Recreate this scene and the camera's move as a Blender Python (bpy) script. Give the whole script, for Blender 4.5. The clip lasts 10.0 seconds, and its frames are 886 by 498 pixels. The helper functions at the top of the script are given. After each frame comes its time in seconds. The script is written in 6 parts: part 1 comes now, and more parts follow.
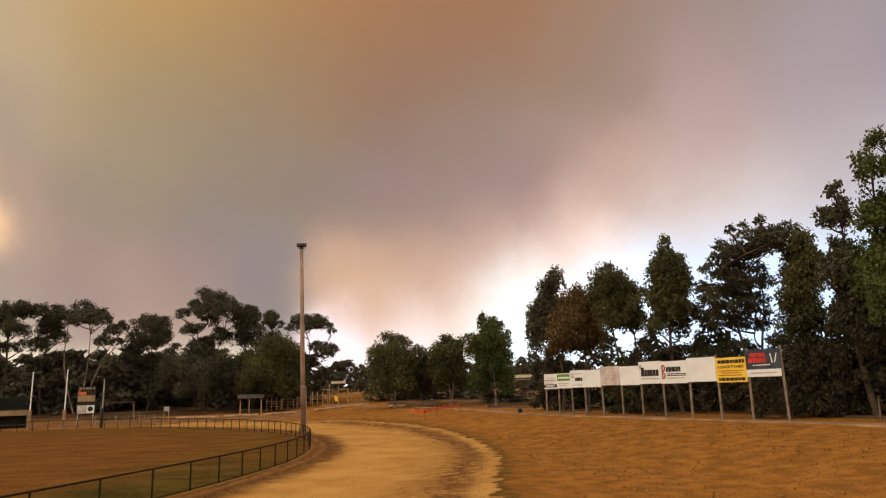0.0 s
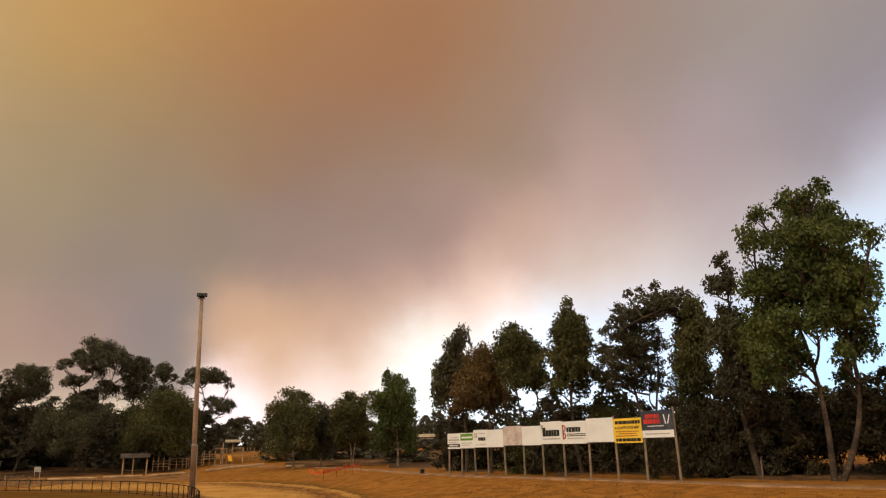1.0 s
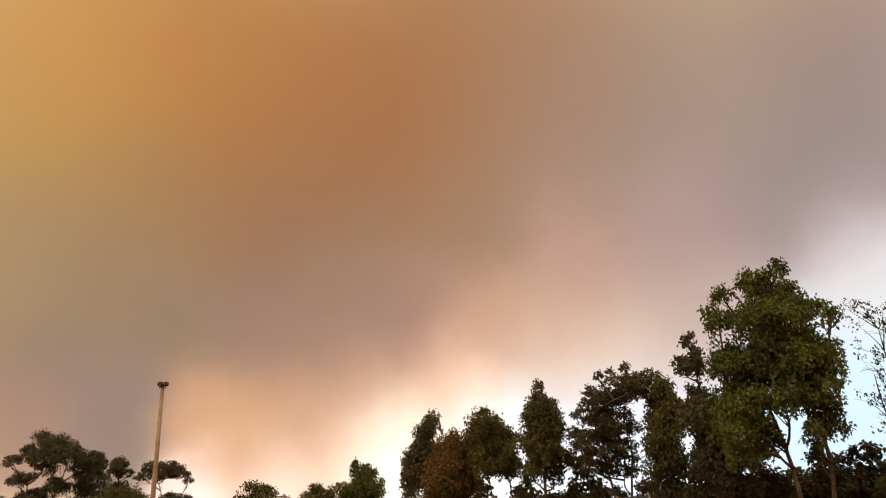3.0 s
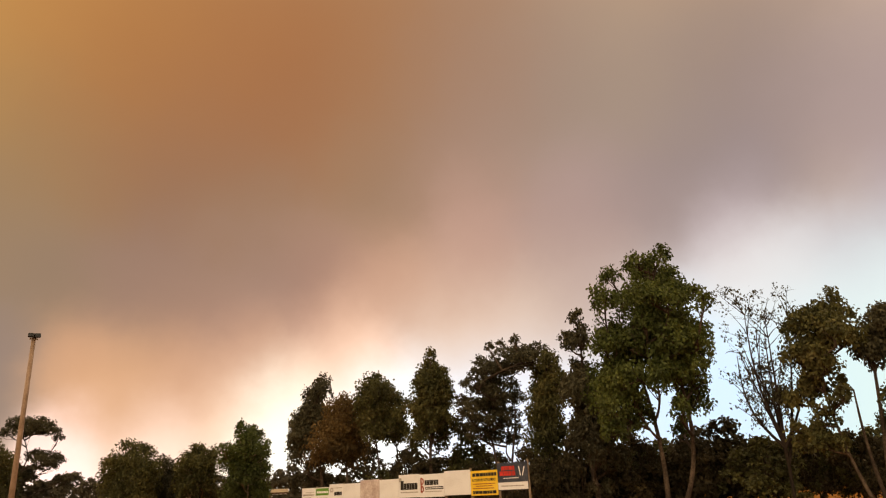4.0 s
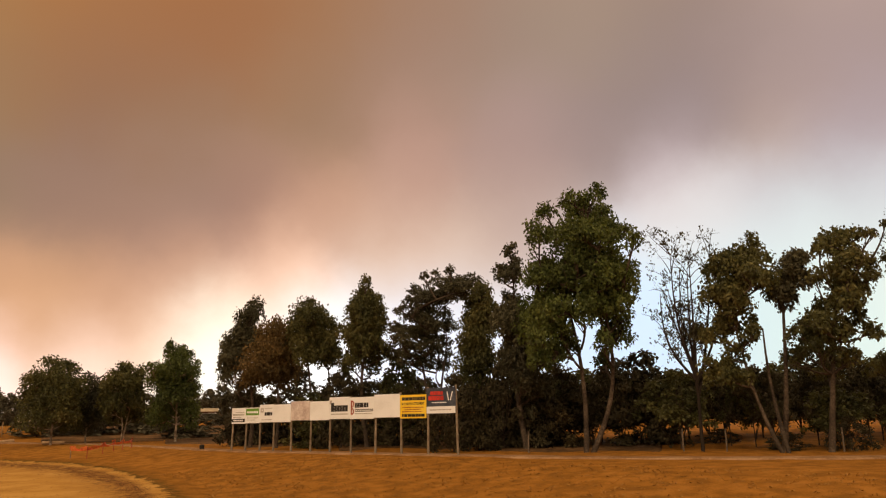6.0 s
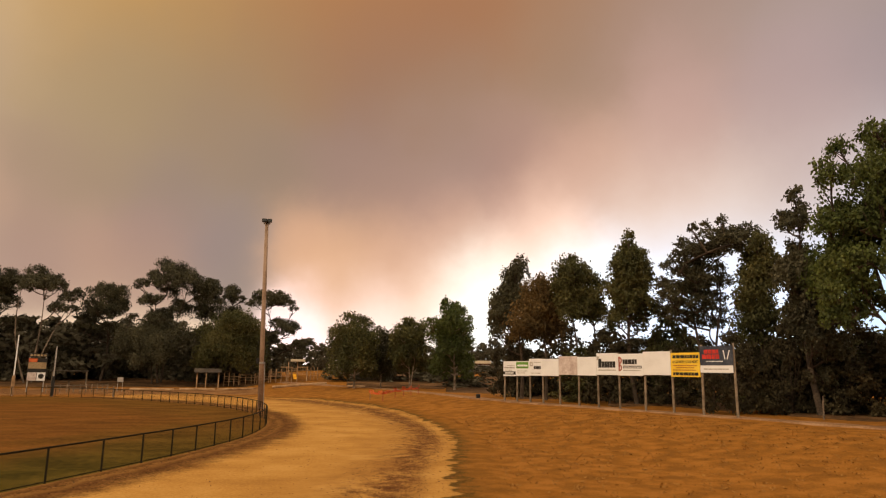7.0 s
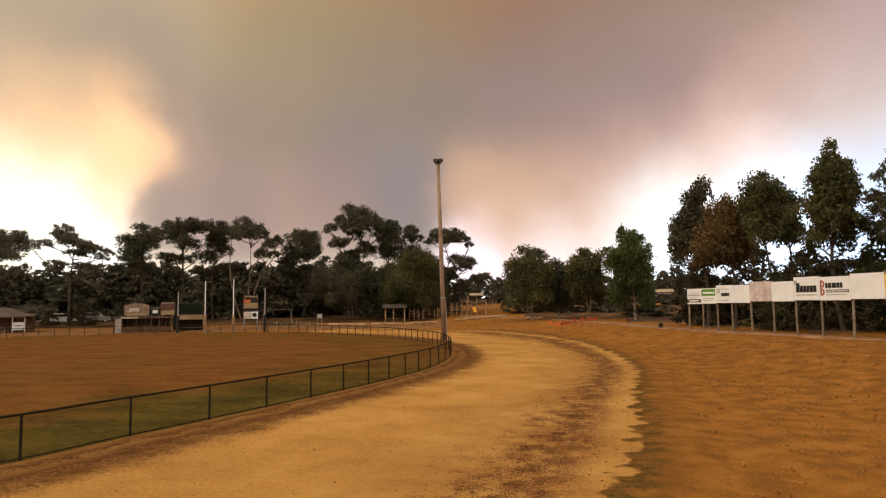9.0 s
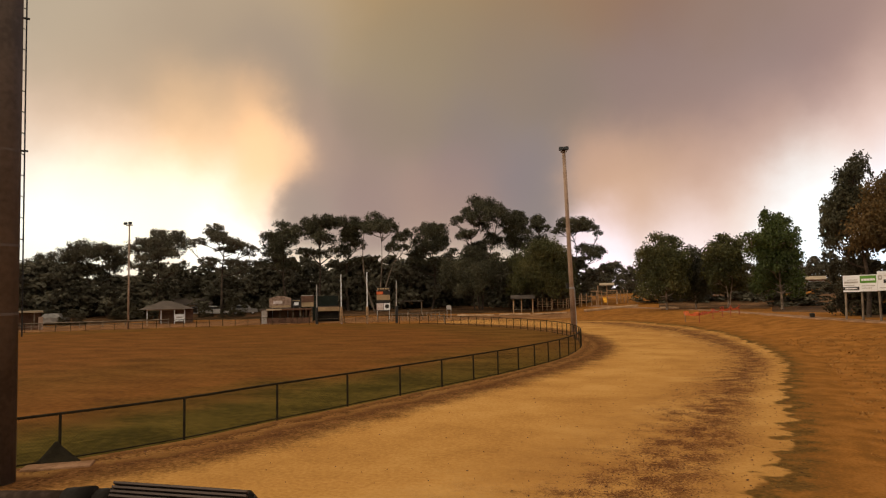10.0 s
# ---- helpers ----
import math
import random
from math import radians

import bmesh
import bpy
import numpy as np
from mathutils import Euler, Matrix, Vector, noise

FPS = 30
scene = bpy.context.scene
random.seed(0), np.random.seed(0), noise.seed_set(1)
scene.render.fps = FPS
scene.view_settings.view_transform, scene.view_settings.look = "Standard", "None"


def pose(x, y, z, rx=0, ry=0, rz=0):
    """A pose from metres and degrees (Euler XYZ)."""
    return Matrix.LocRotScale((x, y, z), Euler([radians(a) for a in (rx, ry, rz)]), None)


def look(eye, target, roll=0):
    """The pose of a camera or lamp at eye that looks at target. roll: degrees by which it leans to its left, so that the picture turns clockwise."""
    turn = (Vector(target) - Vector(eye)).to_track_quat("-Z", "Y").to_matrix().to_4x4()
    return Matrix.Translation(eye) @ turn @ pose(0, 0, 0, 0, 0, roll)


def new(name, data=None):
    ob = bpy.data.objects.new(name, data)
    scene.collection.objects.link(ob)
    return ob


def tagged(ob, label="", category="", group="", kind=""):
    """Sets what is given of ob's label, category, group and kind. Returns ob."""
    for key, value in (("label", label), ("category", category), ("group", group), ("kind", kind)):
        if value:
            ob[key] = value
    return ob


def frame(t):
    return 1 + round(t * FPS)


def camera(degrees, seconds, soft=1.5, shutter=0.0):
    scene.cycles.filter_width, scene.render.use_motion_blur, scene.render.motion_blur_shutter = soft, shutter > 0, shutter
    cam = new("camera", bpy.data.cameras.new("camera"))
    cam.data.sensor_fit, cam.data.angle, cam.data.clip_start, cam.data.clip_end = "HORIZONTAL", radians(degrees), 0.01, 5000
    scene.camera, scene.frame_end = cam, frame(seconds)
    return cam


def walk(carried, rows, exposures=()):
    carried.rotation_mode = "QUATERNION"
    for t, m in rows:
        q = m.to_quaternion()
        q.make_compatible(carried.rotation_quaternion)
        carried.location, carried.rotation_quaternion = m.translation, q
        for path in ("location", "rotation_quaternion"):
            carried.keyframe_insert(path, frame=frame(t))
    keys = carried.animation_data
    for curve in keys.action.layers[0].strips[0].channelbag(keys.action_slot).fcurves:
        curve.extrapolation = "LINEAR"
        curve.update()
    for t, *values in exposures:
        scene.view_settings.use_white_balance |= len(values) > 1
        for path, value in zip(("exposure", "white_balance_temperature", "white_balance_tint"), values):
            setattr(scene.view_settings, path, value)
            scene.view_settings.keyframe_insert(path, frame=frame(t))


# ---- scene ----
cam = camera(66.3, 10.0, soft=1.2)
EYE = 3.2
# seconds, then the turn of the lens: tilt, roll, yaw in degrees; the holder stands still
ROWS = [
    (0.0, 101.64, 1.53, 0.52),
    (0.5, 103.24, 1.54, -2.09),
    (1.0, 106.18, 1.28, -7.45),
    (1.5, 109.95, 2.23, -9.07),
    (2.0, 112.64, 2.85, -9.55),
    (2.6, 113.2, 2.75, -9.65),
    (3.3, 112.85, 2.54, -10.02),
    (3.5, 111.39, 2.7, -11.24),
    (4.0, 109.98, 2.16, -18.88),
    (4.5, 107.55, 1.86, -23.98),
    (5.0, 104.63, 1.67, -26.77),
    (5.2, 104.24, 1.79, -27.31),
    (5.7, 104.0, 1.5, -26.2),
    (6.3, 103.51, 0.94, -19.53),
    (6.5, 102.97, 0.97, -13.43),
    (7.0, 100.26, -0.88, -2.82),
    (7.5, 98.1, -0.4, 2.88),
    (8.0, 96.24, -0.46, 2.18),
    (8.5, 94.67, 0.74, 5.68),
    (9.0, 94.59, 0.61, 11.94),
    (9.5, 94.31, 1.26, 16.4),
    (10.0, 93.98, 1.09, 22.68),
]
EXPOSURES = [(0.0, 0.12, 5950, 9.5), (1.0, 0.1, 6200, 9.5), (1.5, 0.1, 6900, 13), (2.0, 0.1, 7300, 15), (4.0, 0.05, 7500, 15), (5.2, -0.08, 7700, 17), (6.5, 0.07, 7450, 18), (7.5, 0.22, 6200, 10.5), (8.5, 0.2, 6000, 10.5), (9.0, 0.17, 5900, 10.5), (10.0, -0.03, 5950, 11)]
walk(cam, [(t, pose(0, 0, EYE, tilt, roll, yaw)) for t, tilt, roll, yaw in ROWS], EXPOSURES)


def polar(az, dist):
    """Plan position at a compass bearing (degrees right of +y) and a distance from the viewing stand."""
    return dist * math.sin(radians(az)), dist * math.cos(radians(az))


# ---- sky: bushfire smoke, thick overhead, with bright breaks near the skyline ----
world = bpy.data.worlds.new("smoky_sky")
scene.world = world
world.use_nodes = True
wt = world.node_tree
wt.nodes.clear()


def wnode(kind, operation=""):
    n = wt.nodes.new(kind)
    if operation:
        n.operation = operation
    return n


def wire(a, b):
    wt.links.new(a, b)


w_coord = wnode("ShaderNodeTexCoord")
w_noise = wnode("ShaderNodeTexNoise")
w_noise.inputs["Scale"].default_value = 7.0
w_noise.inputs["Detail"].default_value = 5.0
w_noise.inputs["Roughness"].default_value = 0.56
wire(w_coord.outputs["Generated"], w_noise.inputs["Vector"])
w_sub = wnode("ShaderNodeVectorMath", operation="SUBTRACT")
wire(w_noise.outputs["Color"], w_sub.inputs[0])
w_sub.inputs[1].default_value = (0.5, 0.5, 0.5)
w_warp = wnode("ShaderNodeVectorMath", operation="MULTIPLY_ADD")
wire(w_sub.outputs[0], w_warp.inputs[0])
w_warp.inputs[1].default_value = (0.075, 0.075, 0.075)
wire(w_coord.outputs["Generated"], w_warp.inputs[2])
w_dir = wnode("ShaderNodeVectorMath", operation="NORMALIZE")
wire(w_warp.outputs[0], w_dir.inputs[0])

smoke_sum = {}


def smoke(az, el, size, r, g, b):
    """A mass of smoke or a break in it: bearing, height and angular size in degrees, and its radiance."""
    a, e, k = radians(az), radians(el), 1 / radians(size * (1.0 if size > 4.5 else 1.35 if el > 18 or az > -8 else 0.92 if -42 < az < -30 else 1.1)) ** 2
    dot = wnode("ShaderNodeVectorMath", operation="DOT_PRODUCT")
    wire(w_dir.outputs[0], dot.inputs[0])
    dot.inputs[1].default_value = (math.sin(a) * math.cos(e), math.cos(a) * math.cos(e), math.sin(e))
    arg = wnode("ShaderNodeMath", operation="MULTIPLY_ADD")
    wire(dot.outputs["Value"], arg.inputs[0])
    arg.inputs[1].default_value, arg.inputs[2].default_value = k, -k
    w = wnode("ShaderNodeMath", operation="EXPONENT")
    wire(arg.outputs[0], w.inputs[0])
    for key, value in (("red", r), ("green", g), ("blue", b), ("weight", 1.0)):
        acc = wnode("ShaderNodeMath", operation="MULTIPLY_ADD")
        wire(w.outputs[0], acc.inputs[0])
        acc.inputs[1].default_value = value
        if key in smoke_sum:
            wire(smoke_sum[key], acc.inputs[2])
        else:
            acc.inputs[2].default_value = 0.00002 * value
        smoke_sum[key] = acc.outputs[0]


# bright breaks along the tree tops
smoke(-8.3, 3.6, 1.3, 1.37, 1.20, 1.19)
# lit smoke over the skyline
smoke(-53.9, 7.7, 2.4, 1.40, 1.35, 1.07)
smoke(-48.7, 11.8, 2.1, 1.29, 0.81, 0.48)
smoke(-48.7, 8.4, 2.1, 1.42, 1.32, 0.97)
smoke(-43.4, 8.2, 1.8, 1.41, 1.23, 0.88)
smoke(-40.4, 6, 1.7, 1.45, 1.37, 1.19)
smoke(-38.7, 8.3, 1.5, 1.37, 0.88, 0.51)
smoke(-37.8, 11.1, 1.4, 1.31, 0.77, 0.38)
smoke(-35.5, 11.6, 1.3, 1.26, 0.72, 0.35)
smoke(-34.1, 7.4, 1.5, 0.40, 0.29, 0.22)
smoke(-33.9, 10.2, 1.4, 0.41, 0.28, 0.21)
smoke(-29.4, 11.2, 1.6, 0.37, 0.25, 0.19)
smoke(-28.9, 8.4, 1.7, 0.37, 0.25, 0.20)
smoke(-24.1, 9.3, 1.7, 0.42, 0.27, 0.20)
smoke(-21.3, 10.4, 1.6, 0.32, 0.22, 0.19)
smoke(-20.3, 8.3, 1.6, 0.39, 0.26, 0.20)
smoke(-17.2, 9.8, 1.6, 0.29, 0.22, 0.20)
smoke(-15, 10.5, 1.6, 0.28, 0.22, 0.20)
smoke(-13.3, 8.1, 1.6, 0.29, 0.23, 0.20)
smoke(-9.4, 8.8, 1.4, 0.68, 0.41, 0.25)
smoke(-9.2, 4.9, 1.3, 1.15, 0.92, 0.90)
smoke(-9.1, 11.4, 1.6, 0.64, 0.38, 0.24)
smoke(-7.7, 5.9, 1.3, 0.78, 0.48, 0.30)
smoke(-6.1, 7.4, 1.3, 0.69, 0.42, 0.26)
smoke(-5.4, 10.8, 1.5, 0.64, 0.39, 0.24)
smoke(-3.6, 4.6, 1.4, 1.22, 1.00, 0.90)
smoke(-3.3, 6.6, 1.4, 0.71, 0.44, 0.29)
smoke(-3.1, 10.6, 1.4, 0.61, 0.37, 0.25)
smoke(-0.9, 9, 1.4, 0.66, 0.41, 0.28)
smoke(2.2, 6.9, 1.4, 0.98, 0.71, 0.54)
smoke(2.2, 9.3, 1.4, 0.66, 0.41, 0.29)
smoke(3.7, 11.1, 1.5, 0.64, 0.41, 0.30)
smoke(5.1, 5.5, 1.5, 1.25, 1.29, 1.21)
smoke(6.4, 7.5, 1.5, 1.23, 1.20, 1.06)
smoke(8.6, 10.1, 1.5, 1.01, 0.69, 0.51)
smoke(11.8, 12, 1.5, 1.06, 0.70, 0.51)
smoke(12.9, 4.6, 3, 1.18, 1.28, 1.32)
smoke(23.9, 4.8, 4, 0.85, 1.06, 1.32)
smoke(41.7, 6.4, 3.9, 0.63, 0.94, 1.26)
smoke(50.7, 6.2, 3.5, 0.64, 0.92, 1.00)
smoke(58.4, 5.2, 3.9, 0.72, 1.00, 1.02)
# middle of the smoke, with the grey column
smoke(-54.1, 19.6, 3.3, 0.51, 0.39, 0.25)
smoke(-54, 12.5, 2.4, 0.92, 0.61, 0.40)
smoke(-48.8, 15.9, 2.3, 0.55, 0.38, 0.23)
smoke(-43.5, 15.2, 2, 0.89, 0.54, 0.27)
smoke(-43.4, 12.1, 1.8, 1.26, 0.76, 0.38)
smoke(-38.2, 16.6, 1.6, 0.94, 0.55, 0.27)
smoke(-37.8, 13.8, 1.4, 1.25, 0.71, 0.33)
smoke(-34.5, 17.5, 1.5, 0.39, 0.28, 0.19)
smoke(-33.6, 15.3, 1.4, 0.43, 0.29, 0.20)
smoke(-32.5, 12.6, 1.4, 0.45, 0.30, 0.21)
smoke(-28.9, 15.4, 1.8, 0.34, 0.24, 0.17)
smoke(-25, 14.5, 2, 0.32, 0.23, 0.16)
smoke(-19.7, 14.2, 1.9, 0.28, 0.21, 0.17)
smoke(-16.6, 19.7, 2.7, 0.29, 0.21, 0.15)
smoke(-12, 15.8, 2.3, 0.27, 0.20, 0.15)
smoke(-5.8, 17.6, 2, 0.29, 0.20, 0.17)
smoke(-5.1, 15.2, 1.8, 0.35, 0.23, 0.18)
smoke(-1, 13.5, 1.6, 0.34, 0.22, 0.18)
smoke(3.2, 13.4, 1.6, 0.48, 0.30, 0.23)
smoke(3.8, 18.1, 2, 0.34, 0.23, 0.20)
smoke(8.8, 13.4, 1.5, 0.42, 0.25, 0.20)
smoke(8.9, 19.9, 1.7, 0.41, 0.26, 0.21)
smoke(9.1, 18.1, 1.7, 0.32, 0.20, 0.17)
smoke(11.1, 15, 1.5, 0.62, 0.40, 0.30)
smoke(13.8, 18.2, 1.7, 0.55, 0.34, 0.26)
smoke(15.8, 16.6, 1.8, 0.61, 0.39, 0.29)
smoke(20.6, 13.4, 2.2, 0.78, 0.58, 0.44)
smoke(21.1, 17.1, 2, 0.53, 0.35, 0.29)
smoke(23.1, 20, 2, 0.51, 0.34, 0.29)
smoke(27.4, 14.1, 2.5, 0.70, 0.55, 0.45)
smoke(30.7, 18.8, 2.1, 0.43, 0.32, 0.31)
smoke(32.5, 15.6, 2.3, 0.48, 0.39, 0.38)
smoke(43.5, 16, 1.6, 0.74, 0.75, 0.80)
smoke(43.6, 18.8, 1.7, 0.51, 0.46, 0.53)
smoke(44.7, 13.5, 1.6, 0.79, 0.88, 0.95)
smoke(47.2, 16.4, 1.7, 0.74, 0.79, 0.87)
smoke(49.1, 13.5, 1.7, 0.70, 0.85, 0.95)
smoke(51.6, 16.7, 1.7, 0.48, 0.47, 0.56)
smoke(53.4, 14.2, 1.7, 0.72, 0.93, 1.05)
smoke(57.7, 16.5, 1.7, 0.46, 0.46, 0.56)
smoke(58.4, 13.8, 1.6, 0.67, 0.85, 0.97)
smoke(60.1, 19.7, 2, 0.38, 0.34, 0.43)
smoke(60.8, 15, 1.7, 0.68, 0.81, 0.93)
# brown upper layer
smoke(-43.5, 20.7, 2.5, 0.43, 0.31, 0.20)
smoke(-36.8, 20.4, 1.8, 0.37, 0.27, 0.19)
smoke(-26.4, 20.8, 2.4, 0.37, 0.27, 0.16)
smoke(-22.9, 21.6, 2.5, 0.32, 0.24, 0.14)
smoke(-15.7, 25.7, 3.3, 0.31, 0.20, 0.10)
smoke(-4.8, 24.5, 3.2, 0.27, 0.16, 0.11)
smoke(3.8, 22.4, 2.3, 0.30, 0.20, 0.14)
smoke(14.3, 24.4, 2.8, 0.30, 0.20, 0.14)
smoke(21.9, 22.7, 2.2, 0.49, 0.32, 0.28)
smoke(29.1, 21.6, 2, 0.38, 0.28, 0.27)
smoke(33.4, 23.4, 2.2, 0.40, 0.30, 0.31)
smoke(38.2, 21.6, 2.1, 0.31, 0.26, 0.28)
smoke(41, 24.4, 2, 0.26, 0.22, 0.24)
smoke(45.6, 22.1, 1.8, 0.41, 0.36, 0.41)
smoke(46.7, 24.4, 2, 0.23, 0.20, 0.23)
smoke(51, 27.7, 2.6, 0.34, 0.28, 0.30)
smoke(59.3, 25.7, 3.3, 0.32, 0.27, 0.32)
# brown roof of smoke
smoke(-24.6, 28.3, 3.4, 0.44, 0.26, 0.09)
smoke(-6.7, 31.3, 3.5, 0.36, 0.16, 0.06)
smoke(2.3, 28, 2.9, 0.31, 0.16, 0.09)
smoke(5.6, 33.2, 3.1, 0.33, 0.14, 0.06)
smoke(14.9, 31.4, 3.4, 0.32, 0.18, 0.10)
smoke(22.8, 29.1, 3.3, 0.34, 0.24, 0.21)
smoke(33.5, 30.8, 3.9, 0.28, 0.23, 0.21)
smoke(47.2, 31, 2.9, 0.23, 0.19, 0.20)
# brown roof of smoke
smoke(-26.3, 36, 4, 0.57, 0.32, 0.09)
smoke(-17.3, 36.2, 3.9, 0.46, 0.21, 0.06)
smoke(-7.3, 38.7, 3.8, 0.40, 0.18, 0.06)
smoke(4, 38.6, 3.6, 0.35, 0.15, 0.06)
smoke(15.9, 40.4, 3.9, 0.34, 0.16, 0.07)
smoke(24.2, 37.2, 3.8, 0.31, 0.20, 0.15)
# the rest of the sky: thick overhead, thinner behind the stand, where the day is brighter
smoke(-62, 8, 4, 1.1, 0.95, 0.75)
smoke(-63, 22, 5, 0.42, 0.33, 0.22)
smoke(66, 10, 4, 0.75, 0.9, 1.0)
smoke(68, 24, 5, 0.3, 0.24, 0.26)
smoke(-38, 30, 5, 0.5, 0.36, 0.2)
smoke(-10, 56, 9, 0.5, 0.28, 0.1)
smoke(50, 46, 8, 0.3, 0.2, 0.15)
smoke(-55, 46, 10, 0.5, 0.36, 0.2)
smoke(150, 35, 38, 0.98, 0.79, 0.56)
smoke(-130, 30, 29, 0.98, 0.76, 0.5)
w_div = wnode("ShaderNodeVectorMath", operation="DIVIDE")
w_rgb = wnode("ShaderNodeCombineXYZ")
for key, slot in (("red", "X"), ("green", "Y"), ("blue", "Z")):
    wire(smoke_sum[key], w_rgb.inputs[slot])
wire(w_rgb.outputs[0], w_div.inputs[0])
wire(smoke_sum["weight"], w_div.inputs[1])
w_bg = wnode("ShaderNodeBackground")
wire(w_div.outputs[0], w_bg.inputs["Color"])
w_bg.inputs["Strength"].default_value = 1.0
w_out = wnode("ShaderNodeOutputWorld")
wire(w_bg.outputs[0], w_out.inputs["Surface"])

sun = new("sun", bpy.data.lights.new("sun", "SUN"))
sun.data.energy, sun.data.angle, sun.data.color = 1.0, radians(25), (1.0, 0.80, 0.56)
sun.matrix_world = look((-60, -45, 60), (0, 0, 0))


# ---- materials ----
def material(name, base, rough=0.8, metal=0.0, dark=None, light=None, scale=3.0, fine=40.0, bump=0.2, dist=0.02, spread=0.5, random_tint=0.0, translucent=0.0, spec=0.3):
    """A procedural surface: a base colour that drifts to dark and light at two scales, with grain in relief."""
    m = bpy.data.materials.new(name)
    m.use_nodes = True
    nt = m.node_tree
    bsdf = nt.nodes["Principled BSDF"]
    bsdf.inputs["Roughness"].default_value = rough
    bsdf.inputs["Metallic"].default_value = metal
    bsdf.inputs["Specular IOR Level"].default_value = spec
    dark = dark or tuple(c * 0.7 for c in base)
    light = light or tuple(min(1, c * 1.25) for c in base)
    tc = nt.nodes.new("ShaderNodeTexCoord")
    n1 = nt.nodes.new("ShaderNodeTexNoise")
    n1.inputs["Scale"].default_value = scale
    n1.inputs["Detail"].default_value = 5
    n2 = nt.nodes.new("ShaderNodeTexNoise")
    n2.inputs["Scale"].default_value = fine
    n2.inputs["Detail"].default_value = 3
    for n in (n1, n2):
        nt.links.new(tc.outputs["Object"], n.inputs["Vector"])
    ramp = nt.nodes.new("ShaderNodeValToRGB")
    els = ramp.color_ramp.elements
    els[0].position, els[1].position = 0.5 - spread * 0.26, 0.5 + spread * 0.26
    els[0].color, els[1].color = (*dark, 1), (*light, 1)
    mid = els.new(0.5)
    mid.color = (*base, 1)
    mix = nt.nodes.new("ShaderNodeMath")
    mix.operation = "MULTIPLY_ADD"
    nt.links.new(n2.outputs["Fac"], mix.inputs[0])
    mix.inputs[1].default_value = 0.45
    half = nt.nodes.new("ShaderNodeMath")
    half.operation = "MULTIPLY_ADD"
    nt.links.new(n1.outputs["Fac"], half.inputs[0])
    half.inputs[1].default_value, half.inputs[2].default_value = 0.75, -0.1
    nt.links.new(half.outputs[0], mix.inputs[2])
    nt.links.new(mix.outputs[0], ramp.inputs["Fac"])
    colour = ramp.outputs["Color"]
    if random_tint:
        info = nt.nodes.new("ShaderNodeNewGeometry" if random_tint < 0 else "ShaderNodeObjectInfo")
        hsv = nt.nodes.new("ShaderNodeHueSaturation")
        val = nt.nodes.new("ShaderNodeMath")
        val.operation = "MULTIPLY_ADD"
        nt.links.new(info.outputs["Random Per Island" if random_tint < 0 else "Random"], val.inputs[0])
        val.inputs[1].default_value, val.inputs[2].default_value = abs(random_tint) * 2, 1 - abs(random_tint)
        nt.links.new(val.outputs[0], hsv.inputs["Value"])
        nt.links.new(colour, hsv.inputs["Color"])
        colour = hsv.outputs["Color"]
    nt.links.new(colour, bsdf.inputs["Base Color"])
    if bump:
        bp = nt.nodes.new("ShaderNodeBump")
        bp.inputs["Strength"].default_value, bp.inputs["Distance"].default_value = bump, dist
        nt.links.new(n2.outputs["Fac"], bp.inputs["Height"])
        nt.links.new(bp.outputs["Normal"], bsdf.inputs["Normal"])
    if translucent:
        tr = nt.nodes.new("ShaderNodeBsdfTranslucent")
        nt.links.new(colour, tr.inputs["Color"])
        ms = nt.nodes.new("ShaderNodeMixShader")
        ms.inputs[0].default_value = translucent
        out = nt.nodes["Material Output"]
        nt.links.new(bsdf.outputs[0], ms.inputs[1])
        nt.links.new(tr.outputs[0], ms.inputs[2])
        nt.links.new(ms.outputs[0], out.inputs["Surface"])
    return m


M_DRY = material("dry_grass", (0.265, 0.112, 0.021), 0.95, dark=(0.195, 0.085, 0.018), light=(0.335, 0.145, 0.031), scale=1.1, fine=17.0, bump=0.5, dist=0.02, spread=0.42, spec=0.03)


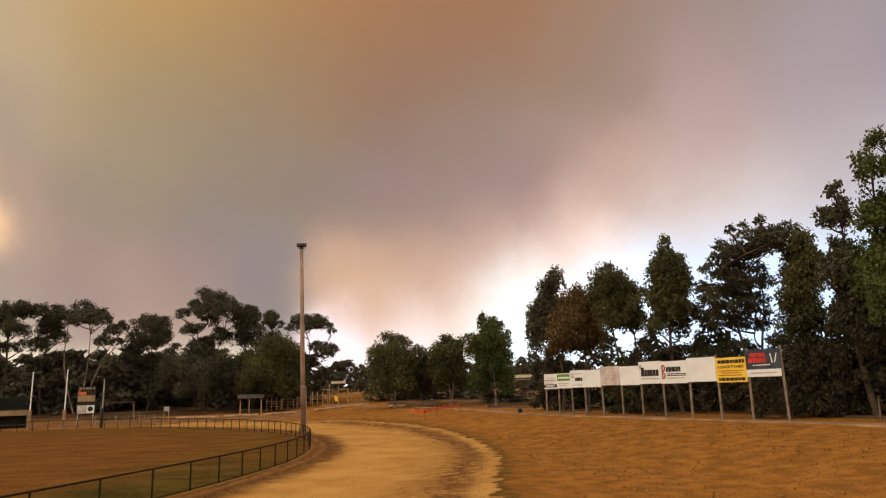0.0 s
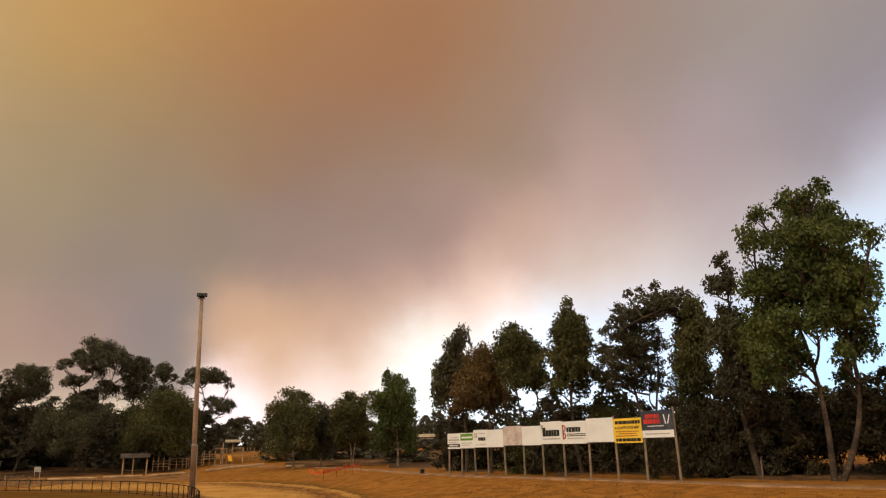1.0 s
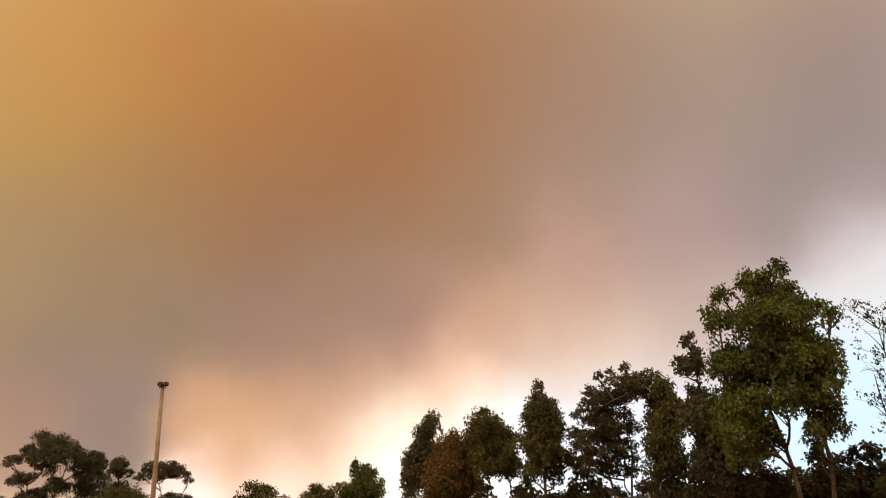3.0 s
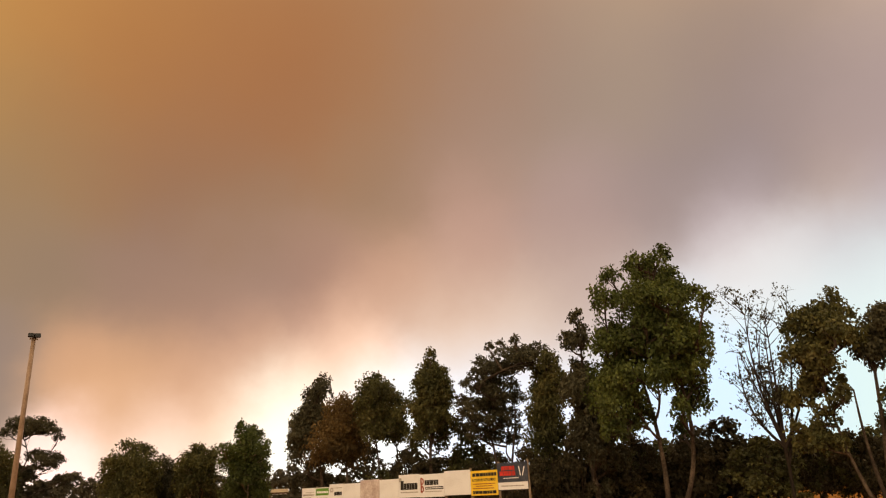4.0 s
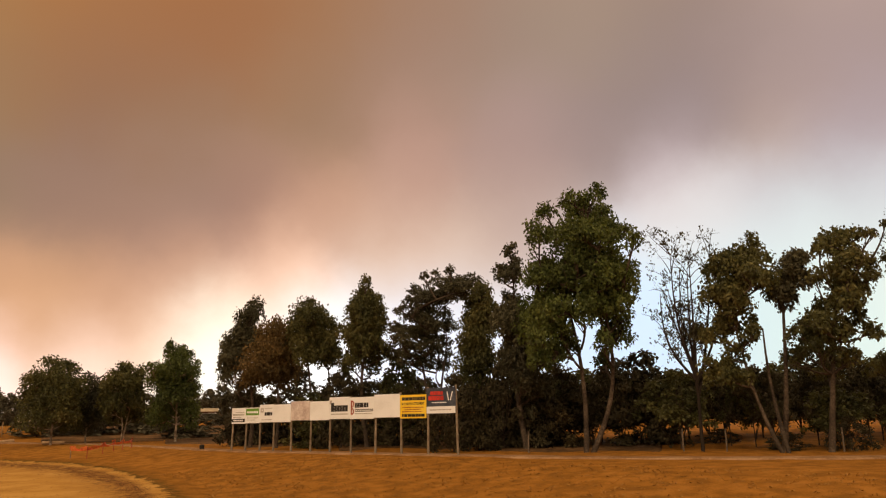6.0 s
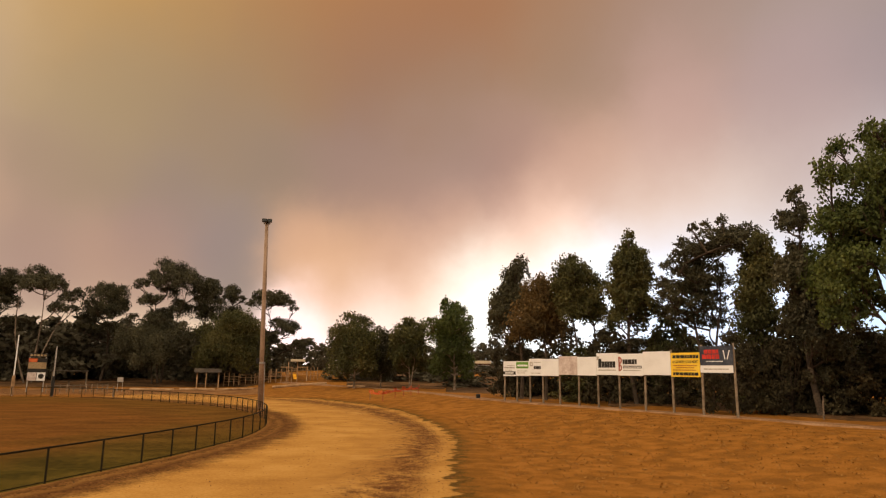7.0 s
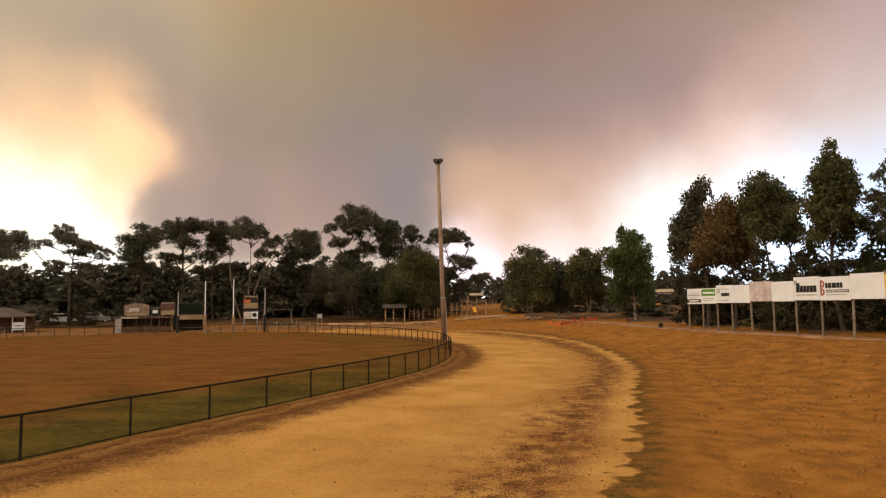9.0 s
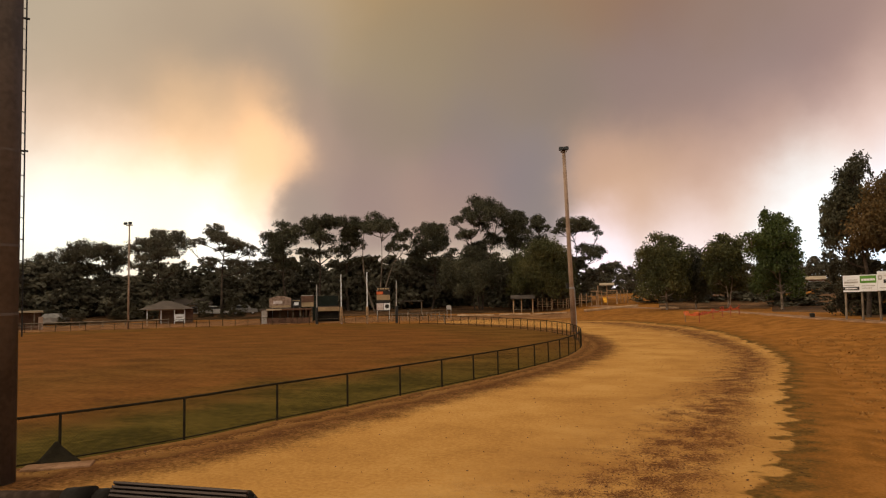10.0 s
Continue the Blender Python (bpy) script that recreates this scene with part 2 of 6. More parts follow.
def track_material():
    """Pale sand in the middle, red dirt by the fence, worn ragged into the dry grass on the outside."""
    m = bpy.data.materials.new("sandy_track")
    m.use_nodes = True
    nt = m.node_tree
    bsdf = nt.nodes["Principled BSDF"]
    bsdf.inputs["Roughness"].default_value = 0.93
    bsdf.inputs["Specular IOR Level"].default_value = 0.02
    tc = nt.nodes.new("ShaderNodeTexCoord")
    at = nt.nodes.new("ShaderNodeAttribute")
    at.attribute_name = "across"

    def tex(scale, detail=5.0, rough=0.6, squash=None):
        n = nt.nodes.new("ShaderNodeTexNoise")
        n.inputs["Scale"].default_value, n.inputs["Detail"].default_value, n.inputs["Roughness"].default_value = scale, detail, rough
        nt.links.new(tc.outputs["Object"], n.inputs["Vector"])
        return n.outputs["Fac"]

    def calc(op, a, b, c=None):
        n = nt.nodes.new("ShaderNodeMath")
        n.operation = op
        for i, v in enumerate((a, b, c)):
            if v is None:
                continue
            if isinstance(v, (int, float)):
                n.inputs[i].default_value = v
            else:
                nt.links.new(v, n.inputs[i])
        return n.outputs[0]

    def ramp(fac, *stops):
        n = nt.nodes.new("ShaderNodeValToRGB")
        els = n.color_ramp.elements
        while len(els) < len(stops):
            els.new(0.5)
        for e, (p, c) in zip(els, stops):
            e.position, e.color = p, (*c, 1)
        nt.links.new(fac, n.inputs["Fac"])
        return n.outputs["Color"]

    def blend(fac, a, b):
        n = nt.nodes.new("ShaderNodeMix")
        n.data_type = "RGBA"
        nt.links.new(fac, n.inputs["Factor"])
        nt.links.new(a, n.inputs["A"])
        nt.links.new(b, n.inputs["B"])
        return n.outputs["Result"]

    big, mid, fine = tex(0.35), tex(1.6), tex(11.0)
    sand = ramp(calc("MULTIPLY_ADD", fine, 0.4, calc("MULTIPLY", big, 0.6)), (0.36, (0.33, 0.162, 0.042)), (0.5, (0.455, 0.240, 0.063)), (0.64, (0.55, 0.315, 0.096)))
    red = ramp(calc("MULTIPLY_ADD", fine, 0.6, calc("MULTIPLY", mid, 0.4)), (0.36, (0.042, 0.019, 0.008)), (0.5, (0.112, 0.048, 0.016)), (0.64, (0.20, 0.092, 0.032)))
    rust = ramp(tex(7.0, 4.0, 0.7), (0.36, (0.075, 0.028, 0.012)), (0.5, (0.17, 0.066, 0.026)), (0.64, (0.32, 0.16, 0.07)))
    grass = ramp(calc("MULTIPLY_ADD", tex(17.0, 3.0, 0.5), 0.45, calc("MULTIPLY_ADD", tex(1.1, 5.0, 0.5), 0.75, -0.1)), (0.391, (0.195, 0.085, 0.018)), (0.5, (0.265, 0.112, 0.021)), (0.609, (0.335, 0.145, 0.031)))
    speckle = tex(26.0, 3.0, 0.7)
    lobes = tex(1.3, 2.0, 0.4)
    wob = calc("MULTIPLY_ADD", mid, 0.10, calc("MULTIPLY_ADD", fine, 0.08, calc("MULTIPLY_ADD", big, 0.08, -0.13)))
    u = calc("ADD", at.outputs["Fac"], wob)
    ue = calc("ADD", at.outputs["Fac"], calc("MULTIPLY_ADD", lobes, 0.13, calc("MULTIPLY_ADD", fine, 0.025, -0.0775)))
    fence_side = ramp(u, (0.0, (0.5, 0.5, 0.5)), (0.03, (1, 1, 1)), (0.06, (0.6, 0.6, 0.6)), (0.085, (1, 1, 1)), (0.14, (0.8, 0.8, 0.8)), (0.21, (0, 0, 0)))
    rut = ramp(u, (0.46, (0, 0, 0)), (0.60, (0.40, 0.40, 0.40)), (0.70, (1, 1, 1)), (0.755, (0.9, 0.9, 0.9)), (0.80, (0.15, 0.15, 0.15)))
    turf = ramp(ue, (0.818, (0, 0, 0)), (0.826, (1, 1, 1)))
    speck = ramp(calc("MULTIPLY_ADD", rut, 0.14, calc("MULTIPLY_ADD", mid, 0.35, calc("MULTIPLY", speckle, 0.65))), (0.60, (0, 0, 0)), (0.67, (1, 1, 1)))
    n = nt.nodes.new("ShaderNodeMix")
    n.data_type, n.blend_type = "RGBA", "MULTIPLY"
    n.inputs["Factor"].default_value = 1.0
    nt.links.new(rut, n.inputs["A"])
    nt.links.new(speck, n.inputs["B"])
    bark = ramp(speckle, (0.4, (0.045, 0.018, 0.008)), (0.62, (0.14, 0.055, 0.02)))
    c = blend(fence_side, sand, red)
    c = blend(calc("MULTIPLY", rut, ramp(calc("MULTIPLY_ADD", mid, 0.35, calc("MULTIPLY", fine, 0.65)), (0.42, (0, 0, 0)), (0.58, (0.75, 0.75, 0.75)))), c, rust)
    c = blend(n.outputs["Result"], c, bark)
    lush = ramp(calc("MULTIPLY_ADD", fine, 0.5, calc("MULTIPLY", mid, 0.5)), (0.38, (0.075, 0.044, 0.012)), (0.5, (0.135, 0.072, 0.018)), (0.62, (0.22, 0.105, 0.025)))
    rim = ramp(calc("ADD", ue, calc("MULTIPLY_ADD", mid, 0.12, -0.06)), (0.838, (1, 1, 1)), (0.872, (0.3, 0.3, 0.3)), (0.985, (0, 0, 0)))
    c = blend(turf, c, blend(rim, grass, lush))
    nt.links.new(c, bsdf.inputs["Base Color"])
    bp = nt.nodes.new("ShaderNodeBump")
    bp.inputs["Strength"].default_value, bp.inputs["Distance"].default_value = 0.6, 0.04
    nt.links.new(calc("ADD", fine, mid), bp.inputs["Height"])
    nt.links.new(bp.outputs["Normal"], bsdf.inputs["Normal"])
    return m


M_TRACK = track_material()


def field_material():
    """Worn brown turf, greener in a broad rim inside the fence and in faint mown streaks."""
    m = bpy.data.materials.new("oval_turf")
    m.use_nodes = True
    nt = m.node_tree
    bsdf = nt.nodes["Principled BSDF"]
    bsdf.inputs["Roughness"].default_value = 0.95
    bsdf.inputs["Specular IOR Level"].default_value = 0.02
    tc = nt.nodes.new("ShaderNodeTexCoord")
    at = nt.nodes.new("ShaderNodeAttribute")
    at.attribute_name = "across"
    outs = []
    for sc, stretch in ((0.12, (1.0, 1.0, 1.0)), (0.5, (0.65, 1.2, 1.0)), (4.0, (1.0, 1.0, 1.0))):
        mp = nt.nodes.new("ShaderNodeMapping")
        mp.inputs["Scale"].default_value = stretch
        mp.inputs["Rotation"].default_value = (0, 0, radians(-28))
        nt.links.new(tc.outputs["Object"], mp.inputs["Vector"])
        n = nt.nodes.new("ShaderNodeTexNoise")
        n.inputs["Scale"].default_value, n.inputs["Detail"].default_value = sc, 5
        nt.links.new(mp.outputs[0], n.inputs["Vector"])
        outs.append(n.outputs["Fac"])

    def calc(op, *v):
        n = nt.nodes.new("ShaderNodeMath")
        n.operation = op
        for i, a in enumerate(v):
            if isinstance(a, (int, float)):
                n.inputs[i].default_value = a
            else:
                nt.links.new(a, n.inputs[i])
        return n.outputs[0]

    def ramp(fac, *stops):
        n = nt.nodes.new("ShaderNodeValToRGB")
        els = n.color_ramp.elements
        while len(els) < len(stops):
            els.new(0.5)
        for e, (p, c) in zip(els, stops):
            e.position, e.color = p, (*c, 1)
        nt.links.new(fac, n.inputs["Fac"])
        return n.outputs["Color"]

    grain = calc("MULTIPLY_ADD", outs[1], 0.55, calc("MULTIPLY", outs[2], 0.45))
    brown = ramp(grain, (0.34, (0.092, 0.040, 0.010)), (0.5, (0.152, 0.063, 0.014)), (0.66, (0.205, 0.090, 0.021)))
    green = ramp(grain, (0.38, (0.042, 0.034, 0.006)), (0.5, (0.084, 0.062, 0.011)), (0.62, (0.125, 0.087, 0.017)))
    u = calc("ADD", at.outputs["Fac"], calc("MULTIPLY_ADD", outs[0], 0.30, calc("MULTIPLY_ADD", outs[1], 0.16, -0.23)))
    rim = ramp(u, (0.08, (1, 1, 1)), (0.24, (0.0, 0.0, 0.0)), (0.5, (0.25, 0.25, 0.25)), (0.62, (0.0, 0.0, 0.0)))
    # the near end is watered more
    xyz = nt.nodes.new("ShaderNodeSeparateXYZ")
    nt.links.new(tc.outputs["Object"], xyz.inputs[0])
    wet = nt.nodes.new("ShaderNodeMapRange")
    for key, value in (("From Min", 22.0), ("From Max", 42.0), ("To Min", 1.0), ("To Max", 0.35)):
        wet.inputs[key].default_value = value
    nt.links.new(xyz.outputs["Y"], wet.inputs["Value"])
    rim = calc("MULTIPLY", rim, wet.outputs[0])
    mx = nt.nodes.new("ShaderNodeMix")
    mx.data_type = "RGBA"
    nt.links.new(rim, mx.inputs["Factor"])
    nt.links.new(brown, mx.inputs["A"])
    nt.links.new(green, mx.inputs["B"])
    nt.links.new(mx.outputs["Result"], bsdf.inputs["Base Color"])
    bp = nt.nodes.new("ShaderNodeBump")
    bp.inputs["Strength"].default_value, bp.inputs["Distance"].default_value = 0.25, 0.03
    nt.links.new(grain, bp.inputs["Height"])
    nt.links.new(bp.outputs["Normal"], bsdf.inputs["Normal"])
    return m


M_FIELD = field_material()

M_PATH = material("dusty_gravel", (0.27, 0.155, 0.085), 0.95, dark=(0.19, 0.105, 0.055), light=(0.36, 0.22, 0.13), scale=0.8, fine=10, bump=0.3, spec=0.03)
M_VERGE = material("red_dirt", (0.21, 0.105, 0.045), 0.95, dark=(0.12, 0.062, 0.026), light=(0.31, 0.17, 0.075), scale=0.5, fine=8.0, bump=0.5, dist=0.03, spec=0.03)
M_BARK_BLACK = material("blackened_bark", (0.028, 0.02, 0.015), 0.95, dark=(0.014, 0.011, 0.009), light=(0.06, 0.044, 0.034), scale=0.9, fine=9.0, bump=0.4, dist=0.03)
M_BARK = material("gum_bark", (0.06, 0.044, 0.032), 0.9, dark=(0.03, 0.022, 0.017), light=(0.12, 0.09, 0.066), scale=0.9, fine=9.0, bump=0.4, dist=0.03)
M_BARK_PALE = material("pale_bark", (0.27, 0.21, 0.155), 0.85, dark=(0.11, 0.08, 0.055), light=(0.42, 0.34, 0.27), scale=1.2, fine=9.0, bump=0.3, dist=0.02)
M_BARK_GREY = material("grey_bark", (0.15, 0.115, 0.085), 0.85, dark=(0.07, 0.052, 0.04), light=(0.26, 0.20, 0.155), scale=1.2, fine=9.0, bump=0.3, dist=0.02)
M_LEAF_GUM = material("gum_leaf_dark", (0.066, 0.064, 0.036), 0.6, dark=(0.045, 0.044, 0.026), light=(0.095, 0.088, 0.048), scale=0.25, fine=2.0, bump=0, random_tint=-0.3, translucent=0.2)
# smoke haze over the far trees is put into this paler, greyer leaf
M_LEAF_HAZED = material("hazed_leaf", (0.105, 0.096, 0.064), 0.75, dark=(0.075, 0.068, 0.046), light=(0.14, 0.126, 0.084), scale=0.25, fine=2.0, bump=0, random_tint=-0.3, translucent=0.15)
# leaf tone lowered to put the understorey's deep shade into it
M_LEAF_SCRUB_SHADED = material("scrub_leaf_shaded", (0.050, 0.042, 0.020), 0.75, dark=(0.030, 0.026, 0.013), light=(0.085, 0.066, 0.030), scale=0.25, fine=2.0, bump=0, random_tint=-0.35, translucent=0.1)
# leaf litter, with the shade under the trees mixed into its dark tone
M_LITTERED_SHADED = material("littered_earth_shaded", (0.105, 0.06, 0.03), 0.95, dark=(0.045, 0.028, 0.016), light=(0.19, 0.105, 0.05), scale=0.25, fine=3.0, bump=0.4, dist=0.05, spec=0.03)
M_LEAF_GREEN = material("leaf_green", (0.068, 0.092, 0.022), 0.6, dark=(0.040, 0.056, 0.014), light=(0.112, 0.134, 0.032), scale=0.25, fine=2.0, bump=0, random_tint=-0.35, translucent=0.25)
M_LEAF_OLIVE = material("leaf_olive", (0.085, 0.085, 0.028), 0.6, dark=(0.05, 0.055, 0.02), light=(0.13, 0.115, 0.04), scale=0.25, fine=2.0, bump=0, random_tint=-0.35, translucent=0.25)
M_LEAF_BROWN = material("leaf_browned", (0.13, 0.085, 0.03), 0.65, dark=(0.07, 0.05, 0.02), light=(0.19, 0.12, 0.045), scale=0.25, fine=2.0, bump=0, random_tint=-0.35, translucent=0.25)
M_STEEL = material("galvanised_steel", (0.42, 0.40, 0.38), 0.5, 0.6, scale=2.0, fine=30, bump=0.1)
M_FENCE = material("dark_green_pipe", (0.026, 0.022, 0.014), 0.8, 0.0, scale=4, fine=50, bump=0.1, spec=0.03)
M_CONCRETE = material("weathered_pole", (0.30, 0.205, 0.145), 0.8, dark=(0.21, 0.14, 0.095), light=(0.38, 0.27, 0.20), scale=0.7, fine=12, bump=0.2)
M_POST = material("weathered_timber", (0.21, 0.165, 0.12), 0.85, dark=(0.13, 0.10, 0.07), light=(0.30, 0.24, 0.18), scale=1.5, fine=25, bump=0.3, random_tint=0.2)
M_WHITE = material("white_paint", (0.79, 0.81, 0.84), 0.5, dark=(0.70, 0.71, 0.73), light=(0.83, 0.85, 0.88), scale=0.9, fine=15, bump=0.03)
M_FADED = material("faded_sheet", (0.55, 0.47, 0.45), 0.6, dark=(0.34, 0.24, 0.22), light=(0.78, 0.74, 0.72), scale=1.6, fine=8, bump=0.03, spread=0.9)
M_YELLOW = material("yellow_paint", (0.85, 0.56, 0.04), 0.5, dark=(0.75, 0.47, 0.03), light=(0.88, 0.62, 0.08), scale=1.0, fine=15, bump=0.03)
M_NAVY = material("navy_paint", (0.035, 0.045, 0.07), 0.45, dark=(0.02, 0.025, 0.04), light=(0.07, 0.08, 0.11), scale=0.8, fine=12, bump=0.03)
M_BLACK = material("black_paint", (0.018, 0.017, 0.016), 0.5, scale=3, fine=20, bump=0.05)
M_RED = material("red_paint", (0.55, 0.04, 0.03), 0.5, scale=2, fine=20, bump=0.03)
M_GREEN = material("green_paint", (0.10, 0.26, 0.03), 0.5, scale=2, fine=20, bump=0.03)
M_BROWNRED = material("brown_red_paint", (0.30, 0.06, 0.03), 0.5, scale=2, fine=20, bump=0.03)
M_TERRACOTTA = material("weathered_terracotta", (0.17, 0.072, 0.042), 0.9, dark=(0.11, 0.05, 0.03), light=(0.24, 0.11, 0.065), scale=0.8, fine=6, bump=0.1, spec=0.05)
# both roof tones are lowered to hold the shade and haze around them
M_ROOF = material("iron_roof", (0.085, 0.068, 0.056), 0.85, 0.0, scale=0.6, fine=10, bump=0.1)
M_ROOF_PALE = material("pale_iron_roof", (0.36, 0.29, 0.20), 0.8, 0.0, scale=0.6, fine=10, bump=0.1)
M_BRICK = material("dark_brick", (0.12, 0.065, 0.042), 0.9, dark=(0.08, 0.04, 0.026), light=(0.17, 0.095, 0.06), scale=1.0, fine=10, bump=0.2)
# near-black wall colour that carries the shade inside a shelter
M_INSIDE_SHADE = material("inside_shade", (0.02, 0.018, 0.016), 0.7, scale=1, fine=8, bump=0)
M_CREAM = material("cream_boards", (0.38, 0.30, 0.21), 0.8, scale=0.8, fine=12, bump=0.1)
M_ORANGE = material("orange_mesh_plastic", (0.62, 0.11, 0.03), 0.5, dark=(0.5, 0.08, 0.02), light=(0.7, 0.18, 0.05), scale=2, fine=10, bump=0)
M_SLIDE = material("yellow_plastic", (0.85, 0.45, 0.04), 0.35, scale=1, fine=10, bump=0)
M_TIMBER = material("log_timber", (0.37, 0.235, 0.13), 0.9, dark=(0.24, 0.15, 0.08), light=(0.48, 0.33, 0.20), scale=1.0, fine=14, bump=0.2)
M_RUBBER = material("black_plastic", (0.014, 0.012, 0.010), 0.75, scale=5, fine=60, bump=0.05, spec=0.08)
M_GLASS = material("window_glass", (0.03, 0.035, 0.04), 0.08, 0.0, scale=1, fine=5, bump=0)
M_SILVER = material("car_paint_silver", (0.22, 0.21, 0.20), 0.3, 0.5, scale=1, fine=5, bump=0)
M_CARWHITE = material("car_paint_white", (0.45, 0.43, 0.41), 0.3, 0.0, scale=1, fine=5, bump=0)


# ---- mesh helpers ----
def mesh_object(name, verts, faces, mat, smooth=False):
    me = bpy.data.meshes.new(name)
    me.from_pydata([tuple(v) for v in verts], [], [tuple(int(i) for i in f) for f in faces])
    me.materials.append(mat)
    if smooth:
        me.polygons.foreach_set("use_smooth", [True] * len(me.polygons))
    me.update()
    return new(name, me)


def part(name, bm, mat, parent=None, label="", smooth=False):
    """Links a bmesh as one mesh object under a thing or part."""
    me = bpy.data.meshes.new(name)
    bmesh.ops.recalc_face_normals(bm, faces=bm.faces)
    bm.to_mesh(me)
    bm.free()
    me.materials.append(mat)
    if smooth:
        me.polygons.foreach_set("use_smooth", [True] * len(me.polygons))
    ob = new(name, me)
    ob.parent = parent
    if label:
        tagged(ob, label)
    return ob


def box(bm, x0, x1, y0, y1, z0, z1, bevel=0.0, m=None):
    r = bmesh.ops.create_cube(bm, size=1.0)
    vs = r["verts"]
    for v in vs:
        v.co = Vector((x0 + (v.co.x + 0.5) * (x1 - x0), y0 + (v.co.y + 0.5) * (y1 - y0), z0 + (v.co.z + 0.5) * (z1 - z0)))
    if bevel:
        es = list({e for v in vs for e in v.link_edges})
        r2 = bmesh.ops.bevel(bm, geom=es, offset=bevel, segments=1, affect="EDGES")
        vs = list({v for v in r2["verts"]} | {v for v in vs if v.is_valid})
    if m is not None:
        bmesh.ops.transform(bm, matrix=m, verts=[v for v in vs if v.is_valid])
    return bm


def tube(bm, pts, radii, sides=8, cap=True):
    """A tapered tube along points."""
    rings = []
    pts = [Vector(p) for p in pts]
    for i, p in enumerate(pts):
        d = (pts[min(i + 1, len(pts) - 1)] - pts[max(i - 1, 0)]).normalized()
        side = d.cross(Vector((0.31, 0.95, 0.02)))
        if side.length < 0.2:
            side = d.cross(Vector((1, 0, 0.1)))
        side.normalize()
        up = side.cross(d)
        r = radii[i] if hasattr(radii, "__len__") else radii
        rings.append([bm.verts.new(p + (side * math.cos(2 * math.pi * k / sides) + up * math.sin(2 * math.pi * k / sides)) * r) for k in range(sides)])
    for a, b in zip(rings, rings[1:]):
        for k in range(sides):
            bm.faces.new((a[k], a[(k + 1) % sides], b[(k + 1) % sides], b[k]))
    if cap:
        bm.faces.new(rings[0][::-1])
        bm.faces.new(rings[-1])
    return bm


def root(name, m, label, category, group="", kind=""):
    ob = new(name)
    ob.empty_display_size = 0.3
    ob.matrix_basis = m
    return tagged(ob, label, category, group, kind)


def smoothstep(a, b, x):
    t = np.clip((np.asarray(x, dtype=float) - a) / (b - a), 0, 1)
    return t * t * (3 - 2 * t)


# ---- the lie of the land ----
def height(x, y):
    """Height of the ground: flat oval and track, a low bank by the boards, a dry hillside behind them."""
    x, y = np.asarray(x, dtype=float), np.asarray(y, dtype=float)
    s = (x - 20) * 0.918 + (y - 33) * 0.396
    z = 1.0 * smoothstep(-15, -1.5, s)
    far = smoothstep(8, 40, s)
    z = z + far * np.clip(s - 8, 0, 220) * 0.035
    back = smoothstep(95, 130, np.hypot(x + 10, y)) * smoothstep(-40, 10, y)
    z = z + back * 1.2
    return z


def catmull(points, step=1.0, closed=False):
    P = [np.array(p, dtype=float) for p in points]
    n = len(P)
    out = []
    for i in range(n if closed else n - 1):
        a, b, c, d = (P[(i - 1) % n], P[i], P[(i + 1) % n], P[(i + 2) % n]) if closed else (P[max(i - 1, 0)], P[i], P[i + 1], P[min(i + 2, n - 1)])
        k = max(2, int(np.linalg.norm(c - b) / step))
        for j in range(k):
            t = j / k
            out.append(0.5 * (2 * b + (c - a) * t + (2 * a - 5 * b + 4 * c - d) * t * t + (3 * b - a - 3 * c + d) * t ** 3))
    if not closed:
        out.append(P[-1])
    return np.array(out)


# the oval's boundary, anticlockwise from the near side
OVAL = [(-12.9, 9.2), (-11.1, 15.1), (-9.5, 21.8), (-8.2, 28.6), (-7.7, 35.0), (-8.6, 43.0), (-11.6, 52.0), (-17.0, 60.5), (-25.0, 68.0), (-34.5, 73.2), (-46.0, 72.8), (-57.0, 67.0), (-67.0, 57.5), (-76.0, 46.0), (-82.0, 30.0), (-82.0, 8.0), (-74.0, -14.0), (-58.0, -28.0), (-38.0, -26.0), (-22.0, -10.0)]
boundary = catmull(OVAL, 0.4, closed=True)

# ground: one sheet out to the skyline
rad = np.concatenate([[0.0], np.linspace(2, 60, 59), np.linspace(62, 200, 70), np.geomspace(210, 2500, 20)])
ang = np.linspace(0, 2 * math.pi, 217)[:-1]
gv, gf = [], []
for r in rad[1:]:
    for a in ang:
        gv.append((r * math.sin(a), r * math.cos(a)))
gv = np.array(gv)
gz = height(gv[:, 0], gv[:, 1])
gz = gz + np.array([0.04 * noise.noise(Vector((p[0] * 0.35, p[1] * 0.35, 0.0))) for p in gv]) * (np.hypot(gv[:, 0], gv[:, 1]) > 3) - 0.05
nA = len(ang)
verts = [(p[0], p[1], z) for p, z in zip(gv, gz)] + [(0, 0, -0.05)]
for i in range(len(rad) - 2):
    for k in range(nA):
        gf.append((i * nA + k, (i + 1) * nA + k, (i + 1) * nA + (k + 1) % nA, i * nA + (k + 1) % nA))
for k in range(nA):
    gf.append((len(verts) - 1, k, (k + 1) % nA))
ground = mesh_object("ground", verts, [f[::-1] for f in gf], M_DRY, smooth=True)
tagged(ground, "dry orange-brown grass bank and paddock around the oval", "ground", kind="structure")


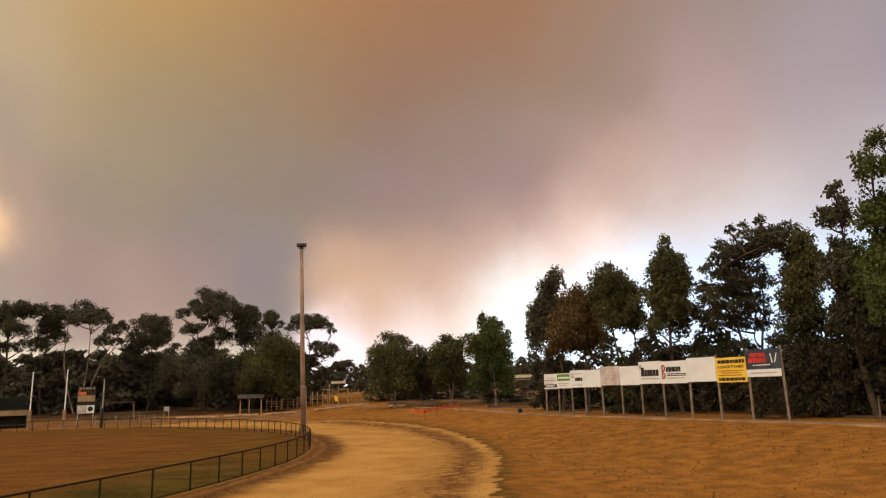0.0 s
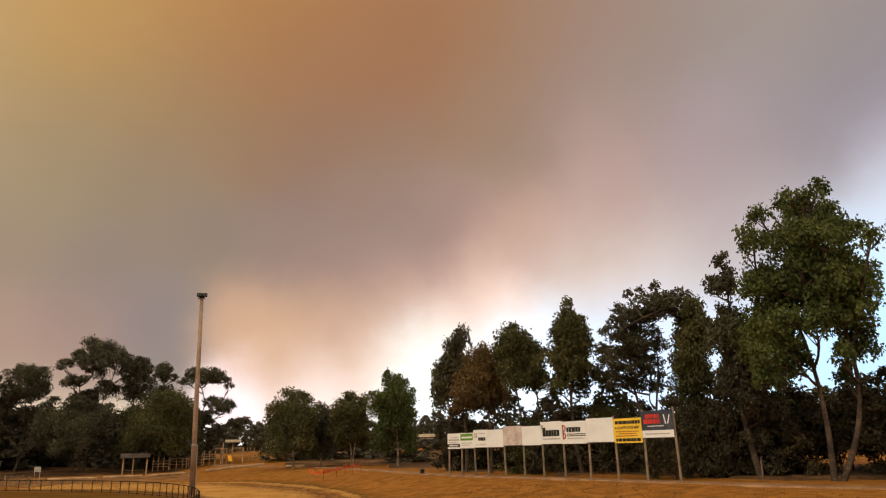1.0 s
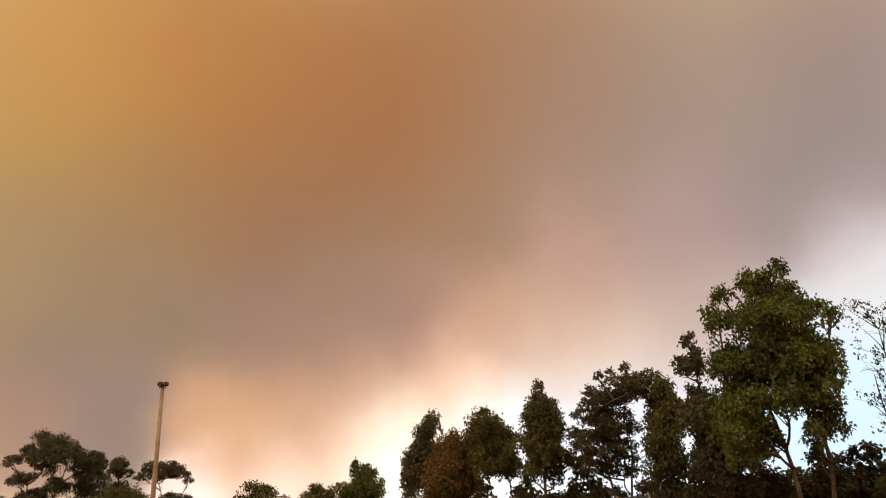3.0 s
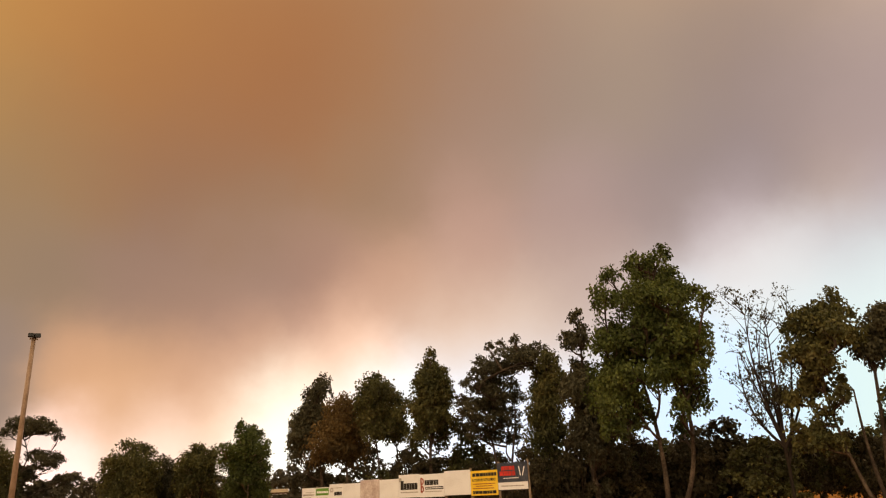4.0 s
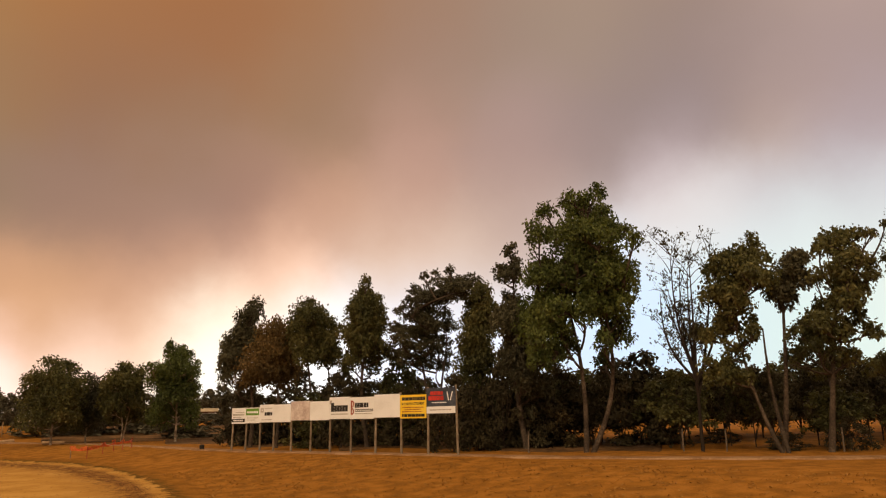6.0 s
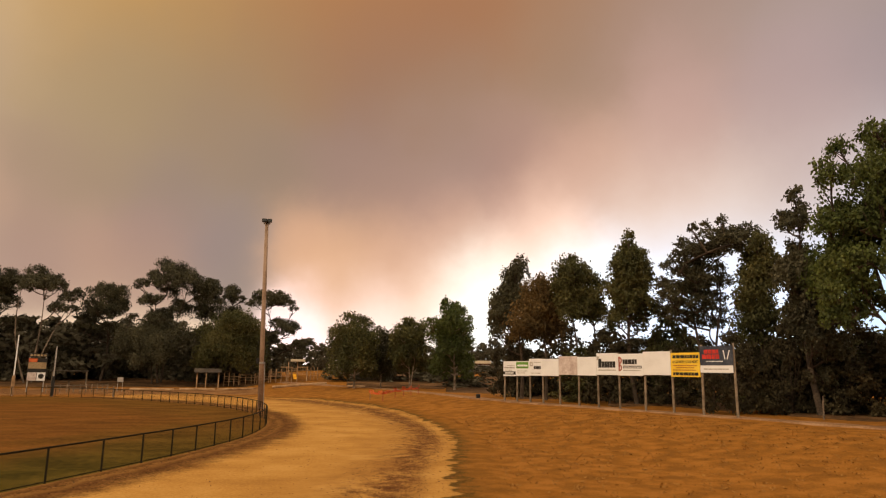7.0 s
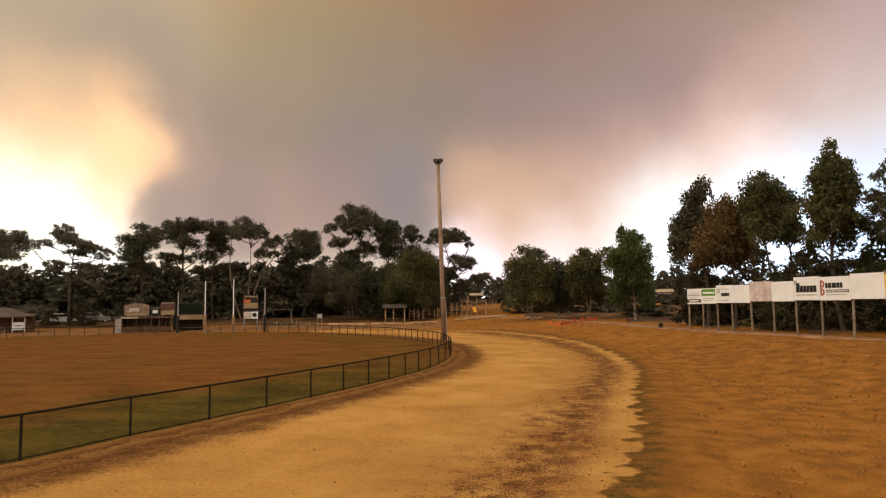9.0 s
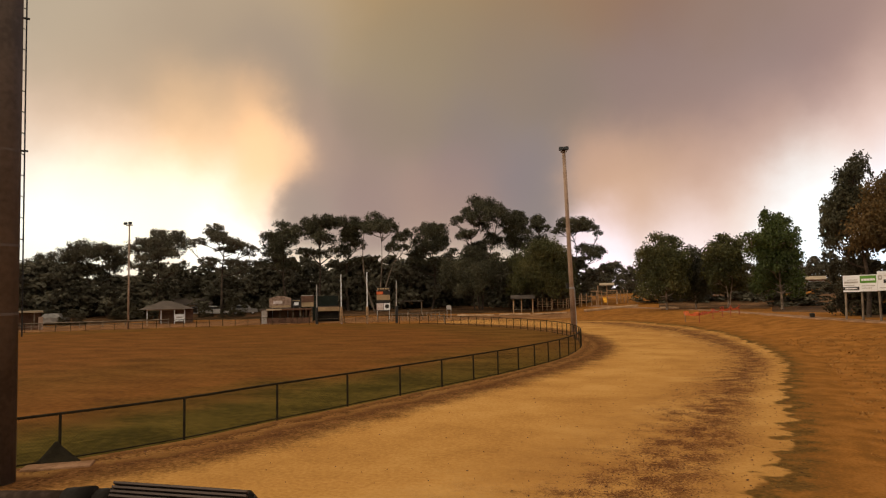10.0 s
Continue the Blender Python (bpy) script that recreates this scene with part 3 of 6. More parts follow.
def ribbon(name, inner, outer, zoff, mat, label, category, across=8, rough_in=0.0, rough_out=0.0, dip=False, skirt=0.0):
    """A strip between two lines of equal length, draped on the ground; the attribute 'across' runs from 0 to 1 over its width."""
    n = len(inner)
    verts, faces, u = [], [], []
    for i in range(n):
        a, b = np.array(inner[i]), np.array(outer[i])
        d = (b - a) / max(1e-6, np.linalg.norm(b - a))
        a = a + d * rough_in * (noise.noise(Vector((a[0] * 0.8, a[1] * 0.8, 3.0))) + 0.6 * noise.noise(Vector((a[0] * 2.7, a[1] * 2.7, 5.0))))
        b = b + d * rough_out * (noise.noise(Vector((b[0] * 0.5, b[1] * 0.5, 9.0))) + 0.7 * noise.noise(Vector((b[0] * 1.9, b[1] * 1.9, 7.0))))
        for k in range(across + 1):
            p = a + (b - a) * k / across
            sink = 0.14 * max(0.0, (k / across - 0.92) / 0.08) if dip else (skirt if k in (0, across) else 0.0)
            verts.append((p[0], p[1], float(height(p[0], p[1])) + zoff - sink))
            u.append(k / across)
    w = across + 1
    for i in range(n - 1):
        for k in range(across):
            faces.append((i * w + k, i * w + k + 1, (i + 1) * w + k + 1, (i + 1) * w + k))
    ob = mesh_object(name, verts, faces, mat)
    ob.data.attributes.new("across", "FLOAT", "POINT").data.foreach_set("value", u)
    return tagged(ob, label, category, kind="structure")


def resample(line, n):
    line = np.array(line, dtype=float)
    d = np.concatenate([[0], np.cumsum(np.linalg.norm(np.diff(line, axis=0), axis=1))])
    t = np.linspace(0, d[-1], n)
    return np.stack([np.interp(t, d, line[:, 0]), np.interp(t, d, line[:, 1])], 1)


inner_line = catmull([(-22, -9), (-12.9, 9.2), (-11.1, 15.1), (-9.5, 21.8), (-8.2, 28.6), (-7.7, 35.0), (-8.6, 43.0), (-11.6, 52.0), (-17.0, 60.5), (-25.0, 68.0), (-34.5, 73.2)], 0.3)
outer_line = catmull([(-3, -14), (-0.8, 4), (0.3, 11.7), (1.0, 17), (1.5, 24.5), (2.2, 34), (1.4, 43.5), (-1.6, 55.7), (-6.5, 67), (-14, 78), (-30, 88)], 0.3)
inner_line, outer_line = resample(inner_line, 420), resample(outer_line, 420)
ribbon("track", inner_line + 0.0, inner_line + (outer_line - inner_line) * 1.22, 0.012, M_TRACK, "pale sandy running track curving round the oval, scuffed red along its edges", "track", 25, dip=True)

mid_oval = boundary.mean(axis=0)
loop = np.vstack([boundary, boundary[:1]])
ribbon("oval_field", loop, loop + (mid_oval - loop) * 0.999, 0.006, M_FIELD, "worn brown turf of the football oval, greener near the fence", "field", 40)

# pale gravel path along the top of the bank
kerb = catmull([(46, 5), (36, 18), (27.6, 24.6), (22, 30.6), (17.9, 37.4), (7.9, 56), (2.2, 73), (-5.2, 92), (-20, 110)], 0.5)
tang = np.gradient(kerb, axis=0)
tang /= np.linalg.norm(tang, axis=1)[:, None]
side = np.stack([tang[:, 1], -tang[:, 0]], 1)
ribbon("gravel_path", kerb - side * 1.0, kerb + side * 0.7, 0.03, M_PATH, "pale dusty gravel path along the top of the bank", "path", 10, 0.3, 0.3, skirt=0.3)


def patch_of_ground(name, az0, az1, r0, r1, lift, mat, label, steps=60, rings=14):
    """A draped patch of ground between two bearings and two distances, with wandering edges."""
    verts, faces = [], []
    for i in range(steps + 1):
        az = az0 + (az1 - az0) * i / steps
        wander = 3.0 * noise.noise(Vector((az * 0.22, r0 * 0.1, 1.0)))
        for k in range(rings + 1):
            r = r0 + wander * (1 - k / rings) + (r1 - r0) * k / rings
            x, y = polar(az, r)
            dip = 0.22 * max(0.0, 1 - k / 1.6) + 0.22 * max(0.0, 1 - min(i, steps - i) / 1.6)
            verts.append((x, y, float(height(x, y)) + lift - dip))
    for i in range(steps):
        for k in range(rings):
            a = i * (rings + 1) + k
            faces.append((a, a + rings + 1, a + rings + 2, a + 1))
    ob = mesh_object(name, verts, [f[::-1] for f in faces], mat, smooth=True)
    return tagged(ob, label, "ground", kind="structure")


# littered floors laid dark, so the trees' shade is in the colour
patch_of_ground("woodland_floor", -70, -10.5, 106, 190, 0.06, M_LITTERED_SHADED, "leaf-littered earth under the far trees, darkened for their shade")
patch_of_ground("dirt_apron", -70, -11, 90, 107, 0.045, M_VERGE, "bare reddish dirt beyond the far fence")
patch_of_ground("scrub_floor", 8.5, 30, 61, 76, 0.06, M_LITTERED_SHADED, "leaf-littered earth in the scrub, darkened for its shade")
patch_of_ground("scrub_floor", 29, 42, 43, 58, 0.06, M_LITTERED_SHADED, "leaf-littered earth in the scrub, darkened for its shade")
patch_of_ground("scrub_floor", 16, 30, 51, 62, 0.055, M_LITTERED_SHADED, "leaf-littered earth in the scrub, darkened for its shade")
patch_of_ground("woodland_floor", -5.2, 3.2, 88, 190, 0.06, M_LITTERED_SHADED, "leaf-littered earth under the roadside trees, darkened for their shade")
patch_of_ground("woodland_floor", 3.0, 9.5, 74, 120, 0.06, M_LITTERED_SHADED, "leaf-littered earth under the roadside trees, darkened for their shade")


def on_ground(x, y):
    return float(height(x, y)) - 0.03


# ---- oval fence ----
def arc_points(line, step, start=0.0, closed=True):
    line = np.vstack([line, line[:1]]) if closed else np.array(line)
    d = np.concatenate([[0], np.cumsum(np.linalg.norm(np.diff(line, axis=0), axis=1))])
    t = np.arange(start, d[-1], step)
    return np.stack([np.interp(t, d, line[:, 0]), np.interp(t, d, line[:, 1])], 1)


FENCE_H = 0.97
fence = root("oval_fence", Matrix.Identity(4), "low dark pipe and chain-wire fence round the oval", "fence", kind="")
def on_boundary(az):
    """Where the bearing az first meets the near run of the oval's boundary."""
    b = np.degrees(np.arctan2(boundary[:140, 0], boundary[:140, 1]))
    run = boundary[:int(np.argmax(b)) + 1]
    b = b[:len(run)]
    return np.array([np.interp(az, b, run[:, 0]), np.interp(az, b, run[:, 1])])


near_posts = [on_boundary(a) for a in (-51.9, -43.45, -36.4, -30.75, -26.4, -22.9, -20.25, -18.2, -16.5, -15.15, -14.02, -13.07, -12.35, -11.8, -11.4)]
rest = arc_points(boundary, 1.5)
rest = [p for p in rest if p[1] > 41.5 or p[1] < 6 or p[0] < -20]
posts = near_posts + rest
bm = tube(bmesh.new(), [(0, 0, -0.05), (0, 0, FENCE_H)], 0.03, 8)
first_post = part("post", bm, M_FENCE, fence)
first_post.location = (*posts[0], 0)
for p in posts[1:]:
    o = first_post.copy()
    scene.collection.objects.link(o)
    o.location = (*p, 0)
ring = arc_points(boundary, 0.8)
for nm, z, r in (("top_rail", FENCE_H, 0.028), ("bottom_rail", 0.06, 0.016)):
    bm = tube(bmesh.new(), [(p[0], p[1], z) for p in np.vstack([ring, ring[:1]])], r, 6, cap=False)
    part(nm, bm, M_FENCE, fence)


def chain_wire(line, pitch, width, name, label):
    """Woven wire between the rails: two families of slanting wires."""
    d = np.concatenate([[0], np.cumsum(np.linalg.norm(np.diff(line, axis=0), axis=1))])
    verts, faces = [], []
    lo, hi = 0.06, FENCE_H
    n = int((d[-1] - (hi - lo)) / pitch)
    for s in range(n):
        for way in (0, 1):
            a = s * pitch + (0 if way == 0 else hi - lo)
            b = s * pitch + (hi - lo if way == 0 else 0)
            segs = 3
            for q in range(segs):
                ends = []
                for t in (q / segs, (q + 1) / segs):
                    u = a + (b - a) * t
                    ends.append((np.interp(u, d, line[:, 0]), np.interp(u, d, line[:, 1]), lo + (hi - lo) * t))
                k = len(verts)
                for e in ends:
                    verts += [(e[0], e[1], e[2] - width), (e[0], e[1], e[2] + width)]
                faces.append((k, k + 2, k + 3, k + 1))
    ob = mesh_object(name, verts, faces, M_FENCE)
    ob.parent = fence
    return tagged(ob, label, kind="stuff")


near_run = catmull([(-16.5, 1.5)] + OVAL[:6], 0.4)
far_run = catmull(OVAL[5:15], 0.8)
chain_wire(near_run, 0.075, 0.0028, "chain_wire", "fine dark woven wire")
chain_wire(far_run, 0.22, 0.008, "chain_wire", "fine dark woven wire")


# ---- light poles ----
def light_pole(name, x, y, h, r0, r1, label, stay=True, arm=0.28):
    t = root(name, pose(x, y, on_ground(x, y)), label, "light pole")
    part("shaft", tube(bmesh.new(), [(0, 0, -0.1), (0, 0, h * 0.5), (0, 0, h)], [r0, (r0 + r1) / 2, r1], 16), M_CONCRETE, t, smooth=True)
    part("cross_arm", box(bmesh.new(), -arm, arm, -0.06, 0.06, h - 0.35, h - 0.22, 0.01), M_STEEL, t)
    for k in (-arm * 0.75, arm * 0.75):
        bm = bmesh.new()
        box(bm, k - 0.2, k + 0.2, -0.38, -0.08, h - 0.22, h + 0.08, 0.04, Matrix.Identity(4))
        lamp = part("floodlight", bm, M_BLACK, t, "grey floodlight head")
        part("lens", box(bmesh.new(), k - 0.16, k + 0.16, -0.395, -0.382, h - 0.18, h + 0.04), M_GLASS, lamp)
    if stay:
        part("conduit", tube(bmesh.new(), [(r0 + 0.03, 0, 0), (r0 + 0.03, 0, h * 0.24)], 0.04, 8), M_STEEL, t, "steel cable conduit")
        part("strap", tube(bmesh.new(), [(0, 0, h * 0.24 - 0.1), (0, 0, h * 0.24 + 0.05)], r0 + 0.02, 12), M_STEEL, t)
        part("junction_box", box(bmesh.new(), -r0 - 0.22, -r0 + 0.02, -0.12, 0.12, h * 0.235, h * 0.235 + 0.45, 0.02), M_BLACK, t)
    return t


px_, py_ = polar(-11.87, 58)
light_pole("light_pole", px_, py_, 15.6, 0.215, 0.14, "tall weathered concrete light pole just outside the fence").rotation_euler = (0, radians(-1.4), radians(15))
px_, py_ = polar(-47.5, 91)
light_pole("light_pole", px_, py_, 12.9, 0.12, 0.08, "slender grey light pole on the far side of the oval", stay=False, arm=0.5)

# big pole close by, with a climbing ladder
nx, ny = polar(-55.85, 14.8)
tower = root("floodlight_tower", pose(nx, ny, 0, 0, 0, 55), "thick dark steel floodlight tower with a climbing ladder", "light tower")
TH = 18.0
M_TOWER = material("dark_steel_tower", (0.075, 0.055, 0.045), 0.55, 0.2, scale=0.8, fine=10, bump=0.15)
part("shaft", tube(bmesh.new(), [(0, 0, -0.1), (0, 0, TH * 0.5), (0, 0, TH)], [0.34, 0.28, 0.2], 24), M_TOWER, tower, smooth=True)
for z in (3.0, 4.25, 6.0, 9.0, 12.0):
    part("band", tube(bmesh.new(), [(0, 0, z), (0, 0, z + 0.05)], 0.345 - 0.0078 * z + 0.005, 24), M_TOWER, tower)
lad = part("ladder_rail", tube(bmesh.new(), [(0.375, 0, 2.6), (0.27, 0, TH - 0.5)], 0.014, 6), M_BLACK, tower)
for i in range(38):
    z = 2.8 + 0.4 * i
    part("rung", tube(bmesh.new(), [(0.18, -0.05, z + 0.03), (0.372 - 0.0071 * (z - 2.6), 0, z)], 0.009, 6), M_BLACK, tower)
for z in (3.65, 6.05, 8.6):
    part("bracket", box(bmesh.new(), 0.15, 0.43 - 0.0071 * (z - 2.6), -0.02, 0.02, z, z + 0.035, 0.005), M_BLACK, tower)
part("cross_arm", box(bmesh.new(), -1.2, 1.2, -0.08, 0.08, TH - 0.4, TH - 0.2, 0.01), M_TOWER, tower)
for k in (-0.9, -0.3, 0.3, 0.9):
    part("floodlight", box(bmesh.new(), k - 0.25, k + 0.25, -0.5, -0.1, TH - 0.2, TH + 0.2, 0.05, Matrix.Identity(4)), M_BLACK, tower)

# ---- row of advertising boards ----
SA, SB = np.array([7.72, 55.25]), np.array([17.7, 36.65])


def on_row(az):
    """Where the bearing az meets the straight row of boards."""
    d = np.array([math.sin(radians(az)), math.cos(radians(az))])
    e = SB - SA
    A = np.array([[d[0], -e[0]], [d[1], -e[1]]])
    s = np.linalg.solve(A, SA)
    return SA + e * s[1]


row_dir = (SB - SA) / np.linalg.norm(SB - SA)
row_len = float(np.linalg.norm(SB - SA))
row_yaw = math.degrees(math.atan2(row_dir[1], row_dir[0]))
POST_AZ = [7.93, 8.96, 10.04, 11.09, 12.45, 13.96, 15.49, 17.16, 19.12, 21.23, 23.40, 25.81]
post_at = [float(np.dot(on_row(a) - SA, row_dir)) for a in POST_AZ]
BASE_Z = 1.0


def lettering(words, size, at, mat, parent, bold=0.0, squeeze=1.0):
    """Words of the built-in font as a thin mesh on a board's face, which looks along -y."""
    cu = bpy.data.curves.new("lettering", "FONT")
    cu.body, cu.size, cu.align_x, cu.extrude, cu.offset, cu.resolution_u = words, size, "CENTER", 0.002, bold, 3
    tmp = bpy.data.objects.new("lettering", cu)
    me = bpy.data.meshes.new_from_object(tmp)
    bpy.data.objects.remove(tmp)
    me.materials.clear()
    me.materials.append(mat)
    ob = new("lettering", me)
    ob.parent = parent
    ob.matrix_basis = pose(at[0], at[1], at[2], 90, 0, 0) @ Matrix.Diagonal((squeeze, 1, 1, 1))
    return ob


def bars(parent, w, rows, mat, y, seed=1):
    """Plain bars in place of small writing: rows of (z, height, x from, x to)."""
    rnd = random.Random(seed)
    for z, h, xa, xb in rows:
        x = xa
        while x < xb - 0.03:
            n = min(xb - x, rnd.uniform(0.10, 0.28) * (0.5 + h * 4))
            part("writing_bar", box(bmesh.new(), x, x + n, y - 0.004, y, z, z + h), mat, parent)
            x += n + 0.03


def board(i, zb, zt, mat, label, detail=None, xa=0.0, xb=0.0):
    a, b = post_at[i] + xa, post_at[i + 1] + xb
    c, w = (a + b) / 2, (b - a)
    p = SA + row_dir * c
    t = root("advertising_board", pose(p[0], p[1], BASE_Z, 0, 0, row_yaw), label, "billboard", "boards in the row")
    face = part("panel", box(bmesh.new(), -w / 2 + 0.01, w / 2 - 0.01, -0.13, -0.10, zb, zt, 0.004), mat, t)
    for z in (zb + 0.12, zt - 0.17):
        part("batten", box(bmesh.new(), -w / 2, w / 2, -0.098, -0.06, z, z + 0.07), M_POST, t)
    if detail:
        detail(t, w, zb, zt)
    return t


def plate(t, x0, x1, z0, z1, mat, name="printed_patch", y=-0.134):
    return part(name, box(bmesh.new(), x0, x1, y - 0.003, y, z0, z1), mat, t)


def d_first(t, w, a, b):
    plate(t, -w / 2 + 0.03, w / 2 - 0.03, a + 0.12, a + 0.36, M_BLACK)
    bars(t, w, [(a + 0.19, 0.1, -w * 0.35, w * 0.35)], M_WHITE, -0.139, 3)
    bars(t, w, [(b - 0.35, 0.06, -w * 0.2, w * 0.42), (b - 0.55, 0.12, -w * 0.4, w * 0.42), (b - 0.72, 0.06, -w * 0.4, w * 0.2)], M_STEEL, -0.134, 4)


def d_green(t, w, a, b):
    plate(t, -w * 0.46, w * 0.46, b - 0.55, b - 0.06, M_GREEN)
    bars(t, w, [(b - 0.40, 0.14, -w * 0.38, w * 0.40)], M_WHITE, -0.138, 5)
    bars(t, w, [(a + 0.35, 0.05, -w * 0.38, w * 0.38), (a + 0.2, 0.05, -w * 0.38, w * 0.2)], M_STEEL, -0.134, 6)


def d_car(t, w, a, b):
    plate(t, -w * 0.42, -w * 0.2, b - 0.55, b - 0.25, M_STEEL)
    plate(t, -w * 0.36, -w * 0.26, b - 0.46, b - 0.34, M_WHITE, y=-0.138)
    bars(t, w, [(b - 0.3, 0.05, -w * 0.1, w * 0.42), (a + 0.16, 0.05, -w * 0.35, w * 0.4)], M_STEEL, -0.134, 7)
    bars(t, w, [(b - 0.78, 0.24, -w * 0.12, w * 0.44)], M_BLACK, -0.134, 8)


def d_blackword(t, w, a, b):
    # a heavy black word mark as plain blocks, with a fine line of small writing beneath
    x = -w * 0.40
    for n in (0.145, 0.125, 0.125, 0.10, 0.125, 0.125):
        bm = bmesh.new()
        box(bm, x, x + n * w, -0.139, -0.134, a + 0.48, a + (1.05 if x < -w * 0.35 else 0.88))
        part("mark_block", bm, M_BLACK, t)
        x += n * w + 0.02
    bars(t, w, [(a + 0.28, 0.07, -w * 0.4, w * 0.42)], M_STEEL, -0.134, 9)
    plate(t, -w * 0.48, -w * 0.36, b - 0.45, b - 0.2, M_STEEL)


def d_redinitial(t, w, a, b):
    # tall brown-red initial shape, black word blocks and a striped line
    x0 = -w * 0.46
    plate(t, x0, x0 + 0.11, a + 0.28, b - 0.2, M_BROWNRED, "initial_stem")
    for z0, z1 in ((a + 0.28, a + 0.70), (a + 0.74, b - 0.2)):
        bm = bmesh.new()
        pts = [(x0 + 0.11 + 0.2 * math.sin(math.pi * k / 10), (z0 + z1) / 2 - (z1 - z0) / 2 * math.cos(math.pi * k / 10)) for k in range(11)]
        for (xa, za), (xb, zb2) in zip(pts, pts[1:]):
            cx, cz = x0 + 0.11, (z0 + z1) / 2
            quad = [(xa, za), (xb, zb2), (cx + (xb - cx) * 0.45, cz + (zb2 - cz) * 0.6), (cx + (xa - cx) * 0.45, cz + (za - cz) * 0.6)]
            bm.faces.new([bm.verts.new((q[0], -0.137, q[1])) for q in quad])
        part("initial_bowl", bm, M_BROWNRED, t)
    x = x0 + 0.37
    for n in (0.08, 0.11, 0.14, 0.10, 0.08):
        plate(t, x, x + n * w, a + 0.72, a + 1.02, M_BLACK, "mark_block")
        x += n * w + 0.025
    plate(t, x0 + 0.42, w * 0.46, a + 0.46, a + 0.62, M_BLACK)
    bars(t, w, [(a + 0.51, 0.06, x0 + 0.47, w * 0.44)], M_WHITE, -0.139, 10)
    bars(t, w, [(a + 0.30, 0.06, x0 + 0.42, w * 0.4)], M_STEEL, -0.134, 11)


def d_butcher(t, w, a, b):
    bars(t, w, [(b - 0.33, 0.19, -w * 0.42, w * 0.46)], M_BLACK, -0.134, 12)
    lettering("& COUNTRY STYLE MEAT", 0.2, (0, -0.135, b - 0.60), M_BLACK, t, 0.006, 0.78)
    bars(t, w, [(b - 0.78, 0.05, -w * 0.4, w * 0.4), (b - 0.90, 0.05, -w * 0.3, w * 0.3), (b - 1.03, 0.05, -w * 0.42, w * 0.35)], M_BROWNRED, -0.134, 13)
    bars(t, w, [(a + 0.09, 0.17, -w * 0.42, w * 0.44)], M_BLACK, -0.134, 14)


def d_navy(t, w, a, b):
    plate(t, -w / 2 + 0.02, w / 2 - 0.02, a + 0.02, a + 0.42, M_WHITE, "white_strip")
    bars(t, w, [(a + 0.19, 0.06, -w * 0.38, w * 0.38)], M_STEEL, -0.139, 15)
    bars(t, w, [(b - 0.42, 0.22, -w * 0.36, w * 0.08), (b - 0.72, 0.25, -w * 0.42, w * 0.10)], M_RED, -0.134, 16)
    bars(t, w, [(b - 0.88, 0.05, -w * 0.3, w * 0.2)], M_WHITE, -0.134, 17)
    for x, lean in ((0.55, 0.10), (0.68, -0.16)):
        bm = bmesh.new()
        bm.faces.new([bm.verts.new(v) for v in ((x, -0.136, b - 0.75), (x + 0.07, -0.136, b - 0.75), (x + 0.07 - lean, -0.136, b - 0.25), (x - lean, -0.136, b - 0.25))])
        part("white_figure_stroke", bm, M_WHITE, t)


board(0, 1.95, 3.10, M_WHITE, "white advertising board with a black band", d_first)
board(1, 1.98, 3.10, M_WHITE, "white advertising board with a green header", d_green)
board(2, 2.02, 3.28, M_WHITE, "white advertising board with a grey emblem", d_car)
board(3, 2.02, 3.25, M_WHITE, "blank white advertising board")
board(4, 2.12, 3.42, M_FADED, "faded mauve advertising board with peeling print")
board(5, 2.10, 3.36, M_WHITE, "blank white advertising board with faint stains")
board(6, 2.16, 3.58, M_WHITE, "white advertising board with a heavy black mark", d_blackword)
board(7, 2.14, 3.52, M_WHITE, "white advertising board with a brown-red initial", d_redinitial)
board(8, 2.20, 3.62, M_WHITE, "blank white advertising board", None)
board(9, 2.12, 3.52, M_YELLOW, "yellow butcher's advertising board with black writing", d_butcher)
board(10, 2.36, 3.86, M_NAVY, "navy advertising board with red print and white strip", d_navy)
TOPS = [3.15, 3.2, 3.2, 3.35, 3.35, 3.45, 3.6, 3.62, 3.65, 3.72, 3.95, 4.0]
for i, (s, h) in enumerate(zip(post_at, TOPS)):
    p = SA + row_dir * s
    bm = tube(bmesh.new(), [(0, 0, -0.3), (0.01, 0, h * 0.5), (0, 0, h)], [0.075, 0.07, 0.065], 10)
    ob = part("sign_post", bm, M_POST)
    ob.matrix_basis = pose(p[0], p[1], BASE_Z, 0.6 * math.sin(i * 2.1), 0.7 * math.cos(i * 1.7), 40 * i)
    tagged(ob, "round weathered grey timber post holding boards", "post", "posts of the board row")


# ---- trees ----
def tube_data(V, F, pts, radii, sides=6):
    base = len(V)
    pts = [np.array(p, dtype=float) for p in pts]
    for i, p in enumerate(pts):
        d = pts[min(i + 1, len(pts) - 1)] - pts[max(i - 1, 0)]
        d = d / (np.linalg.norm(d) + 1e-9)
        s = np.cross(d, (0.3, 0.9, 0.15))
        s /= np.linalg.norm(s) + 1e-9
        u = np.cross(s, d)
        for k in range(sides):
            a = 2 * math.pi * k / sides
            V.append(p + (s * math.cos(a) + u * math.sin(a)) * radii[i])
    for i in range(len(pts) - 1):
        for k in range(sides):
            F.append((base + i * sides + k, base + i * sides + (k + 1) % sides, base + (i + 1) * sides + (k + 1) % sides, base + (i + 1) * sides + k))


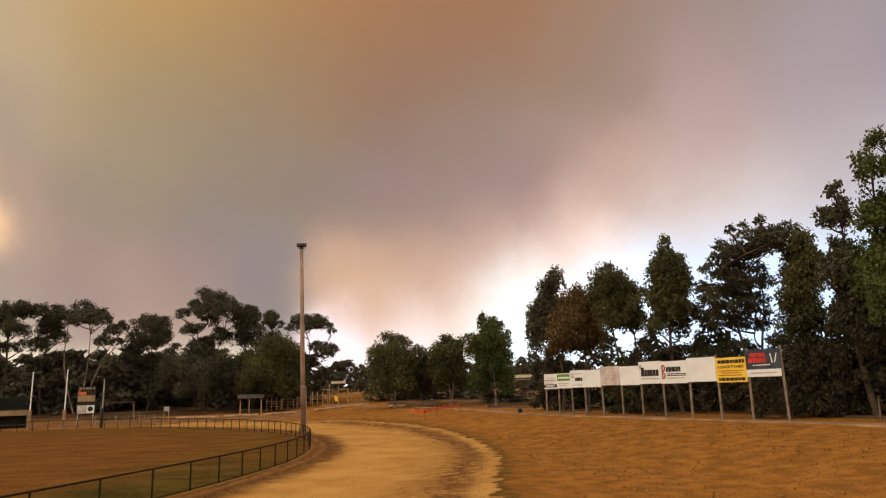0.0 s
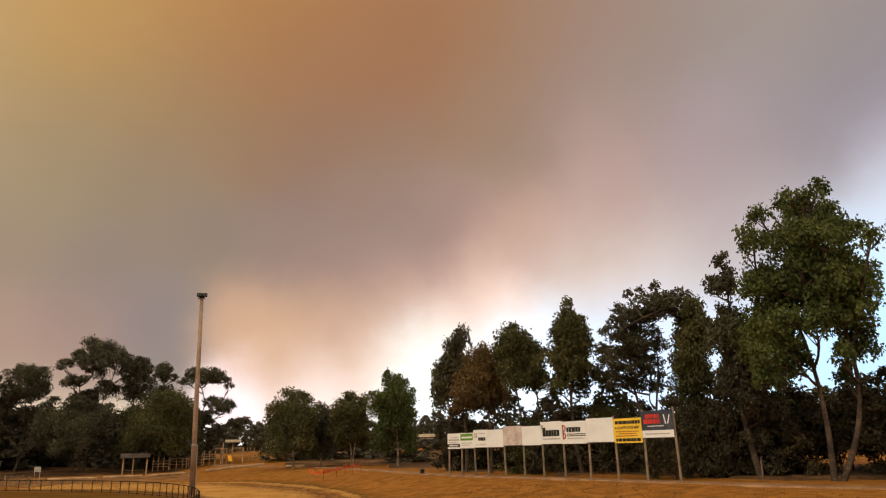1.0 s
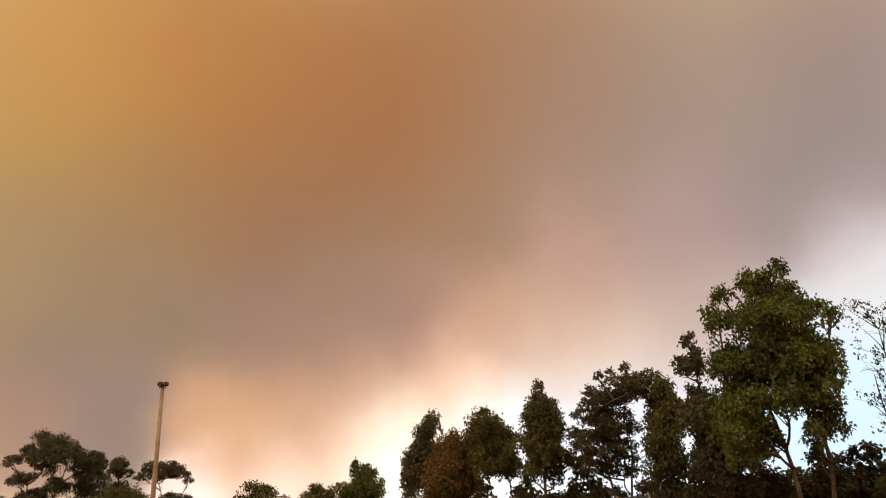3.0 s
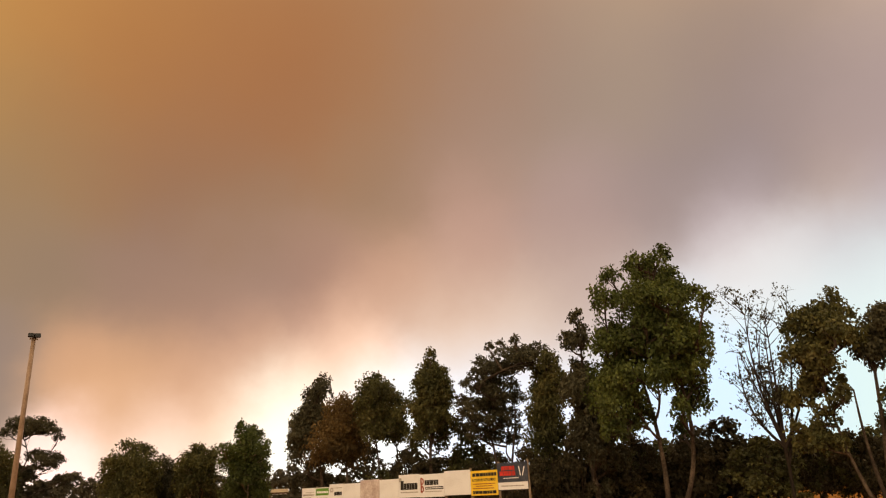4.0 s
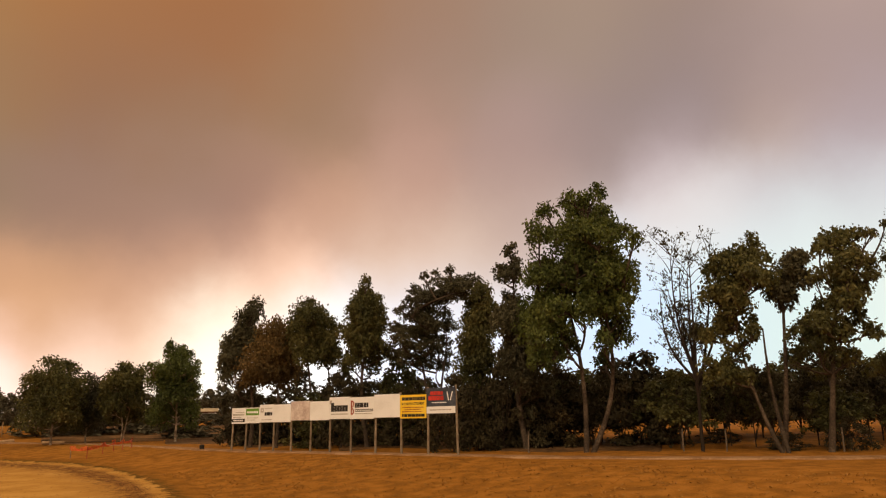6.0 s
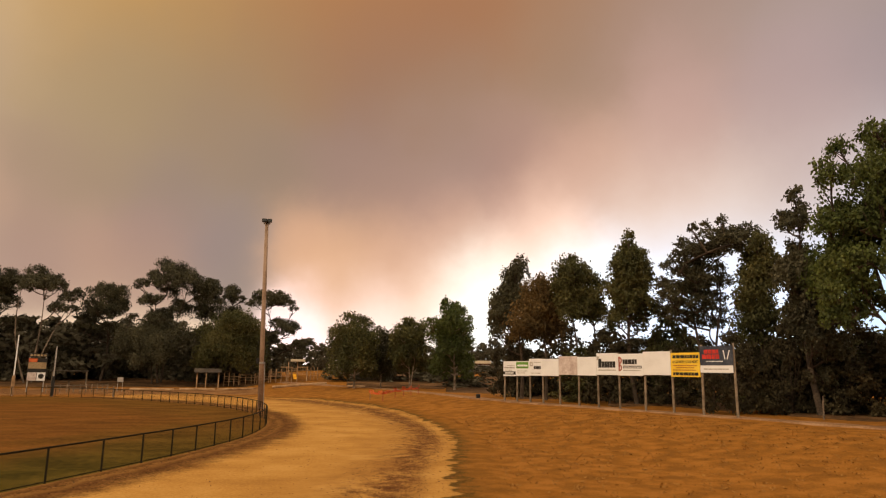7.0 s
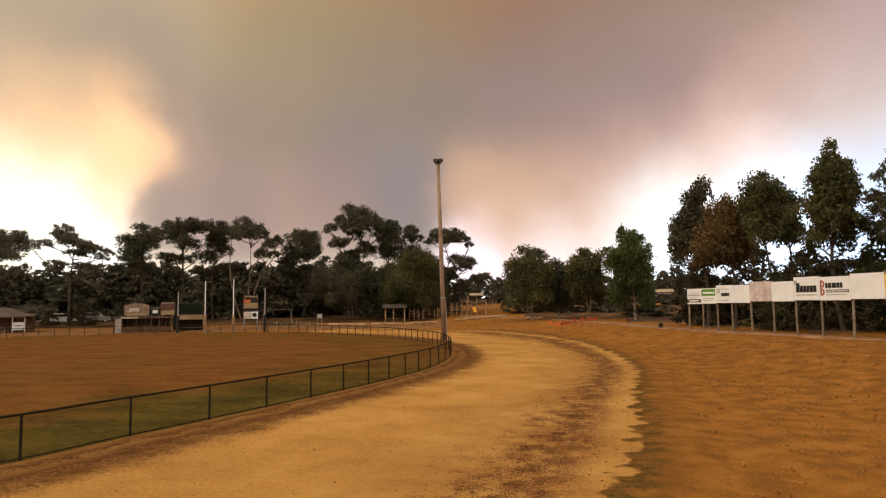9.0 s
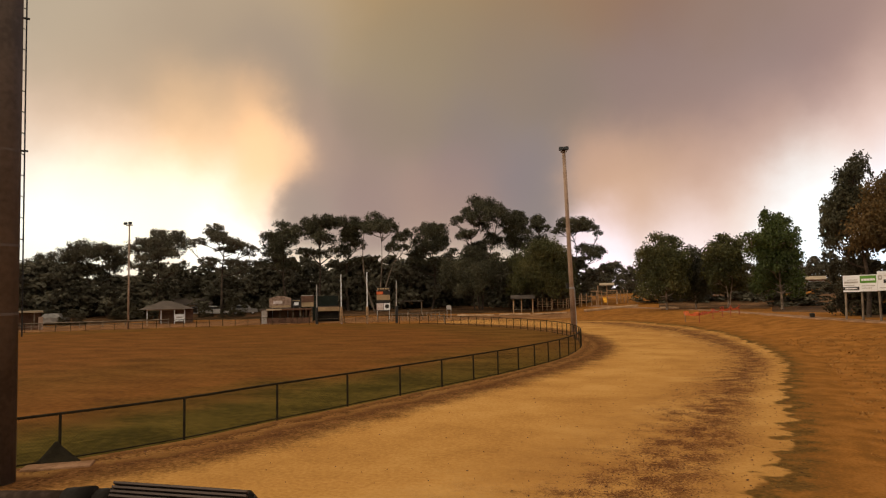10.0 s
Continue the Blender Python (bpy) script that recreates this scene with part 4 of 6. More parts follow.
def bent(rng, a, b, n, sag, wob):
    a, b = np.array(a, dtype=float), np.array(b, dtype=float)
    L = np.linalg.norm(b - a)
    out = []
    off = rng.normal(0, wob * L, 3)
    for i in range(n + 1):
        t = i / n
        p = a + (b - a) * t
        p = p + off * math.sin(math.pi * t) + np.array([0, 0, -sag * L * math.sin(math.pi * t)])
        out.append(p)
    return out


HABIT = {
    # leaf length, leaves over one another, spray size, share of sprays left out, hang of the sprays, depth of the crown, reach of one mass to the next, share that meet, looseness of the outline, filling of the crown
    "gum": (0.27, 2.3, 0.34, 0.10, 0.8, 0.8, 0.75, 0.6, 1.15, 0.5),
    "tier": (0.27, 2.3, 0.34, 0.10, 0.6, 0.8, 0.65, 0.5, 1.15, 0.3),
    "col": (0.28, 2.3, 0.38, 0.05, 1.1, 0.8, 0.9, 0.6, 1.2, 0.7),
    "near": (0.22, 2.0, 0.33, 0.10, 1.35, 0.7, 0.95, 0.6, 1.32, 1.6),
    "wattle": (0.20, 1.9, 0.32, 0.12, 0.65, 0.8, 0.9, 0.6, 1.3, 1.3),
}


def tree(name, habit, az, dist, bark, leaf, label, seed, masses, stems=1):
    """A tree from the masses of its crown (metres right of the stem, height, half width, half height): the limbs grow to them from the stem."""
    rng = np.random.default_rng(seed)
    leaf_len, cover, spray_size, bare, hang, depth, fill, share, swell, core = HABIT[habit]
    M = np.array(masses, dtype=float) * np.array([1, 1, swell, swell])
    # neighbouring masses run together
    links = []
    for i in range(len(M)):
        for j in range(i):
            gap = math.hypot(M[i, 0] - M[j, 0], M[i, 1] - M[j, 1])
            if gap < fill * (M[i, 2] + M[j, 2]) and rng.random() < share:
                links.append((M[i] + M[j]) / 2 * np.array([1, 1, 0.95, 0.95]))
    # and the crown fills up between them, but for its larger gaps
    for _ in range(int(core * len(M))):
        i, j, q = rng.integers(0, len(M), 3)
        w = rng.dirichlet((1.5, 1.5, 1.5))
        p = M[i] * w[0] + M[j] * w[1] + M[q] * w[2]
        if (np.hypot(M[:, 0] - p[0], M[:, 1] - p[1]) < 1.7 * M[:, 2]).sum() > 1:
            links.append(p)
    if links:
        M = np.vstack([M, links])
    top = float((M[:, 1] + M[:, 3]).max())
    wide = float(np.ptp(M[:, 0]) + 2 * M[:, 2].mean())
    C = np.stack([M[:, 0], rng.uniform(-0.5, 0.5, len(M)) * depth * (wide - M[:, 2]), M[:, 1]], 1)
    # masses set back stand wider and higher, those in front narrower and lower
    eye = EYE - on_ground(*polar(az, dist))
    C[:, 0] *= 1 + C[:, 1] / dist
    C[:, 2] = eye + (C[:, 2] - eye) * (1 + C[:, 1] / dist)
    k = top / 16.0
    TV, TF, BV, BF = [], [], [], []
    low = float((M[:, 1] - M[:, 3]).min())
    head = np.array([np.average(M[:, 0], weights=M[:, 1]) * 0.7, 0.0, max(top * 0.62, low + 0.2 * top)])
    nodes = []
    for q in range(stems):
        foot = np.array([0.35 * k * (q - (stems - 1) / 2), 0.1 * q, -0.15])
        end = head + np.array([(q - (stems - 1) / 2) * wide * 0.28, 0.2 * q, -0.08 * top * q])
        path = bent(rng, foot, end, 10, 0.0, 0.035)
        tube_data(TV, TF, path, np.linspace(0.24, 0.075, 11) * k / math.sqrt(stems), 8)
        nodes += [p for p in path[3:]]
    for i in np.argsort(np.linalg.norm(C - head, axis=1)):
        c = C[i] - np.array([0, 0, M[i, 3] * 0.35])
        N = np.array(nodes)
        gap = c - N
        cost = np.linalg.norm(gap, axis=1) + 2.2 * np.maximum(0, 0.45 * np.linalg.norm(gap[:, :2], axis=1) - gap[:, 2])
        a = N[int(np.argmin(cost))]
        path = bent(rng, a, c, 6, 0.03, 0.05)
        tube_data(BV, BF, path, np.linspace(0.095, 0.035, 7) * k, 6)
        nodes += [path[3], path[5]]
        for j in range(6):
            v = rng.normal(0, 1, 3)
            v /= np.linalg.norm(v)
            e = C[i] + v * np.array([M[i, 2], M[i, 2], M[i, 3]]) * 0.75
            tube_data(BV, BF, bent(rng, path[int(rng.integers(3, 7))], e, 4, 0.03, 0.06), np.linspace(0.035, 0.012, 5) * k, 5)
    # every mass breaks into sprays, set mostly on its outside
    P, L = [], []
    for c, (_, _, rx, rz) in zip(C, M):
        n = max(10, int(9 * (rx * rz) ** 0.5 / (spray_size * min(rx, rz))))
        v = rng.normal(0, 1, (n, 3))
        v /= np.linalg.norm(v, axis=1)[:, None]
        v[:, 2] = np.where(v[:, 2] < -0.55, -v[:, 2], v[:, 2])
        at = c + v * (rng.uniform(0.30, 0.98, n) ** 0.7)[:, None] * np.array([rx, rx, rz])
        at = at[rng.random(n) > bare]
        size = spray_size * min(rx, rz * 1.3) * rng.uniform(0.65, 1.25, len(at))
        total = cover * math.pi * rx * rz / (0.18 * leaf_len ** 2)
        count = rng.multinomial(int(total), size ** 2 / (size ** 2).sum())
        base, r = np.repeat(at, count, 0), np.repeat(size, count)
        d = rng.normal(0, 1, (len(base), 3))
        d /= np.linalg.norm(d, axis=1)[:, None]
        fall = rng.random(len(base)) ** 0.42 * 1.1
        P.append(base + d * (r * fall)[:, None] * np.array([1, 1, hang]))
    P = np.concatenate(P)
    n = len(P)
    axis = rng.normal(0, 0.6, (n, 3)) + np.array([0, 0, -0.7 * hang])
    axis /= np.linalg.norm(axis, axis=1)[:, None]
    sd = np.cross(axis, rng.normal(0, 1, (n, 3)))
    sd /= np.linalg.norm(sd, axis=1)[:, None]
    L = (leaf_len * rng.uniform(0.6, 1.3, n))[:, None]
    W = L * 0.30
    lv = np.stack([P, P + axis * L * 0.45 + sd * W, P + axis * L, P + axis * L * 0.45 - sd * W], 1).reshape(-1, 3)
    x, y = polar(az, dist)
    t = root(name, pose(x, y, on_ground(x, y), 0, 0, -az), label, "tree")
    mesh_object("trunk", TV, TF, bark, smooth=True).parent = t
    limbs = mesh_object("branchwork", BV, BF, bark, smooth=True)
    limbs.parent = t
    tagged(limbs, kind="stuff")
    crown = new("crown", leaf_mesh(lv, leaf))
    crown.parent = t
    tagged(crown, kind="stuff")
    return t


def leaf_mesh(lv, leaf):
    """Leaves as one mesh of four-cornered blades."""
    n = len(lv) // 4
    me = bpy.data.meshes.new("crown")
    me.vertices.add(4 * n)
    me.vertices.foreach_set("co", np.asarray(lv, dtype=np.float32).ravel())
    me.loops.add(4 * n)
    me.loops.foreach_set("vertex_index", np.arange(4 * n))
    me.polygons.add(n)
    me.polygons.foreach_set("loop_start", np.arange(0, 4 * n, 4))
    me.update(calc_edges=True)
    me.materials.append(leaf)
    return me


def make_tree(name, seed, style, bark, leaf, label, leaves=9000, leaf_len=0.34, aspect=0.5, tall=16.0, gaps=0.0, low=None, full=1.0, taper=0.73):
    """A tree built at its true proportions (tall, and aspect times as wide), then brought to one metre for planting."""
    rng = np.random.default_rng(seed)
    TV, TF, BV, BF = [], [], [], []
    S, HW = tall, tall * aspect * 0.5
    k = tall / 16.0
    clumps = []

    def stem(z):
        return np.array([0.3 * k * math.sin(z * 0.35 / k + seed), 0.3 * k * math.cos(z * 0.3 / k + seed), z]) * np.array([z / S, z / S, 1])

    if style in ("column", "bush"):
        lo = {"column": 0.20, "bush": 0.04}[style] if low is None else low
        tube_data(TV, TF, [stem(z) for z in np.linspace(0, S * 0.93, 8)], np.linspace(0.15, 0.03, 8) * k, 7)
        for q in range(3):
            a0 = rng.uniform(0, 6.28)
            e = stem(S * 0.75) + np.array([math.cos(a0), math.sin(a0), 0]) * HW * 0.5
            tube_data(BV, BF, bent(rng, stem(S * rng.uniform(0.03, 0.2)), e, 6, 0.03, 0.04), np.linspace(0.10, 0.03, 7) * k, 6)
        n = {"column": 110, "bush": 44}[style]
        for i in range(n):
            u = (i + rng.uniform(0, 1)) / n
            z = S * (lo + (0.95 - lo) * u)
            if style == "column":
                w = math.sin(math.pi * min(1, 0.22 + taper * u)) ** 0.55
            else:
                w = math.sqrt(max(0.0, 1 - (u * 1.02) ** 2.4)) + 0.04
            a = i * 2.4 + rng.uniform(-0.7, 0.7)
            rr = HW * w * rng.uniform(0.25, 0.98)
            c = stem(z) + np.array([rr * math.cos(a), rr * math.sin(a), rng.normal(0, 0.3 * k)])
            tube_data(BV, BF, bent(rng, stem(min(z, max(S * (lo - 0.10 + 0.22 * rng.random()), z - rr * rng.uniform(0.6, 1.1), 0.3))), c, 4, 0.04, 0.06), np.linspace(0.045, 0.012, 5) * k, 5)
            if rng.random() > gaps:
                clumps.append((c, HW * rng.uniform(0.11, 0.25) * (0.6 + 0.5 * w) * (1.25 if style == "bush" else full), 0.85))
        for q in range(5):
            clumps.append((stem(S * (0.90 + 0.018 * q)) + rng.normal(0, 0.12 * HW, 3) * np.array([1, 1, 0]), HW * (0.17 - 0.025 * q), 1.2))
    elif style == "sparse":
        tube_data(TV, TF, [stem(z) for z in np.linspace(0, S * 0.42, 5)], np.linspace(0.17, 0.10, 5) * k, 7)
        for q in range(9):
            a0 = q * 0.8 + rng.uniform(-0.3, 0.3)
            e = np.array([math.cos(a0), math.sin(a0), 0]) * HW * rng.uniform(0.3, 0.95) + stem(S * rng.uniform(0.72, 0.97))
            path = bent(rng, stem(S * rng.uniform(0.06, 0.40)), e, 7, 0.08, 0.05)
            tube_data(BV, BF, path, np.linspace(0.135, 0.03, 8) * k, 6)
            for j in range(11):
                s0 = path[int(rng.integers(2, 8))]
                b = s0 + np.array([rng.normal(0, 0.9), rng.normal(0, 0.9), rng.uniform(0.4, 2.2)]) * k
                tube_data(BV, BF, bent(rng, s0, b, 4, -0.03, 0.06), np.linspace(0.05, 0.016, 5) * k, 4)
                for p_ in range(4):
                    b2 = b + np.array([rng.normal(0, 0.6), rng.normal(0, 0.6), rng.uniform(-0.2, 0.9)]) * k
                    tube_data(BV, BF, [b, (b + b2) / 2 + rng.normal(0, 0.08, 3), b2], [0.014 * k, 0.011 * k, 0.007 * k], 4)
                    if rng.random() < 0.6:
                        clumps.append((b2, 0.5 * k, 0.9))
    # break every clump into sprays
    sprays = []
    for c, r, q in clumps:
        for _ in range(7):
            v = rng.normal(0, 1, 3)
            v /= np.linalg.norm(v)
            sprays.append((c + v * r * rng.uniform(0.35, 1.0) * np.array([1, 1, q]), r * rng.uniform(0.36, 0.74), 1.15))
    clumps = sprays
    # leaves: hanging blades scattered through the sprays
    vol = np.array([c[1] ** 2 * c[2] for c in clumps])
    count = rng.multinomial(leaves, vol / vol.sum())
    C = np.concatenate([np.repeat(np.array([c[0]]), q, 0) for c, q in zip(clumps, count)])
    R = np.concatenate([np.full(q, c[1]) for c, q in zip(clumps, count)])
    Q = np.concatenate([np.full(q, c[2]) for c, q in zip(clumps, count)])
    n = len(C)
    d = rng.normal(0, 1, (n, 3))
    d /= np.linalg.norm(d, axis=1)[:, None]
    rad_ = np.minimum(1.4, np.abs(rng.normal(0, 0.58, n)))
    P = C + d * (R * rad_)[:, None] * np.stack([np.ones(n), np.ones(n), Q], 1)
    axis = rng.normal(0, 0.55, (n, 3)) + np.array([0, 0, -0.75])
    axis /= np.linalg.norm(axis, axis=1)[:, None]
    sd = np.cross(axis, rng.normal(0, 1, (n, 3)))
    sd /= np.linalg.norm(sd, axis=1)[:, None]
    L = (leaf_len * rng.uniform(0.6, 1.3, n))[:, None]
    W = L * 0.30
    lv = np.stack([P, P + axis * L * 0.45 + sd * W, P + axis * L, P + axis * L * 0.45 - sd * W], 1).reshape(-1, 3)
    lf = np.arange(4 * n).reshape(-1, 4)
    top, wide = np.percentile(lv[:, 2], 99.8), (np.percentile(lv[:, 0], 99.5) - np.percentile(lv[:, 0], 0.5))
    sc = np.array([1 / wide, 1 / wide, 1 / top])
    t = new(name)
    tagged(t, label, "tree" if style != "bush" else "bush")
    o1 = mesh_object("trunk", np.array(TV) * sc, TF, bark, smooth=True)
    o1.parent = t
    o3 = mesh_object("branchwork", np.array(BV) * sc, BF, bark, smooth=True)
    o3.parent = t
    tagged(o3, kind="stuff")
    me = leaf_mesh(lv * sc, leaf)
    o2 = new("crown", me)
    o2.parent = t
    tagged(o2, kind="stuff")
    t["used"] = 0
    return t


def plant(proto, az, dist, top_el, width_deg, turn=None, label="", group="", sink=0.0, name=""):
    """Stands a tree at a bearing and distance, its top at the tangent top_el above eye level, its crown width_deg wide."""
    x, y = polar(az, dist)
    z = on_ground(x, y) - sink
    h = EYE + top_el * dist - z
    w = 1.1 * dist * radians(width_deg)
    turn = (az * 37.0) % 360 if turn is None else turn
    m = pose(x, y, z, 0, 0, turn) @ Matrix.Diagonal((w, w, h, 1))
    if proto["used"]:
        t = proto.copy()
        scene.collection.objects.link(t)
        for c in proto.children:
            k = c.copy()
            scene.collection.objects.link(k)
            k.parent = t
    else:
        t = proto
    proto["used"] = 1
    t.matrix_basis = m
    if label or group:
        tagged(t, label, "", group)
    if name:
        t.name = name
    return t


COL = make_tree("eucalypt", 41, "column", M_BARK, M_LEAF_OLIVE, "dense olive-green young eucalypt", 32000, 0.21, aspect=0.40, tall=13, gaps=0.2, full=1.25, low=0.34)
SPARSE = make_tree("bare_tree", 71, "sparse", M_BARK_BLACK, M_LEAF_GUM, "half-bare dark-limbed tree with thin foliage", 2600, 0.2, aspect=0.45, tall=13)
FAR_BUSH = [make_tree("bush", 97 + i, "bush", M_BARK, M_LEAF_HAZED, "dense far scrub with smoke haze put into its leaf colour", 3200, 0.55, aspect=0.8, tall=8) for i in range(2)]
# scrub with the understorey's shade in its leaf colour, mixed with olive
RAISED = [make_tree("bush", 191 + i, "bush", M_BARK, (M_LEAF_SCRUB_SHADED, M_LEAF_OLIVE)[i], "dark scrubby tree with open stems below its crown", 4500, 0.32, aspect=0.9, tall=7, low=0.36) for i in range(2)]
BUSH = [make_tree("bush", 91 + i, "bush", M_BARK, (M_LEAF_SCRUB_SHADED, M_LEAF_OLIVE, M_LEAF_SCRUB_SHADED)[i], "dense dark scrubby understorey bush", 5500, 0.32, aspect=0.8, tall=8) for i in range(3)]

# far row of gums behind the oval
tree("gum_tree", "gum", -53.2, 126, M_BARK, M_LEAF_HAZED, "tall dark eucalypt with a spreading umbrella crown", 100, ((-2.1, 7.8, 2.1, 1.4), (0.2, 9.1, 2, 1.1), (-1.3, 6.7, 2, 1.1), (1.8, 7.8, 1.6, 0.9)))
tree("gum_tree", "gum", -51.1, 126, M_BARK, M_LEAF_HAZED, "tall dark eucalypt with a spreading umbrella crown", 101, ((-2.1, 10.3, 1.9, 1), (0.5, 11.3, 1.8, 1.2), (1.3, 10.4, 1.8, 0.8), (-0.3, 8, 1.8, 0.7), (-1.9, 6.8, 1.9, 0.9)))
tree("gum_tree", "gum", -49, 126, M_BARK, M_LEAF_HAZED, "tall dark eucalypt with a spreading umbrella crown", 102, ((-1.2, 10.8, 2, 1.2), (1.6, 10.7, 1.9, 1.1), (-2.5, 9.8, 1.2, 0.7), (0.1, 7.8, 2.2, 0.8), (2.2, 9, 1.3, 0.7)))
tree("gum_tree", "gum", -45.6, 120, M_BARK, M_LEAF_HAZED, "tall dark eucalypt with a spreading umbrella crown", 103, ((-2.4, 11.7, 1.7, 1.3), (0.7, 12.8, 1.7, 1.5), (3.3, 12.5, 1.6, 1.5), (-1.2, 10.7, 1.9, 0.8), (2, 10.7, 2.1, 0.8), (-2.2, 8.1, 1.8, 0.8), (2.1, 7.4, 1.5, 0.7), (4.2, 8.5, 0.9, 0.6)))
tree("gum_tree", "tier", -40.7, 118, M_BARK, M_LEAF_HAZED, "dark eucalypt with flat open tiers of foliage", 104, ((-1.1, 14.7, 1.4, 0.6), (-1.8, 13.9, 1.1, 0.6), (0.2, 13.6, 0.9, 0.5), (-0.4, 12.7, 1.8, 0.7), (1.8, 12.4, 1.6, 0.7), (-3.6, 12.4, 1.2, 0.6), (-5, 11.8, 0.9, 0.5), (3.2, 11.7, 1.6, 0.6), (0.7, 10.8, 2, 0.7), (5.2, 11.1, 0.9, 0.5), (-2, 9.2, 1.8, 0.7), (1.8, 8.8, 2, 0.8), (4.7, 8.8, 1.3, 0.6)))
tree("gum_tree", "gum", -35.3, 120, M_BARK, M_LEAF_GUM, "tall dark eucalypt with a spreading umbrella crown", 105, ((-1.4, 14.7, 1.3, 1.2), (-3.5, 12.7, 1.5, 1.3), (-1.2, 13, 1.7, 1.4), (0.9, 14, 1.2, 1.2), (-2.3, 10.8, 2.1, 0.9), (-3.5, 8.6, 2.3, 1), (0, 8.3, 1.7, 0.9)))
tree("gum_tree", "gum", -33.2, 122, M_BARK, M_LEAF_GUM, "tall dark eucalypt with a spreading umbrella crown", 106, ((-1.4, 15.3, 1.7, 1.3), (1.1, 16.3, 2, 1), (3.1, 15.3, 1.2, 0.9), (-0.4, 13.7, 1.4, 0.9), (1.6, 12.8, 1.8, 1.3), (-2.1, 10.7, 1.8, 0.7), (0.6, 10.1, 1.8, 0.8), (3, 10.8, 1, 0.7)))
tree("gum_tree", "gum", -30.6, 123, M_BARK, M_LEAF_GUM, "tall dark eucalypt with a spreading umbrella crown", 107, ((-1, 15.9, 1.3, 1.2), (1.1, 15.8, 1.4, 1.2), (0.3, 13.3, 1.7, 1.6), (2, 11.7, 1.2, 1.2), (-0.7, 10.2, 1.5, 0.8), (1.3, 9, 1.6, 0.7)))
tree("gum_tree", "gum", -28.2, 118, M_BARK_GREY, M_LEAF_GUM, "tall eucalypt with greyish bare limbs under its crown", 108, ((-2.6, 14.8, 1.4, 1), (-0.1, 15.8, 1.8, 1.4), (2.3, 15.2, 1.4, 1.1), (-0.4, 14.2, 2, 0.8), (3.5, 12.6, 0.9, 0.9), (5.1, 13.2, 1.1, 1.1), (4.7, 11, 1.4, 0.6), (2.5, 11, 1, 0.7)), stems=3)
tree("gum_tree", "gum", -23.6, 122, M_BARK, M_LEAF_GUM, "dark eucalypt with one compact round crown", 109, ((-1.3, 14.1, 1.7, 1.4), (1.3, 14, 1.6, 1.4), (-1.8, 11.8, 1.6, 1.4), (1.5, 11.8, 1.7, 1.5), (-0.3, 10.5, 1.8, 0.9), (3.8, 10.3, 0.9, 0.6), (-2.9, 8.2, 1.8, 0.9), (2.7, 7.9, 1.8, 0.9)))
tree("gum_tree", "gum", -19.5, 118, M_BARK, M_LEAF_GUM, "very tall dark eucalypt with a wide domed crown", 110, ((0.2, 17.8, 2.7, 1.8), (-2.3, 16.3, 2, 1.3), (3.2, 16.7, 1.9, 1.5), (-3.7, 15.5, 1.3, 0.8), (4.7, 14.7, 1.3, 1.1), (-2.8, 12.7, 1.6, 0.9), (0.1, 14.4, 2, 0.9), (-0.4, 10.9, 1.7, 0.9), (3, 12, 1.5, 0.9), (-1.5, 8.7, 2, 1)), stems=2)
tree("gum_tree", "gum", -16.5, 119, M_BARK, M_LEAF_GUM, "tall dark eucalypt with a spreading umbrella crown", 111, ((-0.5, 16, 1.2, 1.3), (1.1, 15.6, 1.3, 1.3), (-0.1, 14.1, 1.8, 1.1), (1.4, 12.5, 1.7, 1.3), (-1.2, 11.3, 1.5, 1.2), (2.3, 10.7, 1.6, 1)))
tree("gum_tree", "gum", -14.6, 121, M_BARK, M_LEAF_GUM, "slim dark eucalypt with a small tufted crown", 112, ((-0.1, 15.2, 1.2, 1), (-0.4, 13.9, 1.3, 0.8), (1.4, 13.8, 1.1, 0.6), (0.3, 11.4, 1.4, 0.8)))
tree("gum_tree", "gum", -12.1, 118, M_BARK, M_LEAF_GUM, "slender dark eucalypt with a flat open crown", 113, ((-0.5, 14.1, 1.3, 0.9), (1.9, 14.1, 1.9, 0.8), (3.8, 13.2, 1.6, 0.7), (-1.5, 12.7, 1.2, 0.6), (2, 12.9, 1.7, 0.5), (5, 12.1, 0.8, 0.5), (2.4, 9.6, 1.5, 0.8), (4.1, 8.1, 1.6, 0.8), (1.4, 6.8, 1.7, 0.9), (6.6, 5.9, 1.1, 0.7)))
tree("eucalypt", "col", -14.4, 114, M_BARK, M_LEAF_OLIVE, "broad brown-olive tree with foliage to the ground", 114, ((0.3, 10.3, 2.4, 1.4), (-2.1, 8, 2.4, 1.9), (2.6, 7.7, 2.2, 1.9), (0.2, 5.6, 3.3, 2.1), (-2.7, 4.2, 2.6, 1.7), (2.9, 4.1, 2.4, 1.9)))
tree("eucalypt", "col", -20, 116, M_BARK, M_LEAF_GUM, "dense dull-leaved tree under the tall eucalypts", 115, ((-1, 8, 2.1, 1.7), (-3.7, 6.4, 2.1, 1.7), (1.1, 6.3, 2.5, 1.9), (3.5, 6.7, 2.1, 1.9), (-0.9, 3.9, 2.9, 1.5)))
# dense scrub under them
rnd = random.Random(5)
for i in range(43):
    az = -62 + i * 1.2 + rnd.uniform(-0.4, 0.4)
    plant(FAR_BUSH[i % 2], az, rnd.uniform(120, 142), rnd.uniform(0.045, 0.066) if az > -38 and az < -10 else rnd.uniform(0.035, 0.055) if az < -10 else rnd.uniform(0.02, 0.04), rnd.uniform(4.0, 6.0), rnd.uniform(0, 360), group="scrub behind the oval")
